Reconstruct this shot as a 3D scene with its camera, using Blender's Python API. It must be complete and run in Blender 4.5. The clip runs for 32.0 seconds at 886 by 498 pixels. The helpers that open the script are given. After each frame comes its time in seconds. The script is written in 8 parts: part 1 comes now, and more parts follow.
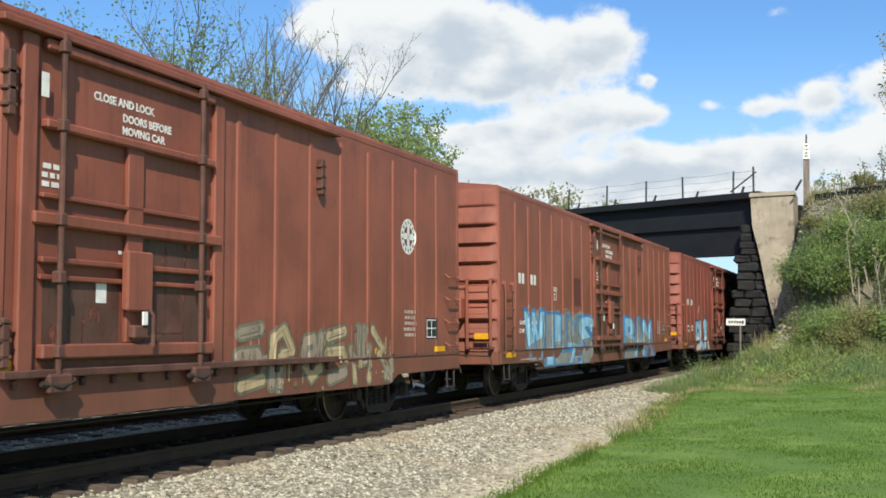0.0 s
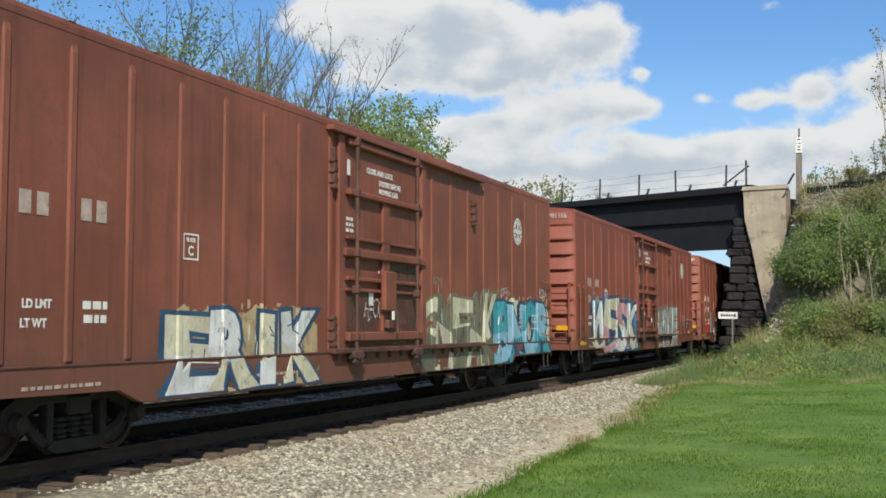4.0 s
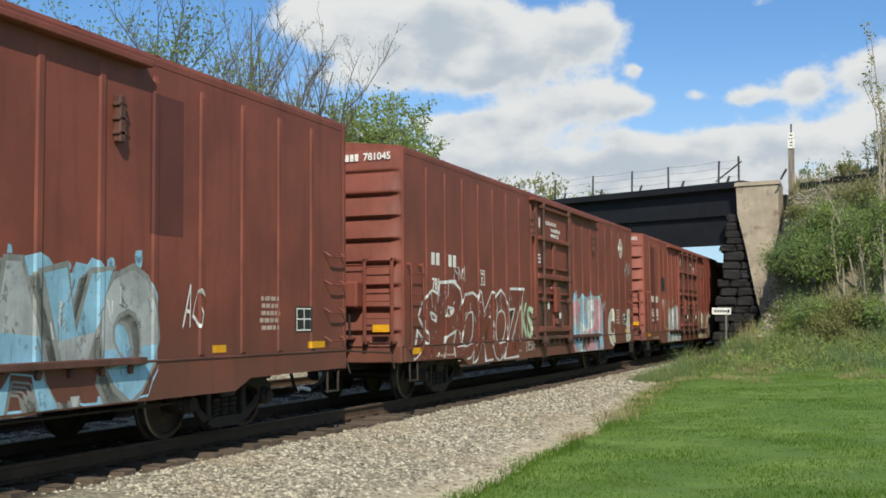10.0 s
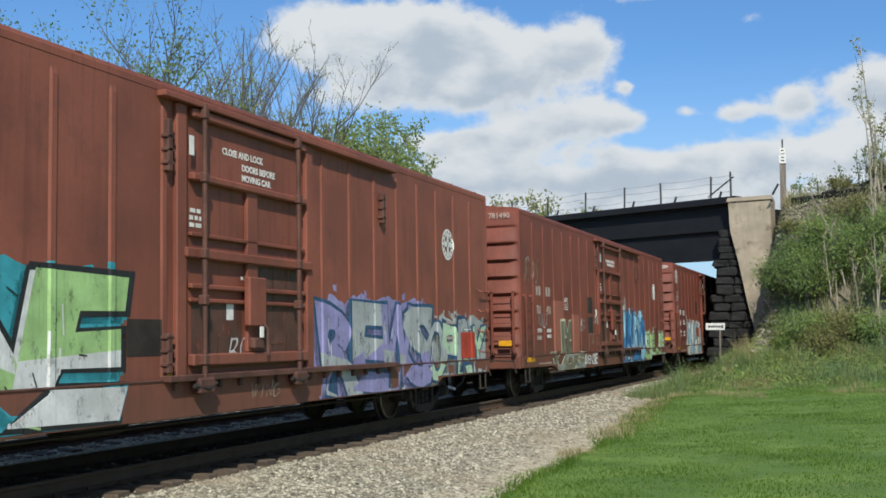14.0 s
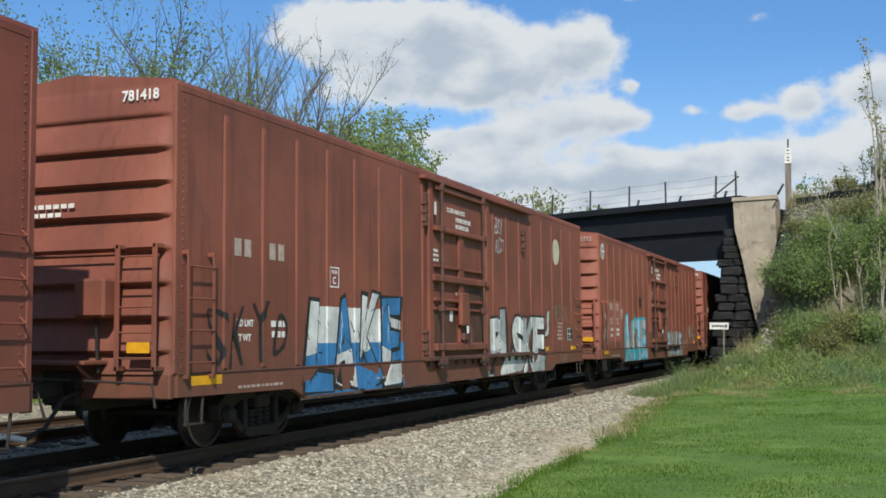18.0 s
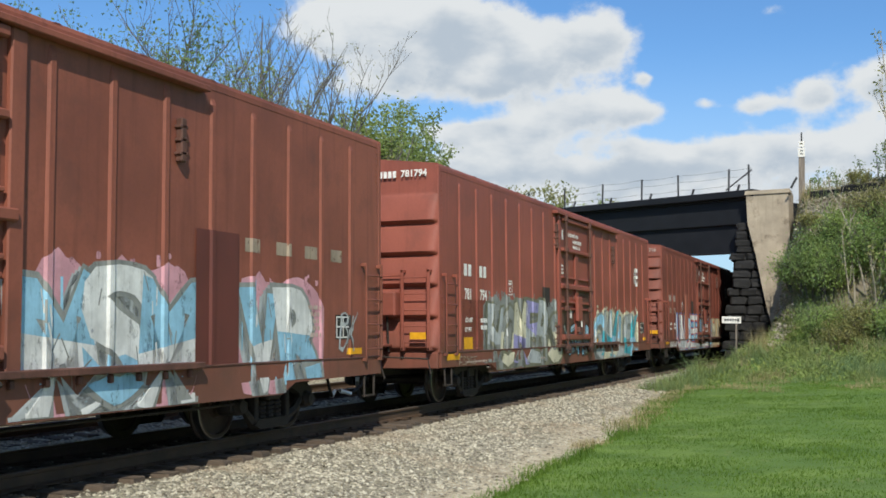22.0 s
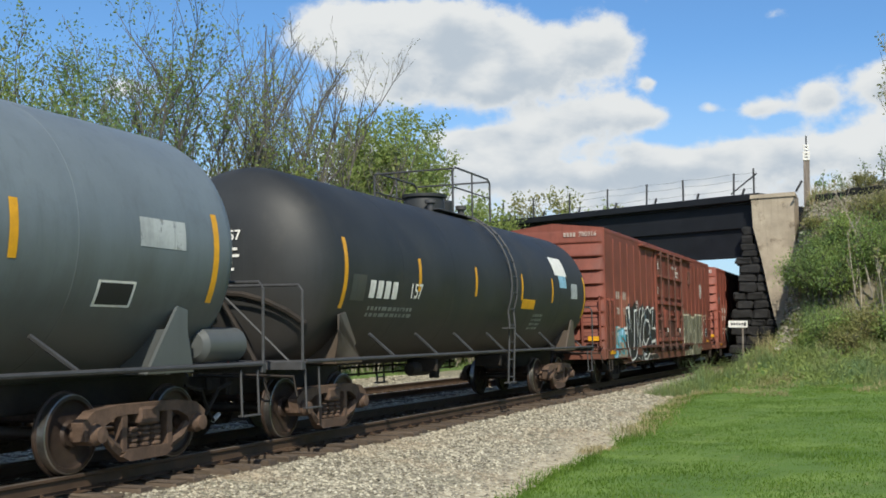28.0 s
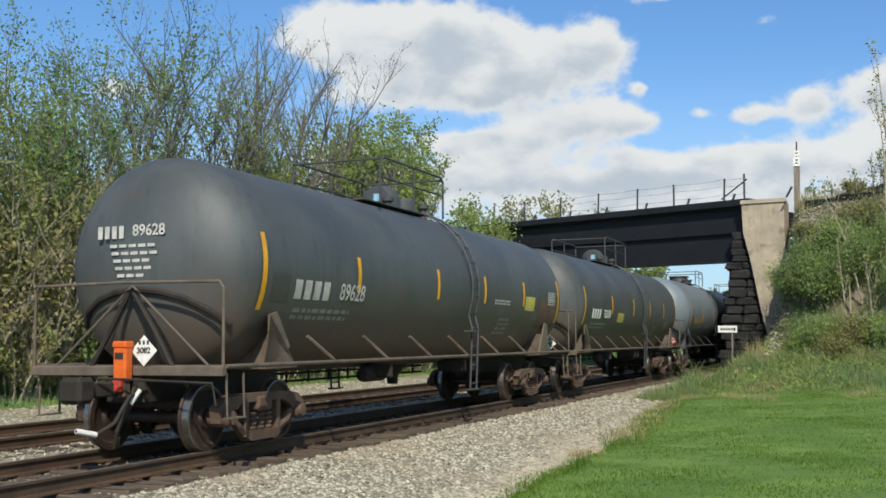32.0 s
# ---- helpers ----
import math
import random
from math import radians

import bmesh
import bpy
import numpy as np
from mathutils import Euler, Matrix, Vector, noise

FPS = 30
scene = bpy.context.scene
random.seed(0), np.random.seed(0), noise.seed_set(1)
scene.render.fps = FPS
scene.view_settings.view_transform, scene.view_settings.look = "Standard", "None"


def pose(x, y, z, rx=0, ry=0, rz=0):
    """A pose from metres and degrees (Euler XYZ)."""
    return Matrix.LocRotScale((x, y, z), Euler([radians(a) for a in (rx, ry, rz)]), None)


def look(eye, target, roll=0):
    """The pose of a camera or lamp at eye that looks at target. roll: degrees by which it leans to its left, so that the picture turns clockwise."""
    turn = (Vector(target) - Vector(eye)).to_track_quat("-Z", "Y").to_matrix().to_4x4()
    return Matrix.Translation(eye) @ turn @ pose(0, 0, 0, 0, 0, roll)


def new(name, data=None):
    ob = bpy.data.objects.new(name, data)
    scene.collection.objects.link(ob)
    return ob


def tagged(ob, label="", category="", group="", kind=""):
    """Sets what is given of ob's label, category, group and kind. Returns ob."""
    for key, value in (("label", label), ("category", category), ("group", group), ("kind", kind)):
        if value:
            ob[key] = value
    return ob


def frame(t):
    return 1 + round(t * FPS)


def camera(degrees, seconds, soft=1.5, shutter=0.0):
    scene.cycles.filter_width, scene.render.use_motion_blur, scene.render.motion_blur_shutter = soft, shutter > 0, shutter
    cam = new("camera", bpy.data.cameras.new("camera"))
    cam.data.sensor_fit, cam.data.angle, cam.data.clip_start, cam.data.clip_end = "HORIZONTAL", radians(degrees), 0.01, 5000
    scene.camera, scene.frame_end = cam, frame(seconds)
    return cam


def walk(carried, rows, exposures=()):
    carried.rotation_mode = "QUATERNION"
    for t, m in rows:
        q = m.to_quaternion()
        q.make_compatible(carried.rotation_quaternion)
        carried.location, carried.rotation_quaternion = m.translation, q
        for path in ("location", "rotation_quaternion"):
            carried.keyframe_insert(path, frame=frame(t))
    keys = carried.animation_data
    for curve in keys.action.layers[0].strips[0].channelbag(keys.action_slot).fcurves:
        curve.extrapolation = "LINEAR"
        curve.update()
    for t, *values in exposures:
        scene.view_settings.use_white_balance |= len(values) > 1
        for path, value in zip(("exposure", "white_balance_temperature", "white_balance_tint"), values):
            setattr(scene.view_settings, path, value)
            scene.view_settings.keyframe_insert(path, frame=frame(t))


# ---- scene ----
# camera: handheld on the lawn, turning a little
cam = camera(43.72, 32.0, soft=1.7, shutter=0.0)
EYE = (0.0, 0.0, 1.552)
AIM = [
    (0, 3.84, -1.00, 22.07),
    (0.5, 3.83, -1.02, 22.06),
    (1, 3.66, -1.10, 21.93),
    (1.5, 3.73, -1.05, 21.92),
    (2, 3.56, -1.13, 21.89),
    (2.5, 3.72, -0.90, 21.90),
    (3, 3.61, -1.14, 21.71),
    (3.5, 3.56, -1.11, 21.73),
    (5.5, 3.22, -1.15, 21.48),
    (6, 3.27, -1.25, 21.43),
    (6.5, 3.09, -1.23, 21.22),
    (7, 3.15, -1.20, 21.39),
    (7.5, 3.28, -0.91, 21.33),
    (8, 3.27, -0.85, 21.21),
    (8.5, 3.40, -0.93, 21.25),
    (9, 3.40, -0.82, 21.31),
    (9.5, 3.46, -0.80, 21.23),
    (10, 3.37, -0.67, 21.39),
    (10.5, 3.14, -0.85, 21.31),
    (11, 3.18, -0.84, 21.35),
    (11.5, 3.48, -0.59, 21.44),
    (12, 3.70, -0.49, 21.85),
    (12.5, 3.91, -0.43, 21.56),
    (13, 3.86, -0.48, 21.18),
    (13.5, 4.00, -0.57, 21.18),
    (14, 4.30, -0.14, 21.08),
    (14.5, 3.96, -0.27, 20.97),
    (16.5, 4.17, -0.83, 21.20),
    (17, 3.99, -1.00, 21.34),
    (17.5, 4.05, -0.70, 21.29),
    (18, 4.14, -0.67, 21.26),
    (18.5, 4.15, -0.93, 21.59),
    (19, 4.10, -0.53, 21.73),
    (19.5, 4.05, -0.38, 21.49),
    (20, 4.03, -0.45, 21.54),
    (20.5, 3.93, -0.46, 21.64),
    (21, 3.72, -0.57, 21.59),
    (21.5, 3.80, -0.63, 21.73),
    (22, 3.78, -0.82, 21.87),
    (22.5, 3.82, -0.74, 21.84),
    (23, 3.72, -0.77, 21.84),
    (23.5, 3.61, -0.81, 21.66),
    (24, 3.68, -0.82, 21.62),
    (24.5, 4.03, -0.87, 21.74),
    (25, 4.04, -1.15, 22.17),
    (25.5, 3.97, -1.11, 22.22),
    (27.5, 4.10, -0.55, 22.10),
    (28, 4.13, -0.30, 22.18),
    (28.5, 4.37, -0.38, 21.97),
    (29, 4.32, -0.38, 21.75),
    (29.5, 4.65, -0.49, 21.76),
    (30, 4.66, -0.47, 22.00),
    (30.5, 4.79, -0.47, 21.67),
    (31, 4.70, -0.45, 21.50),
    (31.5, 4.38, -0.43, 21.59),
    (32, 4.29, -0.69, 21.67),
]
STOPS = ((0, 0.22), (2, 0.20), (2.7, 0.03), (3.5, 0.0), (9, -0.02), (12, -0.07), (14.5, -0.11), (17, -0.11), (20, -0.07), (23, -0.03), (28, 0.0), (32, 0.0))
WARMTH = (6500, 6550, 6550, 6550, 6600, 6400, 6250, 6250, 6200, 6450, 6500, 6500)
walk(cam, [(t, pose(*EYE, 90 + p, r, y)) for t, p, r, y in AIM], [(t, e + 0.03, w, 7.0) for (t, e), w in zip(STOPS, WARMTH)])
# ---- world and sun ----
SUN_WAY = Vector((0.49, -1.0, 1.01)).normalized()
sun_data = bpy.data.lights.new("sun", "SUN")
sun_data.energy, sun_data.angle, sun_data.color = 5.0, radians(0.6), (1.0, 0.93, 0.80)
sun = new("sun", sun_data)
sun.matrix_basis = look(SUN_WAY * 200, (0, 0, 0))

world = bpy.data.worlds.new("sky")
world.use_nodes = True
scene.world = world


class Nodes:
    """Short hand for building node trees."""

    def __init__(self, tree):
        self.t = tree

    def add(self, kind, **values):
        n = self.t.nodes.new(kind)
        for key, value in values.items():
            if key == "op":
                n.operation = value
            elif key == "blend":
                n.blend_type = value
            elif key == "clamp":
                n.use_clamp = value
            elif key == "dtype":
                n.data_type = value
            elif key.startswith("i"):
                n.inputs[int(key[1:])].default_value = value
            else:
                n.inputs[key.replace("_", " ")].default_value = value
        return n

    def link(self, a, b):
        self.t.links.new(a, b)

    def math(self, op, a, b=None, clamp=False):
        n = self.t.nodes.new("ShaderNodeMath")
        n.operation, n.use_clamp = op, clamp
        for i, v in enumerate((a, b)):
            if v is None:
                continue
            if isinstance(v, (int, float)):
                n.inputs[i].default_value = v
            else:
                self.link(v, n.inputs[i])
        return n.outputs[0]

    def mix(self, fac, a, b, blend="MIX"):
        n = self.t.nodes.new("ShaderNodeMix")
        n.data_type, n.blend_type = "RGBA", blend
        for i, v in ((0, fac), (6, a), (7, b)):
            if isinstance(v, (int, float)):
                n.inputs[i].default_value = v
            elif isinstance(v, (tuple, list)):
                n.inputs[i].default_value = (*v, 1)
            else:
                self.link(v, n.inputs[i])
        return n.outputs[2]

    def ramp(self, fac, lo, hi, smooth=True):
        n = self.t.nodes.new("ShaderNodeMapRange")
        n.interpolation_type = "SMOOTHSTEP" if smooth else "LINEAR"
        n.inputs[1].default_value, n.inputs[2].default_value = lo, hi
        self.link(fac, n.inputs[0])
        return n.outputs[0]

    def noise(self, vec, scale, detail=4, rough=0.55, stretch=None, seed=0.0):
        if stretch or seed:
            m = self.t.nodes.new("ShaderNodeMapping")
            m.inputs[1].default_value = (seed * 3.1, seed * 7.7, seed * 1.3)
            m.inputs[3].default_value = stretch or (1, 1, 1)
            self.link(vec, m.inputs[0])
            vec = m.outputs[0]
        n = self.add("ShaderNodeTexNoise", Scale=scale, Detail=detail, Roughness=rough)
        self.link(vec, n.inputs["Vector"])
        return n.outputs[0]


def build_sky():
    k = Nodes(world.node_tree)
    world.node_tree.nodes.clear()
    out = k.add("ShaderNodeOutputWorld")
    bg = k.add("ShaderNodeBackground")
    sky = k.t.nodes.new("ShaderNodeTexSky")
    sky.sky_type, sky.sun_disc = "NISHITA", False
    sky.sun_elevation = math.asin(SUN_WAY.z)
    sky.sun_rotation = math.atan2(SUN_WAY.x, SUN_WAY.y)
    sky.air_density, sky.dust_density, sky.ozone_density = 1.0, 0.6, 2.0
    co = k.add("ShaderNodeTexCoord").outputs["Generated"]
    sep = k.add("ShaderNodeSeparateXYZ")
    k.link(co, sep.inputs[0])
    # flat plan of the cloud layer: direction over height
    up = k.math("MAXIMUM", sep.outputs[2], 0.02)
    hor = k.math("POWER", k.math("ADD", k.math("MULTIPLY", sep.outputs[0], sep.outputs[0]),
                                 k.math("MULTIPLY", sep.outputs[1], sep.outputs[1])), 0.5)
    azi = k.math("ARCTAN2", sep.outputs[0], sep.outputs[1])
    ele = k.math("ARCTAN2", up, hor)
    comb = k.add("ShaderNodeCombineXYZ")
    k.link(azi, comb.inputs[0])
    k.link(k.math("MULTIPLY", ele, 1.25), comb.inputs[1])
    v = comb.outputs[0]
    lump = k.noise(v, 13.0, 8, 0.58, seed=0.4)
    curd = k.noise(v, 40.0, 8, 0.62, seed=2.4)
    big = k.noise(v, 2.6, 3, 0.5, seed=1.9)

    def billow(scale, seed):
        m = k.t.nodes.new("ShaderNodeMapping")
        m.inputs[1].default_value = (seed, seed * 1.7, 0)
        off = k.add("ShaderNodeTexNoise", Scale=scale * 0.7, Detail=3.0)
        k.link(v, off.inputs["Vector"])
        bend = k.add("ShaderNodeVectorMath", op="MULTIPLY_ADD")
        k.link(off.outputs["Color"], bend.inputs[0])
        bend.inputs[1].default_value = (0.9 / scale,) * 3
        k.link(v, bend.inputs[2])
        k.link(bend.outputs[0], m.inputs[0])
        n = k.add("ShaderNodeTexVoronoi", Scale=scale)
        n.feature = "SMOOTH_F1"
        n.inputs["Smoothness"].default_value = 0.35
        k.link(m.outputs[0], n.inputs["Vector"])
        return n.outputs["Distance"]

    puff, small = billow(26.0, 0.3), billow(64.0, 1.1)
    warp = k.math("ADD", k.math("MULTIPLY", k.math("SUBTRACT", lump, 0.5), 0.80), k.math("MULTIPLY", k.math("SUBTRACT", curd, 0.5), 0.80))
    warp = k.math("ADD", warp, k.math("MULTIPLY", k.math("SUBTRACT", 0.42, puff), 0.20))
    warp = k.math("ADD", warp, k.math("MULTIPLY", k.math("SUBTRACT", 0.42, small), 0.14))
    # cumulus heaps that melt into one another: (azimuth, elevation, half width, half height, weight), degrees
    total, level = None, None
    for a, e, w, h, g in (*HEAPS_HIGH, *HEAPS_MIDDLE, *HEAPS_LOW):
        da = k.math("DIVIDE", k.math("SUBTRACT", azi, radians(a)), radians(w))
        de = k.math("DIVIDE", k.math("SUBTRACT", ele, radians(e)), radians(h))
        r2 = k.math("ADD", k.math("MULTIPLY", da, da), k.math("MULTIPLY", de, de))
        d = k.math("MULTIPLY", k.math("EXPONENT", k.math("MULTIPLY", r2, -1.0)), g)
        total = d if total is None else k.math("ADD", total, d)
        up_in = k.math("MULTIPLY", d, de)
        level = up_in if level is None else k.math("ADD", level, up_in)
    level = k.math("DIVIDE", level, k.math("ADD", total, 0.02))
    rest = k.math("MULTIPLY", k.math("SUBTRACT", big, 0.36), 2.2)
    out_of_field = k.ramp(k.math("ABSOLUTE", k.math("ADD", azi, radians(21))), radians(30), radians(45))
    total = k.math("MAXIMUM", total, k.math("ADD", rest, k.math("MULTIPLY", k.math("SUBTRACT", out_of_field, 1.0), 3.0)))
    cover = k.ramp(k.math("ADD", total, warp), 0.30, 0.74)
    haze = k.math("MULTIPLY", k.ramp(ele, radians(15), radians(4)), 0.50)
    grey = k.noise(v, 15.0, 7, 0.54, (1.0, 1.5, 1.0), 3.3)
    depth = k.math("ADD", k.math("MULTIPLY", k.math("SUBTRACT", grey, 0.5), 2.0), k.math("MULTIPLY", k.math("SUBTRACT", puff, 0.4), 0.6))
    veil = k.math("MULTIPLY", k.ramp(ele, radians(9.6), radians(7.0)), 0.55)
    depth = k.math("ADD", k.math("MULTIPLY", depth, 1.35), veil)
    body = k.ramp(k.math("ADD", total, warp), 0.55, 1.05)
    dark = k.math("MULTIPLY", k.ramp(k.math("SUBTRACT", depth, level), -0.35, 0.85), k.math("ADD", k.math("MULTIPLY", body, 0.85), 0.12), True)
    cloud = k.mix(dark, (7.4, 7.5, 7.65), (4.6, 5.2, 6.0))
    blue = k.mix(1.0, sky.outputs[0], (0.74, 1.05, 1.36), "MULTIPLY")
    pale = k.mix(haze, blue, (5.2, 6.6, 8.4))
    colour = k.mix(cover, pale, cloud)
    bg.inputs[1].default_value = 0.105
    k.link(colour, bg.inputs[0])
    k.link(bg.outputs[0], out.inputs[0])


HEAPS_HIGH = (
    (-28.4, 14.9, 2.4, 1.5, 0.9), (-25.0, 15.3, 3.2, 1.9, 1.0), (-21.0, 15.2, 3.2, 1.9, 1.0), (-16.6, 14.2, 3.0, 1.7, 1.0), (-13.8, 14.5, 1.9, 1.4, 0.9),
    (-24.5, 12.3, 4.2, 1.3, 0.8), (-19.2, 12.4, 3.4, 1.2, 0.8), (-11.6, 12.45, 0.5, 0.4, 0.75), (-5.4, 15.6, 1.5, 0.5, 0.55), (-11.0, 17.0, 2.2, 0.5, 0.55),
)
HEAPS_MIDDLE = (
    (-20.8, 9.8, 2.2, 0.65, 1.0), (-17.2, 10.2, 2.2, 0.95, 1.0), (-14.0, 11.0, 2.0, 1.1, 1.0), (-11.7, 10.8, 1.4, 0.7, 0.9), (-8.6, 11.15, 0.8, 0.4, 0.6),
    (-6.0, 11.0, 1.5, 0.55, 0.9), (-3.2, 11.3, 1.1, 0.9, 1.0), (0.6, 11.8, 2.2, 1.2, 1.0), (4.0, 11.8, 3.4, 2.2, 1.0), (-34.0, 13.0, 1.8, 1.0, 0.5),
)
HEAPS_LOW = (
    (-21.0, 7.9, 4.6, 0.65, 0.9), (-15.4, 7.8, 4.0, 0.75, 0.85), (-10.4, 8.2, 2.2, 0.8, 1.0), (-6.8, 8.7, 2.8, 1.1, 1.0), (-2.0, 8.8, 3.8, 1.2, 1.0), (3.0, 9.0, 3.6, 1.5, 1.0),
    (-10.0, 6.4, 16.0, 1.2, 0.9), (-19.0, 9.0, 3.6, 0.7, 0.75), (-12.6, 9.1, 2.4, 0.7, 0.7), (-27.0, 9.2, 3.0, 0.8, 0.7), (-32.0, 7.5, 8.0, 1.0, 0.7), (-38.5, 11.8, 2.4, 0.9, 0.6),
)
build_sky()
# ---- materials ----
def surface(name, base, rough=0.7, metal=0.0, vary=0.25, scale=3.0, fine=40.0, bump=0.15, streak=0.0, dirt=None, dirt_amount=0.35,
            seed=0.0, stretch=None, coord="Object", spec=0.4, rnd=0.0):
    """A worn procedural surface: broad and fine variation, vertical streaks, dirt blotches and relief."""
    m = bpy.data.materials.new(name)
    m.use_nodes = True
    k = Nodes(m.node_tree)
    bsdf = m.node_tree.nodes["Principled BSDF"]
    co = k.add("ShaderNodeTexCoord").outputs[coord]
    broad = k.noise(co, scale, 4, 0.6, stretch, seed)
    grain = k.noise(co, fine, 3, 0.65, None, seed + 0.7)
    lo = tuple(c * (1 - vary) for c in base)
    hi = tuple(min(1.0, c * (1 + vary)) for c in base)
    colour = k.mix(k.ramp(broad, 0.3, 0.7), lo, hi)
    colour = k.mix(k.math("MULTIPLY", k.ramp(grain, 0.35, 0.75), vary * 0.9), colour, tuple(c * 0.55 for c in base))
    if streak:
        line = k.noise(co, 5.0, 4, 0.6, (1.6, 1.6, 0.10), seed + 2.0)
        colour = k.mix(k.math("MULTIPLY", k.ramp(line, 0.50, 0.72), streak), colour, tuple(c * 0.45 for c in base))
        pale = k.noise(co, 7.0, 3, 0.6, (1.3, 1.3, 0.08), seed + 5.0)
        colour = k.mix(k.math("MULTIPLY", k.ramp(pale, 0.55, 0.80), streak * 0.5), colour, tuple(min(1, c * 1.5 + 0.02) for c in base))
    if dirt:
        spot = k.noise(co, scale * 1.7, 6, 0.7, None, seed + 4.0)
        colour = k.mix(k.math("MULTIPLY", k.ramp(spot, 0.52, 0.70), dirt_amount), colour, dirt)
    if rnd:
        info = k.add("ShaderNodeObjectInfo").outputs["Random"]
        colour = k.mix(k.math("MULTIPLY", info, rnd), colour, tuple(c * 0.35 for c in base))
    k.link(colour, bsdf.inputs["Base Color"])
    bsdf.inputs["Metallic"].default_value = metal
    bsdf.inputs["Specular IOR Level"].default_value = spec
    k.link(k.math("ADD", k.math("MULTIPLY", k.math("SUBTRACT", broad, 0.5), 0.25), rough), bsdf.inputs["Roughness"])
    if bump:
        b = k.add("ShaderNodeBump", Strength=bump, Distance=0.02)
        k.link(k.math("ADD", grain, k.math("MULTIPLY", broad, 0.6)), b.inputs["Height"])
        k.link(b.outputs[0], bsdf.inputs["Normal"])
    return m


RUST = (0.16, 0.062, 0.030)
PAINTS = [
    surface("oxide_paint_orange", (0.248, 0.077, 0.048), 0.60, vary=0.19, scale=0.8, fine=26, bump=0.06, streak=0.36, dirt=(0.12, 0.045, 0.03), seed=1),
    surface("oxide_paint_brown", (0.220, 0.069, 0.043), 0.64, vary=0.20, scale=0.7, fine=24, bump=0.06, streak=0.40, dirt=(0.09, 0.04, 0.03), seed=2),
    surface("oxide_paint_dark", (0.192, 0.053, 0.034), 0.62, vary=0.18, scale=0.9, fine=22, bump=0.05, streak=0.36, dirt=(0.10, 0.034, 0.024), seed=3),
    surface("oxide_paint_red", (0.250, 0.069, 0.046), 0.58, vary=0.17, scale=0.6, fine=28, bump=0.06, streak=0.32, dirt=(0.14, 0.05, 0.035), seed=4),
]
WORN = surface("worn_oxide_gear", (0.105, 0.046, 0.033), 0.7, vary=0.35, scale=3.0, fine=40, bump=0.15, streak=0.4, dirt=(0.045, 0.030, 0.024), dirt_amount=0.7, seed=13)
PATCH = surface("patch_paint", (0.30, 0.105, 0.070), 0.6, vary=0.08, scale=2, bump=0.03, streak=0.1, seed=6)
PATCH_DARK = surface("patch_dark_paint", (0.11, 0.030, 0.022), 0.6, vary=0.1, scale=2, bump=0.03, streak=0.1, seed=7)
GRIME = surface("grimy_steel", (0.026, 0.020, 0.016), 0.8, vary=0.35, scale=4, fine=50, bump=0.3, dirt=(0.05, 0.035, 0.025))
RUSTED = surface("rusted_casting", (0.105, 0.066, 0.046), 0.85, vary=0.3, scale=5, fine=60, bump=0.4, dirt=(0.06, 0.035, 0.022), dirt_amount=0.6)
WHEEL = surface("wheel_steel", (0.055, 0.038, 0.030), 0.55, metal=0.4, vary=0.3, scale=4, fine=60, bump=0.15, dirt=(0.10, 0.05, 0.03))
TREAD = surface("polished_tread", (0.26, 0.245, 0.23), 0.35, metal=0.9, vary=0.2, scale=6, bump=0.03)
TANK_BLACK = surface("tank_black_paint", (0.024, 0.026, 0.028), 0.58, vary=0.22, scale=0.8, fine=30, bump=0.04, streak=0.25, dirt=(0.05, 0.047, 0.042), dirt_amount=0.3, seed=8)
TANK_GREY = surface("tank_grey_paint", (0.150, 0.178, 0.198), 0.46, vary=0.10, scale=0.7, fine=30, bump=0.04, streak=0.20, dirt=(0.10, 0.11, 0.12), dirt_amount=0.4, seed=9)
TANK_FADED = surface("tank_faded_black_paint", (0.060, 0.066, 0.068), 0.54, vary=0.22, scale=0.9, fine=26, bump=0.05, streak=0.40, dirt=(0.075, 0.060, 0.047), dirt_amount=0.5, seed=10)
TANK_SLATE = surface("tank_slate_paint", (0.064, 0.072, 0.076), 0.54, vary=0.18, scale=0.8, fine=26, bump=0.05, streak=0.35, dirt=(0.080, 0.065, 0.052), dirt_amount=0.45, seed=12)
WHITE = surface("white_marking", (0.72, 0.70, 0.66), 0.6, vary=0.10, scale=9, bump=0.03, dirt=(0.42, 0.30, 0.24), dirt_amount=0.35)
DULL_WHITE = surface("faded_white_marking", (0.42, 0.33, 0.28), 0.65, vary=0.2, scale=8, bump=0.03, dirt=(0.24, 0.11, 0.08), dirt_amount=0.7)
YELLOW = surface("yellow_reflector", (0.68, 0.33, 0.015), 0.45, vary=0.1, scale=6, bump=0.03, dirt=(0.30, 0.14, 0.02), dirt_amount=0.3)
DULL_YELLOW = surface("faded_yellow_marking", (0.36, 0.215, 0.05), 0.6, vary=0.2, scale=8, bump=0.03, dirt=(0.19, 0.15, 0.08), dirt_amount=0.7)
BLACKISH = surface("black_stencil", (0.022, 0.022, 0.022), 0.7, vary=0.2, scale=6, bump=0.03)
ORANGE = surface("orange_housing", (0.62, 0.115, 0.015), 0.4, vary=0.1, scale=8, bump=0.03, dirt=(0.3, 0.06, 0.02))
STEEL_RAIL = surface("rail_side", (0.070, 0.042, 0.025), 0.75, vary=0.25, scale=3, fine=60, bump=0.25, dirt=(0.05, 0.032, 0.022))
RAIL_TOP = surface("rail_head", (0.19, 0.155, 0.13), 0.5, metal=0.6, vary=0.2, scale=4, bump=0.05)
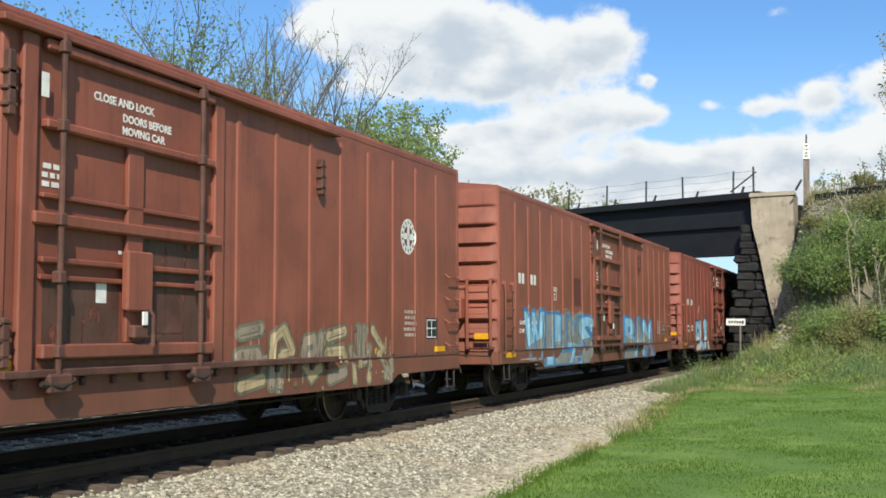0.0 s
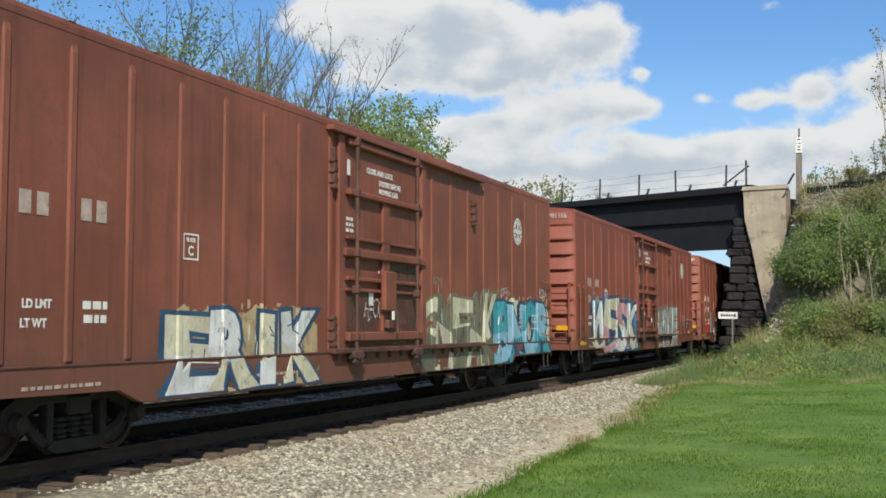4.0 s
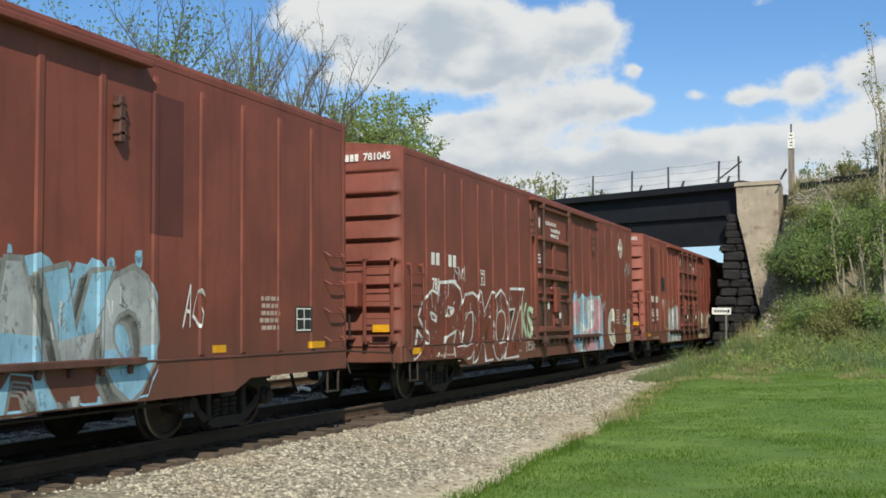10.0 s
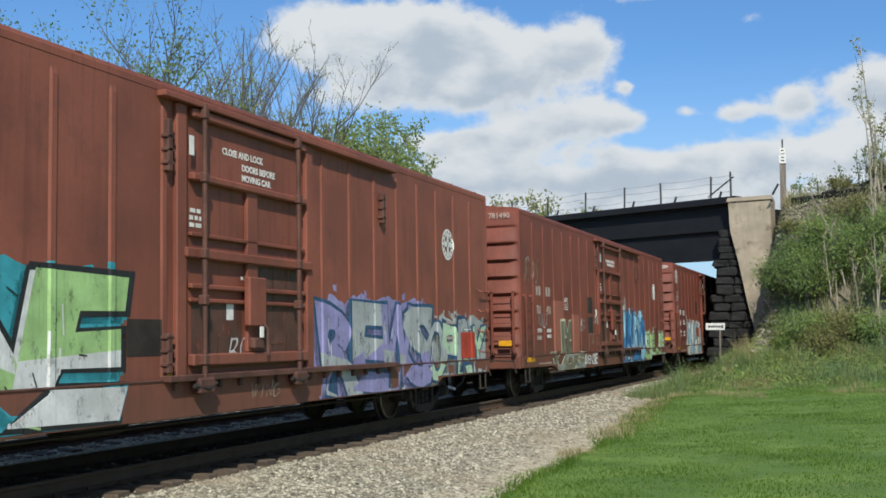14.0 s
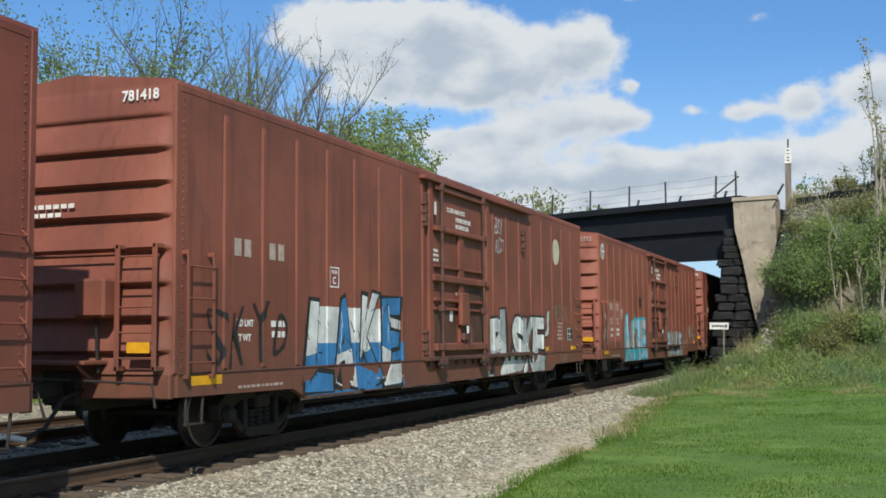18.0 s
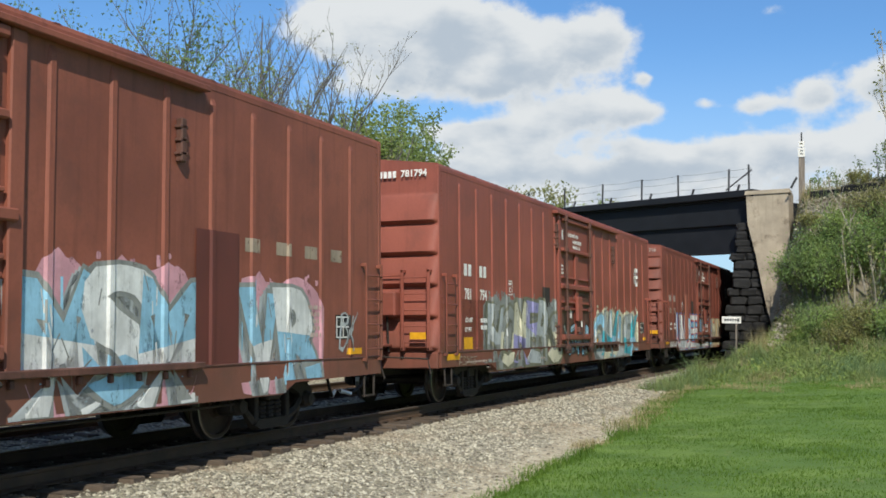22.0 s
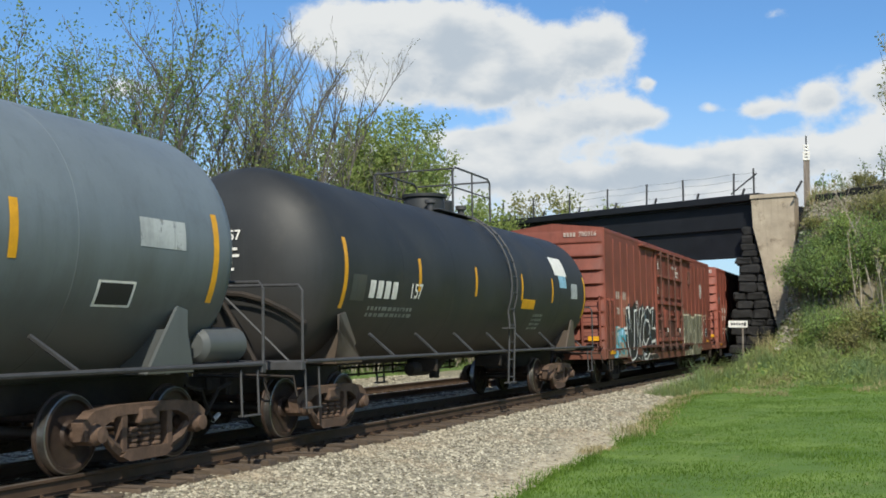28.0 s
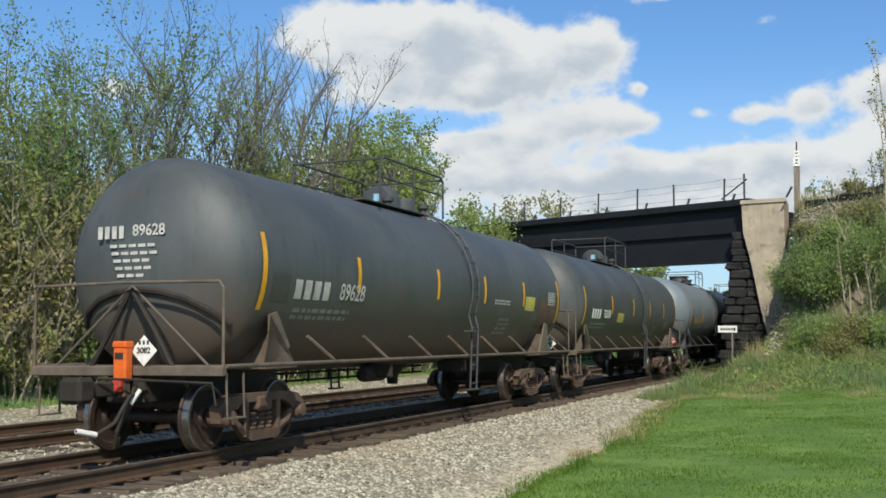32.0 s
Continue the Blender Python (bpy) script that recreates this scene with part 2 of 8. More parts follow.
WOOD = surface("creosoted_timber", (0.115, 0.085, 0.062), 0.9, vary=0.35, scale=6, fine=50, bump=0.5, stretch=(0.4, 4, 4), dirt=(0.12, 0.10, 0.085), dirt_amount=0.45, rnd=0.5)
CONCRETE = surface("weathered_concrete", (0.37, 0.31, 0.235), 0.9, vary=0.20, scale=0.9, fine=18, bump=0.35, streak=0.30, dirt=(0.13, 0.10, 0.07), dirt_amount=0.75)
SOOT = surface("sooty_stone", (0.015, 0.0145, 0.015), 0.85, vary=0.4, scale=2.2, fine=20, bump=0.5, dirt=(0.06, 0.056, 0.05), dirt_amount=0.22, rnd=0.2)
GIRDER = surface("black_girder_paint", (0.0085, 0.010, 0.014), 0.7, vary=0.3, scale=1.2, fine=20, bump=0.2, dirt=(0.02, 0.02, 0.022))
POST = surface("weathered_post", (0.21, 0.175, 0.145), 0.85, vary=0.25, scale=5, fine=50, bump=0.3, stretch=(3, 3, 0.3))
DARKPOST = surface("dark_metal_post", (0.055, 0.055, 0.058), 0.6, vary=0.2, scale=5, bump=0.1)
BARK = surface("grey_bark", (0.125, 0.115, 0.102), 0.9, vary=0.3, scale=3, fine=30, bump=0.5, stretch=(3, 3, 0.5))
BARK_DARK = surface("dark_bark", (0.075, 0.060, 0.050), 0.9, vary=0.3, scale=3, fine=30, bump=0.5, stretch=(3, 3, 0.5))


SADDLE = surface("dusty_saddle_steel", (0.115, 0.090, 0.068), 0.8, vary=0.25, scale=4, fine=40, bump=0.2, dirt=(0.06, 0.045, 0.035))
PANEL_YELLOW = surface("dull_yellow_panel", (0.46, 0.40, 0.09), 0.6, vary=0.12, scale=5, bump=0.03, dirt=(0.22, 0.18, 0.07))
FADED_INK = surface("faded_grey_white_marking", (0.46, 0.45, 0.42), 0.65, vary=0.2, scale=8, bump=0.03, dirt=(0.20, 0.18, 0.16), dirt_amount=0.5)


def dust_and_shade(m, colour, top, bottom, amount):
    """Brown dust and rust thrown up over a car's lower part; on TANK_GREY, painted shade."""
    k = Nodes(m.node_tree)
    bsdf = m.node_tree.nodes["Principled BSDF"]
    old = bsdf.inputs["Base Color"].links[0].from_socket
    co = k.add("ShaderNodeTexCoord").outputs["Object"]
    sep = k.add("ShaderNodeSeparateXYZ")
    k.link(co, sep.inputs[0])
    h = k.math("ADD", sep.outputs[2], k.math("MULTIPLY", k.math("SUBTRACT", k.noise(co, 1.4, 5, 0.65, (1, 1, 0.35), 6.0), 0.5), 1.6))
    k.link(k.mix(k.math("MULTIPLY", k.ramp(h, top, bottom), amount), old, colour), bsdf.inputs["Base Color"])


for m in PAINTS:
    dust_and_shade(m, (0.085, 0.050, 0.034), 1.75, 0.55, 0.55)
for m, amount in ((TANK_SLATE, 0.85), (TANK_FADED, 0.7), (TANK_BLACK, 0.25)):
    dust_and_shade(m, (0.095, 0.070, 0.052), 2.5, 1.2, amount)
# grey tank: the shade of its underside is put into the lower colour
dust_and_shade(TANK_GREY, (0.062, 0.062, 0.056), 2.9, 1.4, 0.75)


def foliage(name, colours, trans=0.35):
    m = bpy.data.materials.new(name)
    m.use_nodes = True
    k = Nodes(m.node_tree)
    bsdf = m.node_tree.nodes["Principled BSDF"]
    geo = k.add("ShaderNodeNewGeometry").outputs["Random Per Island"]
    co = k.add("ShaderNodeTexCoord").outputs["Object"]
    patch = k.noise(co, 0.55, 3, 0.6)
    c = k.mix(k.ramp(geo, 0.0, 1.0, False), colours[0], colours[1])
    c = k.mix(k.ramp(patch, 0.42, 0.62), c, colours[2])
    tone = k.noise(co, 2.3, 4, 0.65, seed=3.0)
    c = k.mix(k.math("MULTIPLY", k.ramp(tone, 0.42, 0.68), 0.25), c, tuple(q * 0.45 for q in colours[0]))
    k.link(c, bsdf.inputs["Base Color"])
    bsdf.inputs["Roughness"].default_value = 0.6
    bsdf.inputs["Specular IOR Level"].default_value = 0.25
    tr = k.add("ShaderNodeBsdfTranslucent")
    k.link(c, tr.inputs[0])
    mx = k.add("ShaderNodeMixShader")
    mx.inputs[0].default_value = trans
    k.link(bsdf.outputs[0], mx.inputs[1])
    k.link(tr.outputs[0], mx.inputs[2])
    k.link(mx.outputs[0], m.node_tree.nodes["Material Output"].inputs[0])
    return m


LEAF = foliage("spring_leaves", ((0.21, 0.28, 0.07), (0.37, 0.43, 0.14), (0.27, 0.34, 0.11)), 0.5)
LEAF_HEDGE = foliage("embankment_leaves", ((0.22, 0.31, 0.08), (0.42, 0.52, 0.17), (0.26, 0.38, 0.14)), 0.5)
LEAF_OLIVE = foliage("olive_buds", ((0.26, 0.26, 0.10), (0.42, 0.39, 0.17), (0.31, 0.33, 0.13)), 0.5)
LEAF_BRUSH = foliage("brown_brush_buds", ((0.27, 0.24, 0.10), (0.40, 0.34, 0.16), (0.25, 0.28, 0.10)), 0.4)
TWIG = surface("pale_twig_bark", (0.33, 0.29, 0.23), 0.9, vary=0.25, scale=3, fine=30, bump=0.3)
LEAF_DARK = foliage("dark_leaves", ((0.155, 0.23, 0.07), (0.28, 0.36, 0.12), (0.19, 0.285, 0.11)), 0.45)
GRASS = foliage("mown_grass_blades", ((0.112, 0.205, 0.026), (0.200, 0.305, 0.05), (0.122, 0.215, 0.03)), 0.5)
WEED = foliage("tall_weed_blades", ((0.17, 0.23, 0.07), (0.33, 0.37, 0.15), (0.20, 0.29, 0.13)), 0.4)
STRAW = foliage("dry_grass_blades", ((0.32, 0.26, 0.13), (0.44, 0.37, 0.20), (0.26, 0.25, 0.12)), 0.2)


def ground_material():
    """Lawn, dry verge and ballast fines, told apart by where they lie across the line."""
    m = bpy.data.materials.new("ground_soil_and_turf")
    m.use_nodes = True
    k = Nodes(m.node_tree)
    bsdf = m.node_tree.nodes["Principled BSDF"]
    co = k.add("ShaderNodeTexCoord").outputs["Object"]
    broad = k.noise(co, 0.5, 5, 0.6)
    fine = k.noise(co, 22, 4, 0.7)
    turf = k.mix(k.ramp(broad, 0.35, 0.65), (0.092, 0.172, 0.024), (0.155, 0.240, 0.04))
    mow = k.noise(co, 1.1, 5, 0.65, (0.5, 1.4, 1), 6.0)
    turf = k.mix(k.math("MULTIPLY", k.ramp(mow, 0.40, 0.66), 0.62), turf, (0.060, 0.120, 0.018))
    dry = k.noise(co, 2.4, 6, 0.72, seed=9.0)
    turf = k.mix(k.math("MULTIPLY", k.ramp(dry, 0.60, 0.72), 0.75), turf, (0.25, 0.235, 0.085))
    turf = k.mix(k.math("MULTIPLY", k.ramp(fine, 0.4, 0.8), 0.3), turf, (0.045, 0.08, 0.015))
    sep = k.add("ShaderNodeSeparateXYZ")
    k.link(co, sep.inputs[0])
    soil = k.mix(k.ramp(k.noise(co, 1.6, 6, 0.7, seed=2.0), 0.38, 0.62), (0.20, 0.165, 0.12), (0.33, 0.29, 0.22))
    soil = k.mix(k.math("MULTIPLY", k.ramp(k.noise(co, 0.7, 4, 0.6, seed=5.0), 0.45, 0.65), 0.7), soil, (0.12, 0.15, 0.05))
    high = k.math("MULTIPLY", k.ramp(sep.outputs[2], 1.3, 2.6), k.ramp(sep.outputs[1], 42.0, 46.0))
    turf = k.mix(high, turf, soil)
    k.link(turf, bsdf.inputs["Base Color"])
    bsdf.inputs["Roughness"].default_value = 0.95
    b = k.add("ShaderNodeBump", Strength=0.5, Distance=0.03)
    k.link(fine, b.inputs["Height"])
    k.link(b.outputs[0], bsdf.inputs["Normal"])
    return m


TURF = ground_material()


def ballast_material(name, tint):
    m = bpy.data.materials.new(name)
    m.use_nodes = True
    k = Nodes(m.node_tree)
    bsdf = m.node_tree.nodes["Principled BSDF"]
    co = k.add("ShaderNodeTexCoord").outputs["Object"]
    vor = k.add("ShaderNodeTexVoronoi", Scale=19.0)
    k.link(co, vor.inputs["Vector"])
    sepc = k.add("ShaderNodeSeparateColor")
    k.link(vor.outputs["Color"], sepc.inputs[0])
    broad = k.noise(co, 0.8, 4, 0.6)
    c = k.mix(sepc.outputs[0], tuple(v * 0.55 for v in tint), tuple(v * 1.35 for v in tint))
    c = k.mix(k.math("MULTIPLY", k.ramp(broad, 0.45, 0.7), 0.4), c, (tint[0] * 0.75, tint[1] * 0.65, tint[2] * 0.55))
    sepx = k.add("ShaderNodeSeparateXYZ")
    k.link(co, sepx.inputs[0])
    across = k.math("ADD", k.math("ADD", sepx.outputs[0], k.math("MULTIPLY", sepx.outputs[1], 0.052)), k.math("MULTIPLY", k.noise(co, 0.9, 6, 0.7, seed=8.0), 2.6))
    fines = k.ramp(across, -3.45, -2.55)
    sand = k.mix(k.ramp(k.noise(co, 7.0, 6, 0.7, seed=1.0), 0.35, 0.65), (0.36, 0.30, 0.20), (0.56, 0.49, 0.36))
    c = k.mix(k.math("MULTIPLY", fines, 0.85), c, sand)
    # oily brake dust in stone between the rails, plus painted shade of the train
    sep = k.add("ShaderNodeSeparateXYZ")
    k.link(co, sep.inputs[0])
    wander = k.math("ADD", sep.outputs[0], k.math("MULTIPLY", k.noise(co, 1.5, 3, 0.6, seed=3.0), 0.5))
    oil_and_shade = k.ramp(k.math("ABSOLUTE", k.math("ADD", wander, 8.47)), 1.50, 1.15)
    c = k.mix(k.math("MULTIPLY", oil_and_shade, 0.9), c, (0.050, 0.037, 0.024))
    k.link(c, bsdf.inputs["Base Color"])
    bsdf.inputs["Roughness"].default_value = 0.95
    b = k.add("ShaderNodeBump", Strength=1.0, Distance=0.03)
    k.link(k.math("MULTIPLY", vor.outputs["Distance"], -1.0), b.inputs["Height"])
    k.link(b.outputs[0], bsdf.inputs["Normal"])
    return m


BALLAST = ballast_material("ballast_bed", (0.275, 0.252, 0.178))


def stone_material():
    m = bpy.data.materials.new("ballast_stones")
    m.use_nodes = True
    k = Nodes(m.node_tree)
    bsdf = m.node_tree.nodes["Principled BSDF"]
    r = k.add("ShaderNodeNewGeometry").outputs["Random Per Island"]
    co = k.add("ShaderNodeTexCoord").outputs["Object"]
    g = k.noise(co, 30, 3, 0.7)
    c = k.mix(k.math("POWER", r, 1.25), (0.085, 0.075, 0.055), (0.54, 0.50, 0.385))
    warm = k.noise(co, 0.55, 4, 0.6, seed=4.0)
    c = k.mix(k.math("MULTIPLY", k.ramp(warm, 0.45, 0.65), 0.45), c, (0.30, 0.225, 0.145))
    c = k.mix(k.math("MULTIPLY", k.ramp(g, 0.4, 0.7), 0.35), c, (0.24, 0.19, 0.14))
    k.link(c, bsdf.inputs["Base Color"])
    bsdf.inputs["Roughness"].default_value = 0.9
    return m


STONE = stone_material()
# ---- mesh helpers ----
class Geo:
    """Collects faces of one part; each face keeps a material index."""

    def __init__(self):
        self.v, self.f, self.m, self.mi = [], [], [], 0

    def add(self, verts, faces):
        n = len(self.v)
        self.v.extend(tuple(p) for p in verts)
        self.f.extend(tuple(n + i for i in f) for f in faces)
        self.m.extend([self.mi] * len(faces))
        return self

    def box(self, x0, x1, y0, y1, z0, z1, b=0.0):
        """A box, with chamfered edges where b is given."""
        c, h = ((x0 + x1) / 2, (y0 + y1) / 2, (z0 + z1) / 2), ((x1 - x0) / 2, (y1 - y0) / 2, (z1 - z0) / 2)
        b = min(b, *(k * 0.45 for k in h))
        if b <= 0:
            s = [(-1, -1, -1), (1, -1, -1), (1, 1, -1), (-1, 1, -1), (-1, -1, 1), (1, -1, 1), (1, 1, 1), (-1, 1, 1)]
            return self.add([tuple(c[i] + q[i] * h[i] for i in range(3)) for q in s],
                            [(0, 3, 2, 1), (4, 5, 6, 7), (0, 1, 5, 4), (1, 2, 6, 5), (2, 3, 7, 6), (3, 0, 4, 7)])
        idx, verts = {}, []
        for sx in (-1, 1):
            for sy in (-1, 1):
                for sz in (-1, 1):
                    s = (sx, sy, sz)
                    for a in range(3):
                        idx[s, a] = len(verts)
                        verts.append(tuple(c[i] + s[i] * (h[i] if i == a else h[i] - b) for i in range(3)))
        faces = []
        for a in range(3):
            u, w = (a + 1) % 3, (a + 2) % 3
            for sa in (-1, 1):
                ring = []
                for su, sw in ((-1, -1), (1, -1), (1, 1), (-1, 1)):
                    s = [0, 0, 0]
                    s[a], s[u], s[w] = sa, su, sw
                    ring.append(idx[tuple(s), a])
                faces.append(tuple(ring if sa > 0 else ring[::-1]))
            for su in (-1, 1):
                for sw in (-1, 1):
                    p, q = [0, 0, 0], [0, 0, 0]
                    p[a], p[u], p[w] = -1, su, sw
                    q[a], q[u], q[w] = 1, su, sw
                    r = (idx[tuple(p), u], idx[tuple(q), u], idx[tuple(q), w], idx[tuple(p), w])
                    faces.append(r if su * sw > 0 else r[::-1])
        for sx in (-1, 1):
            for sy in (-1, 1):
                for sz in (-1, 1):
                    s = (sx, sy, sz)
                    r = tuple(idx[s, a] for a in range(3))
                    faces.append(r if sx * sy * sz > 0 else r[::-1])
        return self.add(verts, faces)

    def prism(self, poly, axis, a, b):
        """Extrudes a polygon along an axis; the polygon's two coordinates are the other axes in order."""
        n = len(poly)
        place = {"x": lambda p, t: (t, p[0], p[1]), "y": lambda p, t: (p[0], t, p[1]), "z": lambda p, t: (p[0], p[1], t)}[axis]
        verts = [place(p, a) for p in poly] + [place(p, b) for p in poly]
        faces = [tuple(range(n))[::-1], tuple(range(n, 2 * n))] + [(i, (i + 1) % n, n + (i + 1) % n, n + i) for i in range(n)]
        return self.add(verts, faces)

    def tube(self, pts, r, n=7, ends=True, closed=False):
        pts = [Vector(p) for p in pts]
        rs = r if isinstance(r, (list, tuple)) else [r] * len(pts)
        verts, last = [], None
        for i, p in enumerate(pts):
            d = (pts[min(i + 1, len(pts) - 1)] - pts[max(i - 1, 0)])
            d = d.normalized() if d.length > 1e-9 else Vector((0, 0, 1))
            if last is None:
                u = d.cross(Vector((0, 0, 1)) if abs(d.z) < 0.9 else Vector((1, 0, 0))).normalized()
            else:
                u = (last - d * last.dot(d)).normalized()
            last = u
            w = d.cross(u)
            for k in range(n):
                a = 2 * math.pi * k / n
                verts.append(p + (u * math.cos(a) + w * math.sin(a)) * rs[i])
        faces = []
        for i in range(len(pts) - 1):
            for k in range(n):
                faces.append((i * n + k, i * n + (k + 1) % n, (i + 1) * n + (k + 1) % n, (i + 1) * n + k))
        if ends:
            faces += [tuple(range(n))[::-1], tuple(range((len(pts) - 1) * n, len(pts) * n))]
        return self.add(verts, faces)

    def lathe(self, prof, axis="y", n=32, centre=(0, 0, 0)):
        """Turns a profile of (place along the axis, radius) about the axis."""
        verts, faces = [], []
        for t, r in prof:
            for k in range(n):
                a = 2 * math.pi * k / n
                p = (r * math.cos(a), r * math.sin(a))
                q = {"y": (p[0], t, p[1]), "x": (t, p[0], p[1]), "z": (p[0], p[1], t)}[axis]
                verts.append(tuple(q[i] + centre[i] for i in range(3)))
        for i in range(len(prof) - 1):
            for k in range(n):
                f = (i * n + k, i * n + (k + 1) % n, (i + 1) * n + (k + 1) % n, (i + 1) * n + k)
                faces.append(f if axis != "y" else f[::-1])
        return self.add(verts, faces)

    def mesh(self, name, mats, smooth=False):
        me = bpy.data.meshes.new(name)
        me.from_pydata(self.v, [], self.f)
        for m in (mats if isinstance(mats, (list, tuple)) else [mats]):
            me.materials.append(m)
        if any(self.m):
            me.polygons.foreach_set("material_index", self.m)
        if smooth:
            me.polygons.foreach_set("use_smooth", [True] * len(me.polygons))
            me.set_sharp_from_angle(angle=radians(38))
        me.update()
        return me


def part(name, geo, material, parent, label="", smooth=False, at=None, kind=""):
    ob = new(name, geo.mesh(name, material, smooth) if isinstance(geo, Geo) else geo)
    ob.parent = parent
    if at is not None:
        ob.matrix_basis = at
    return tagged(ob, label=label, kind=kind)


def thing(name, label, category, group="", kind="", at=None):
    ob = new(name)
    ob.empty_display_size = 0.3
    if at is not None:
        ob.matrix_basis = at
    return tagged(ob, label, category, group, kind)


def solid(name, geo, material, label, category, group="", kind="", smooth=False, at=None):
    ob = new(name, geo.mesh(name, material, smooth))
    if at is not None:
        ob.matrix_basis = at
    return tagged(ob, label, category, group, kind)


LETTERS = {}


def lettering(words, size, extra=0.0, space=1.0):
    """Flat letters in the built-in font as a mesh, about 2 mm thick, centred on its middle."""
    key = (words, round(size, 3), extra, space)
    if key not in LETTERS:
        cu = bpy.data.curves.new("words", "FONT")
        cu.body, cu.size, cu.extrude, cu.align_x, cu.align_y = words, size, 0.001, "CENTER", "CENTER"
        cu.offset, cu.space_character, cu.resolution_u = extra, space, 3
        ob = bpy.data.objects.new("words", cu)
        me = bpy.data.meshes.new_from_object(ob)
        bpy.data.objects.remove(ob)
        me.materials.clear()
        LETTERS[key] = me
    return LETTERS[key]


SIDE = Matrix(((0, 0, 1, 0), (1, 0, 0, 0), (0, 1, 0, 0), (0, 0, 0, 1)))   # text x -> along the car, text y -> up, facing +x
REAR = Matrix(((1, 0, 0, 0), (0, 0, -1, 0), (0, 1, 0, 0), (0, 0, 0, 1)))  # facing -y


def words_on(parent, words, size, m, material=None, sx=1.0, extra=0.004, name="lettering", label=""):
    me = lettering(words, size, extra)
    ob = new(name, me.copy())
    ob.data.materials.append(material or WHITE)
    ob.parent = parent
    ob.matrix_basis = m @ Matrix.Diagonal((sx, 1, 1, 1))
    return tagged(ob, label=label)


def on_side(y, z, x=1.4745):
    return Matrix.Translation((x, y, z)) @ SIDE


def on_rear(x, z, y=-0.03):
    return Matrix.Translation((x, y, z)) @ REAR
# ---- ground, line and bridge ----
AXIS_X, CANT = -8.7235, -1.268      # middle of the near line and its lean, degrees
LINE = pose(AXIS_X, 0, 0, 0, CANT, 0)


def step(a, b, v):
    t = max(0.0, min(1.0, (v - a) / (b - a)))
    return t * t * (3 - 2 * t)


def lift(x, y):
    """Height of the turf and soil."""
    if x < -15.6:
        z = -0.34 + 0.55 * step(-19.0, -22.0, x) + 0.4 * step(-21, -40, x)
    elif x < -7.1:
        z = -0.36
    else:
        z = -0.36 - 0.10 * step(-7.1, -5.2, x) + 0.062 * max(0.0, min(x, 14) + 4.2)
    east = step(-6.6, -4.4, x)
    z += east * (0.18 * step(15, 34, y) + 1.25 * step(34.5, 51.0, y))
    skew = max(0.0, min(x, 14) + 3.8)
    bank = step(-4.95, -3.25, x) * step(45.5 - 0.45 * skew, 52.2 - 0.62 * skew, y)
    z = z * (1 - bank) + (7.55 + 0.04 * (x + 4)) * bank
    far = step(-15.8, -20.0, x) * step(62, 70, y + (x + 22) * 0.55)
    far *= 1 - step(74, 82, y + (x + 22) * 0.55)
    z = z * (1 - far) + 7.4 * far
    n = noise.noise(Vector((x * 0.35, y * 0.35, 0.0))) * 0.05 + noise.noise(Vector((x * 1.7, y * 1.7, 3.0))) * 0.025
    rough = 1.0 + 4.0 * east * step(36, 48, y)
    if -16 < x < -5:
        rough *= 0.4
    return z + n * rough


def spread(*runs):
    out = []
    for a, b, d in runs:
        n = max(1, round((b - a) / d))
        out += [a + (b - a) * i / n for i in range(n)]
    return out + [runs[-1][1]]


def build_ground():
    xs = spread((-1500, -200, 260), (-200, -60, 20), (-60, -24, 3), (-24, -15, 0.6), (-15, -7.5, 1.5), (-7.5, 8, 0.3), (8, 30, 2), (30, 200, 20), (200, 1500, 260))
    ys = spread((-1500, -200, 260), (-200, -20, 20), (-20, 4, 2), (4, 58, 0.4), (58, 90, 2), (90, 250, 20), (250, 2500, 320))
    g = Geo()
    nx = len(xs)
    verts = [(x, y, lift(x, y)) for y in ys for x in xs]
    faces = [(j * nx + i, j * nx + i + 1, (j + 1) * nx + i + 1, (j + 1) * nx + i) for j in range(len(ys) - 1) for i in range(nx - 1)]
    g.add(verts, faces)
    solid("ground", g, TURF, "mown green lawn rising to a weedy embankment", "ground", kind="structure", smooth=True)


def bed_top(x, y):
    """Top of the crushed stone."""
    edge = max(-6.7, -4.2 - 0.047 * (y - 11) - 0.055 * max(0, y - 24)) + 0.20 * noise.noise(Vector((0.0, y * 0.45, 9.0))) + 0.08 * noise.noise(Vector((0.0, y * 1.9, 2.0)))
    if x > -7.25:
        f = min(1.0, (x + 7.25) / (edge + 7.25))
        z = -0.215 - 0.20 * f
    elif x < -14.6:
        z = -0.23 - 0.06 * step(-14.6, -16.6, x) - 0.08 * step(-18.0, -18.9, x)
    else:
        z = -0.215 - 0.05 * math.exp(-((x + 10.5) / 0.5) ** 2)
    return z + 0.018 * noise.noise(Vector((x * 1.3, y * 1.3, 5.0))), edge


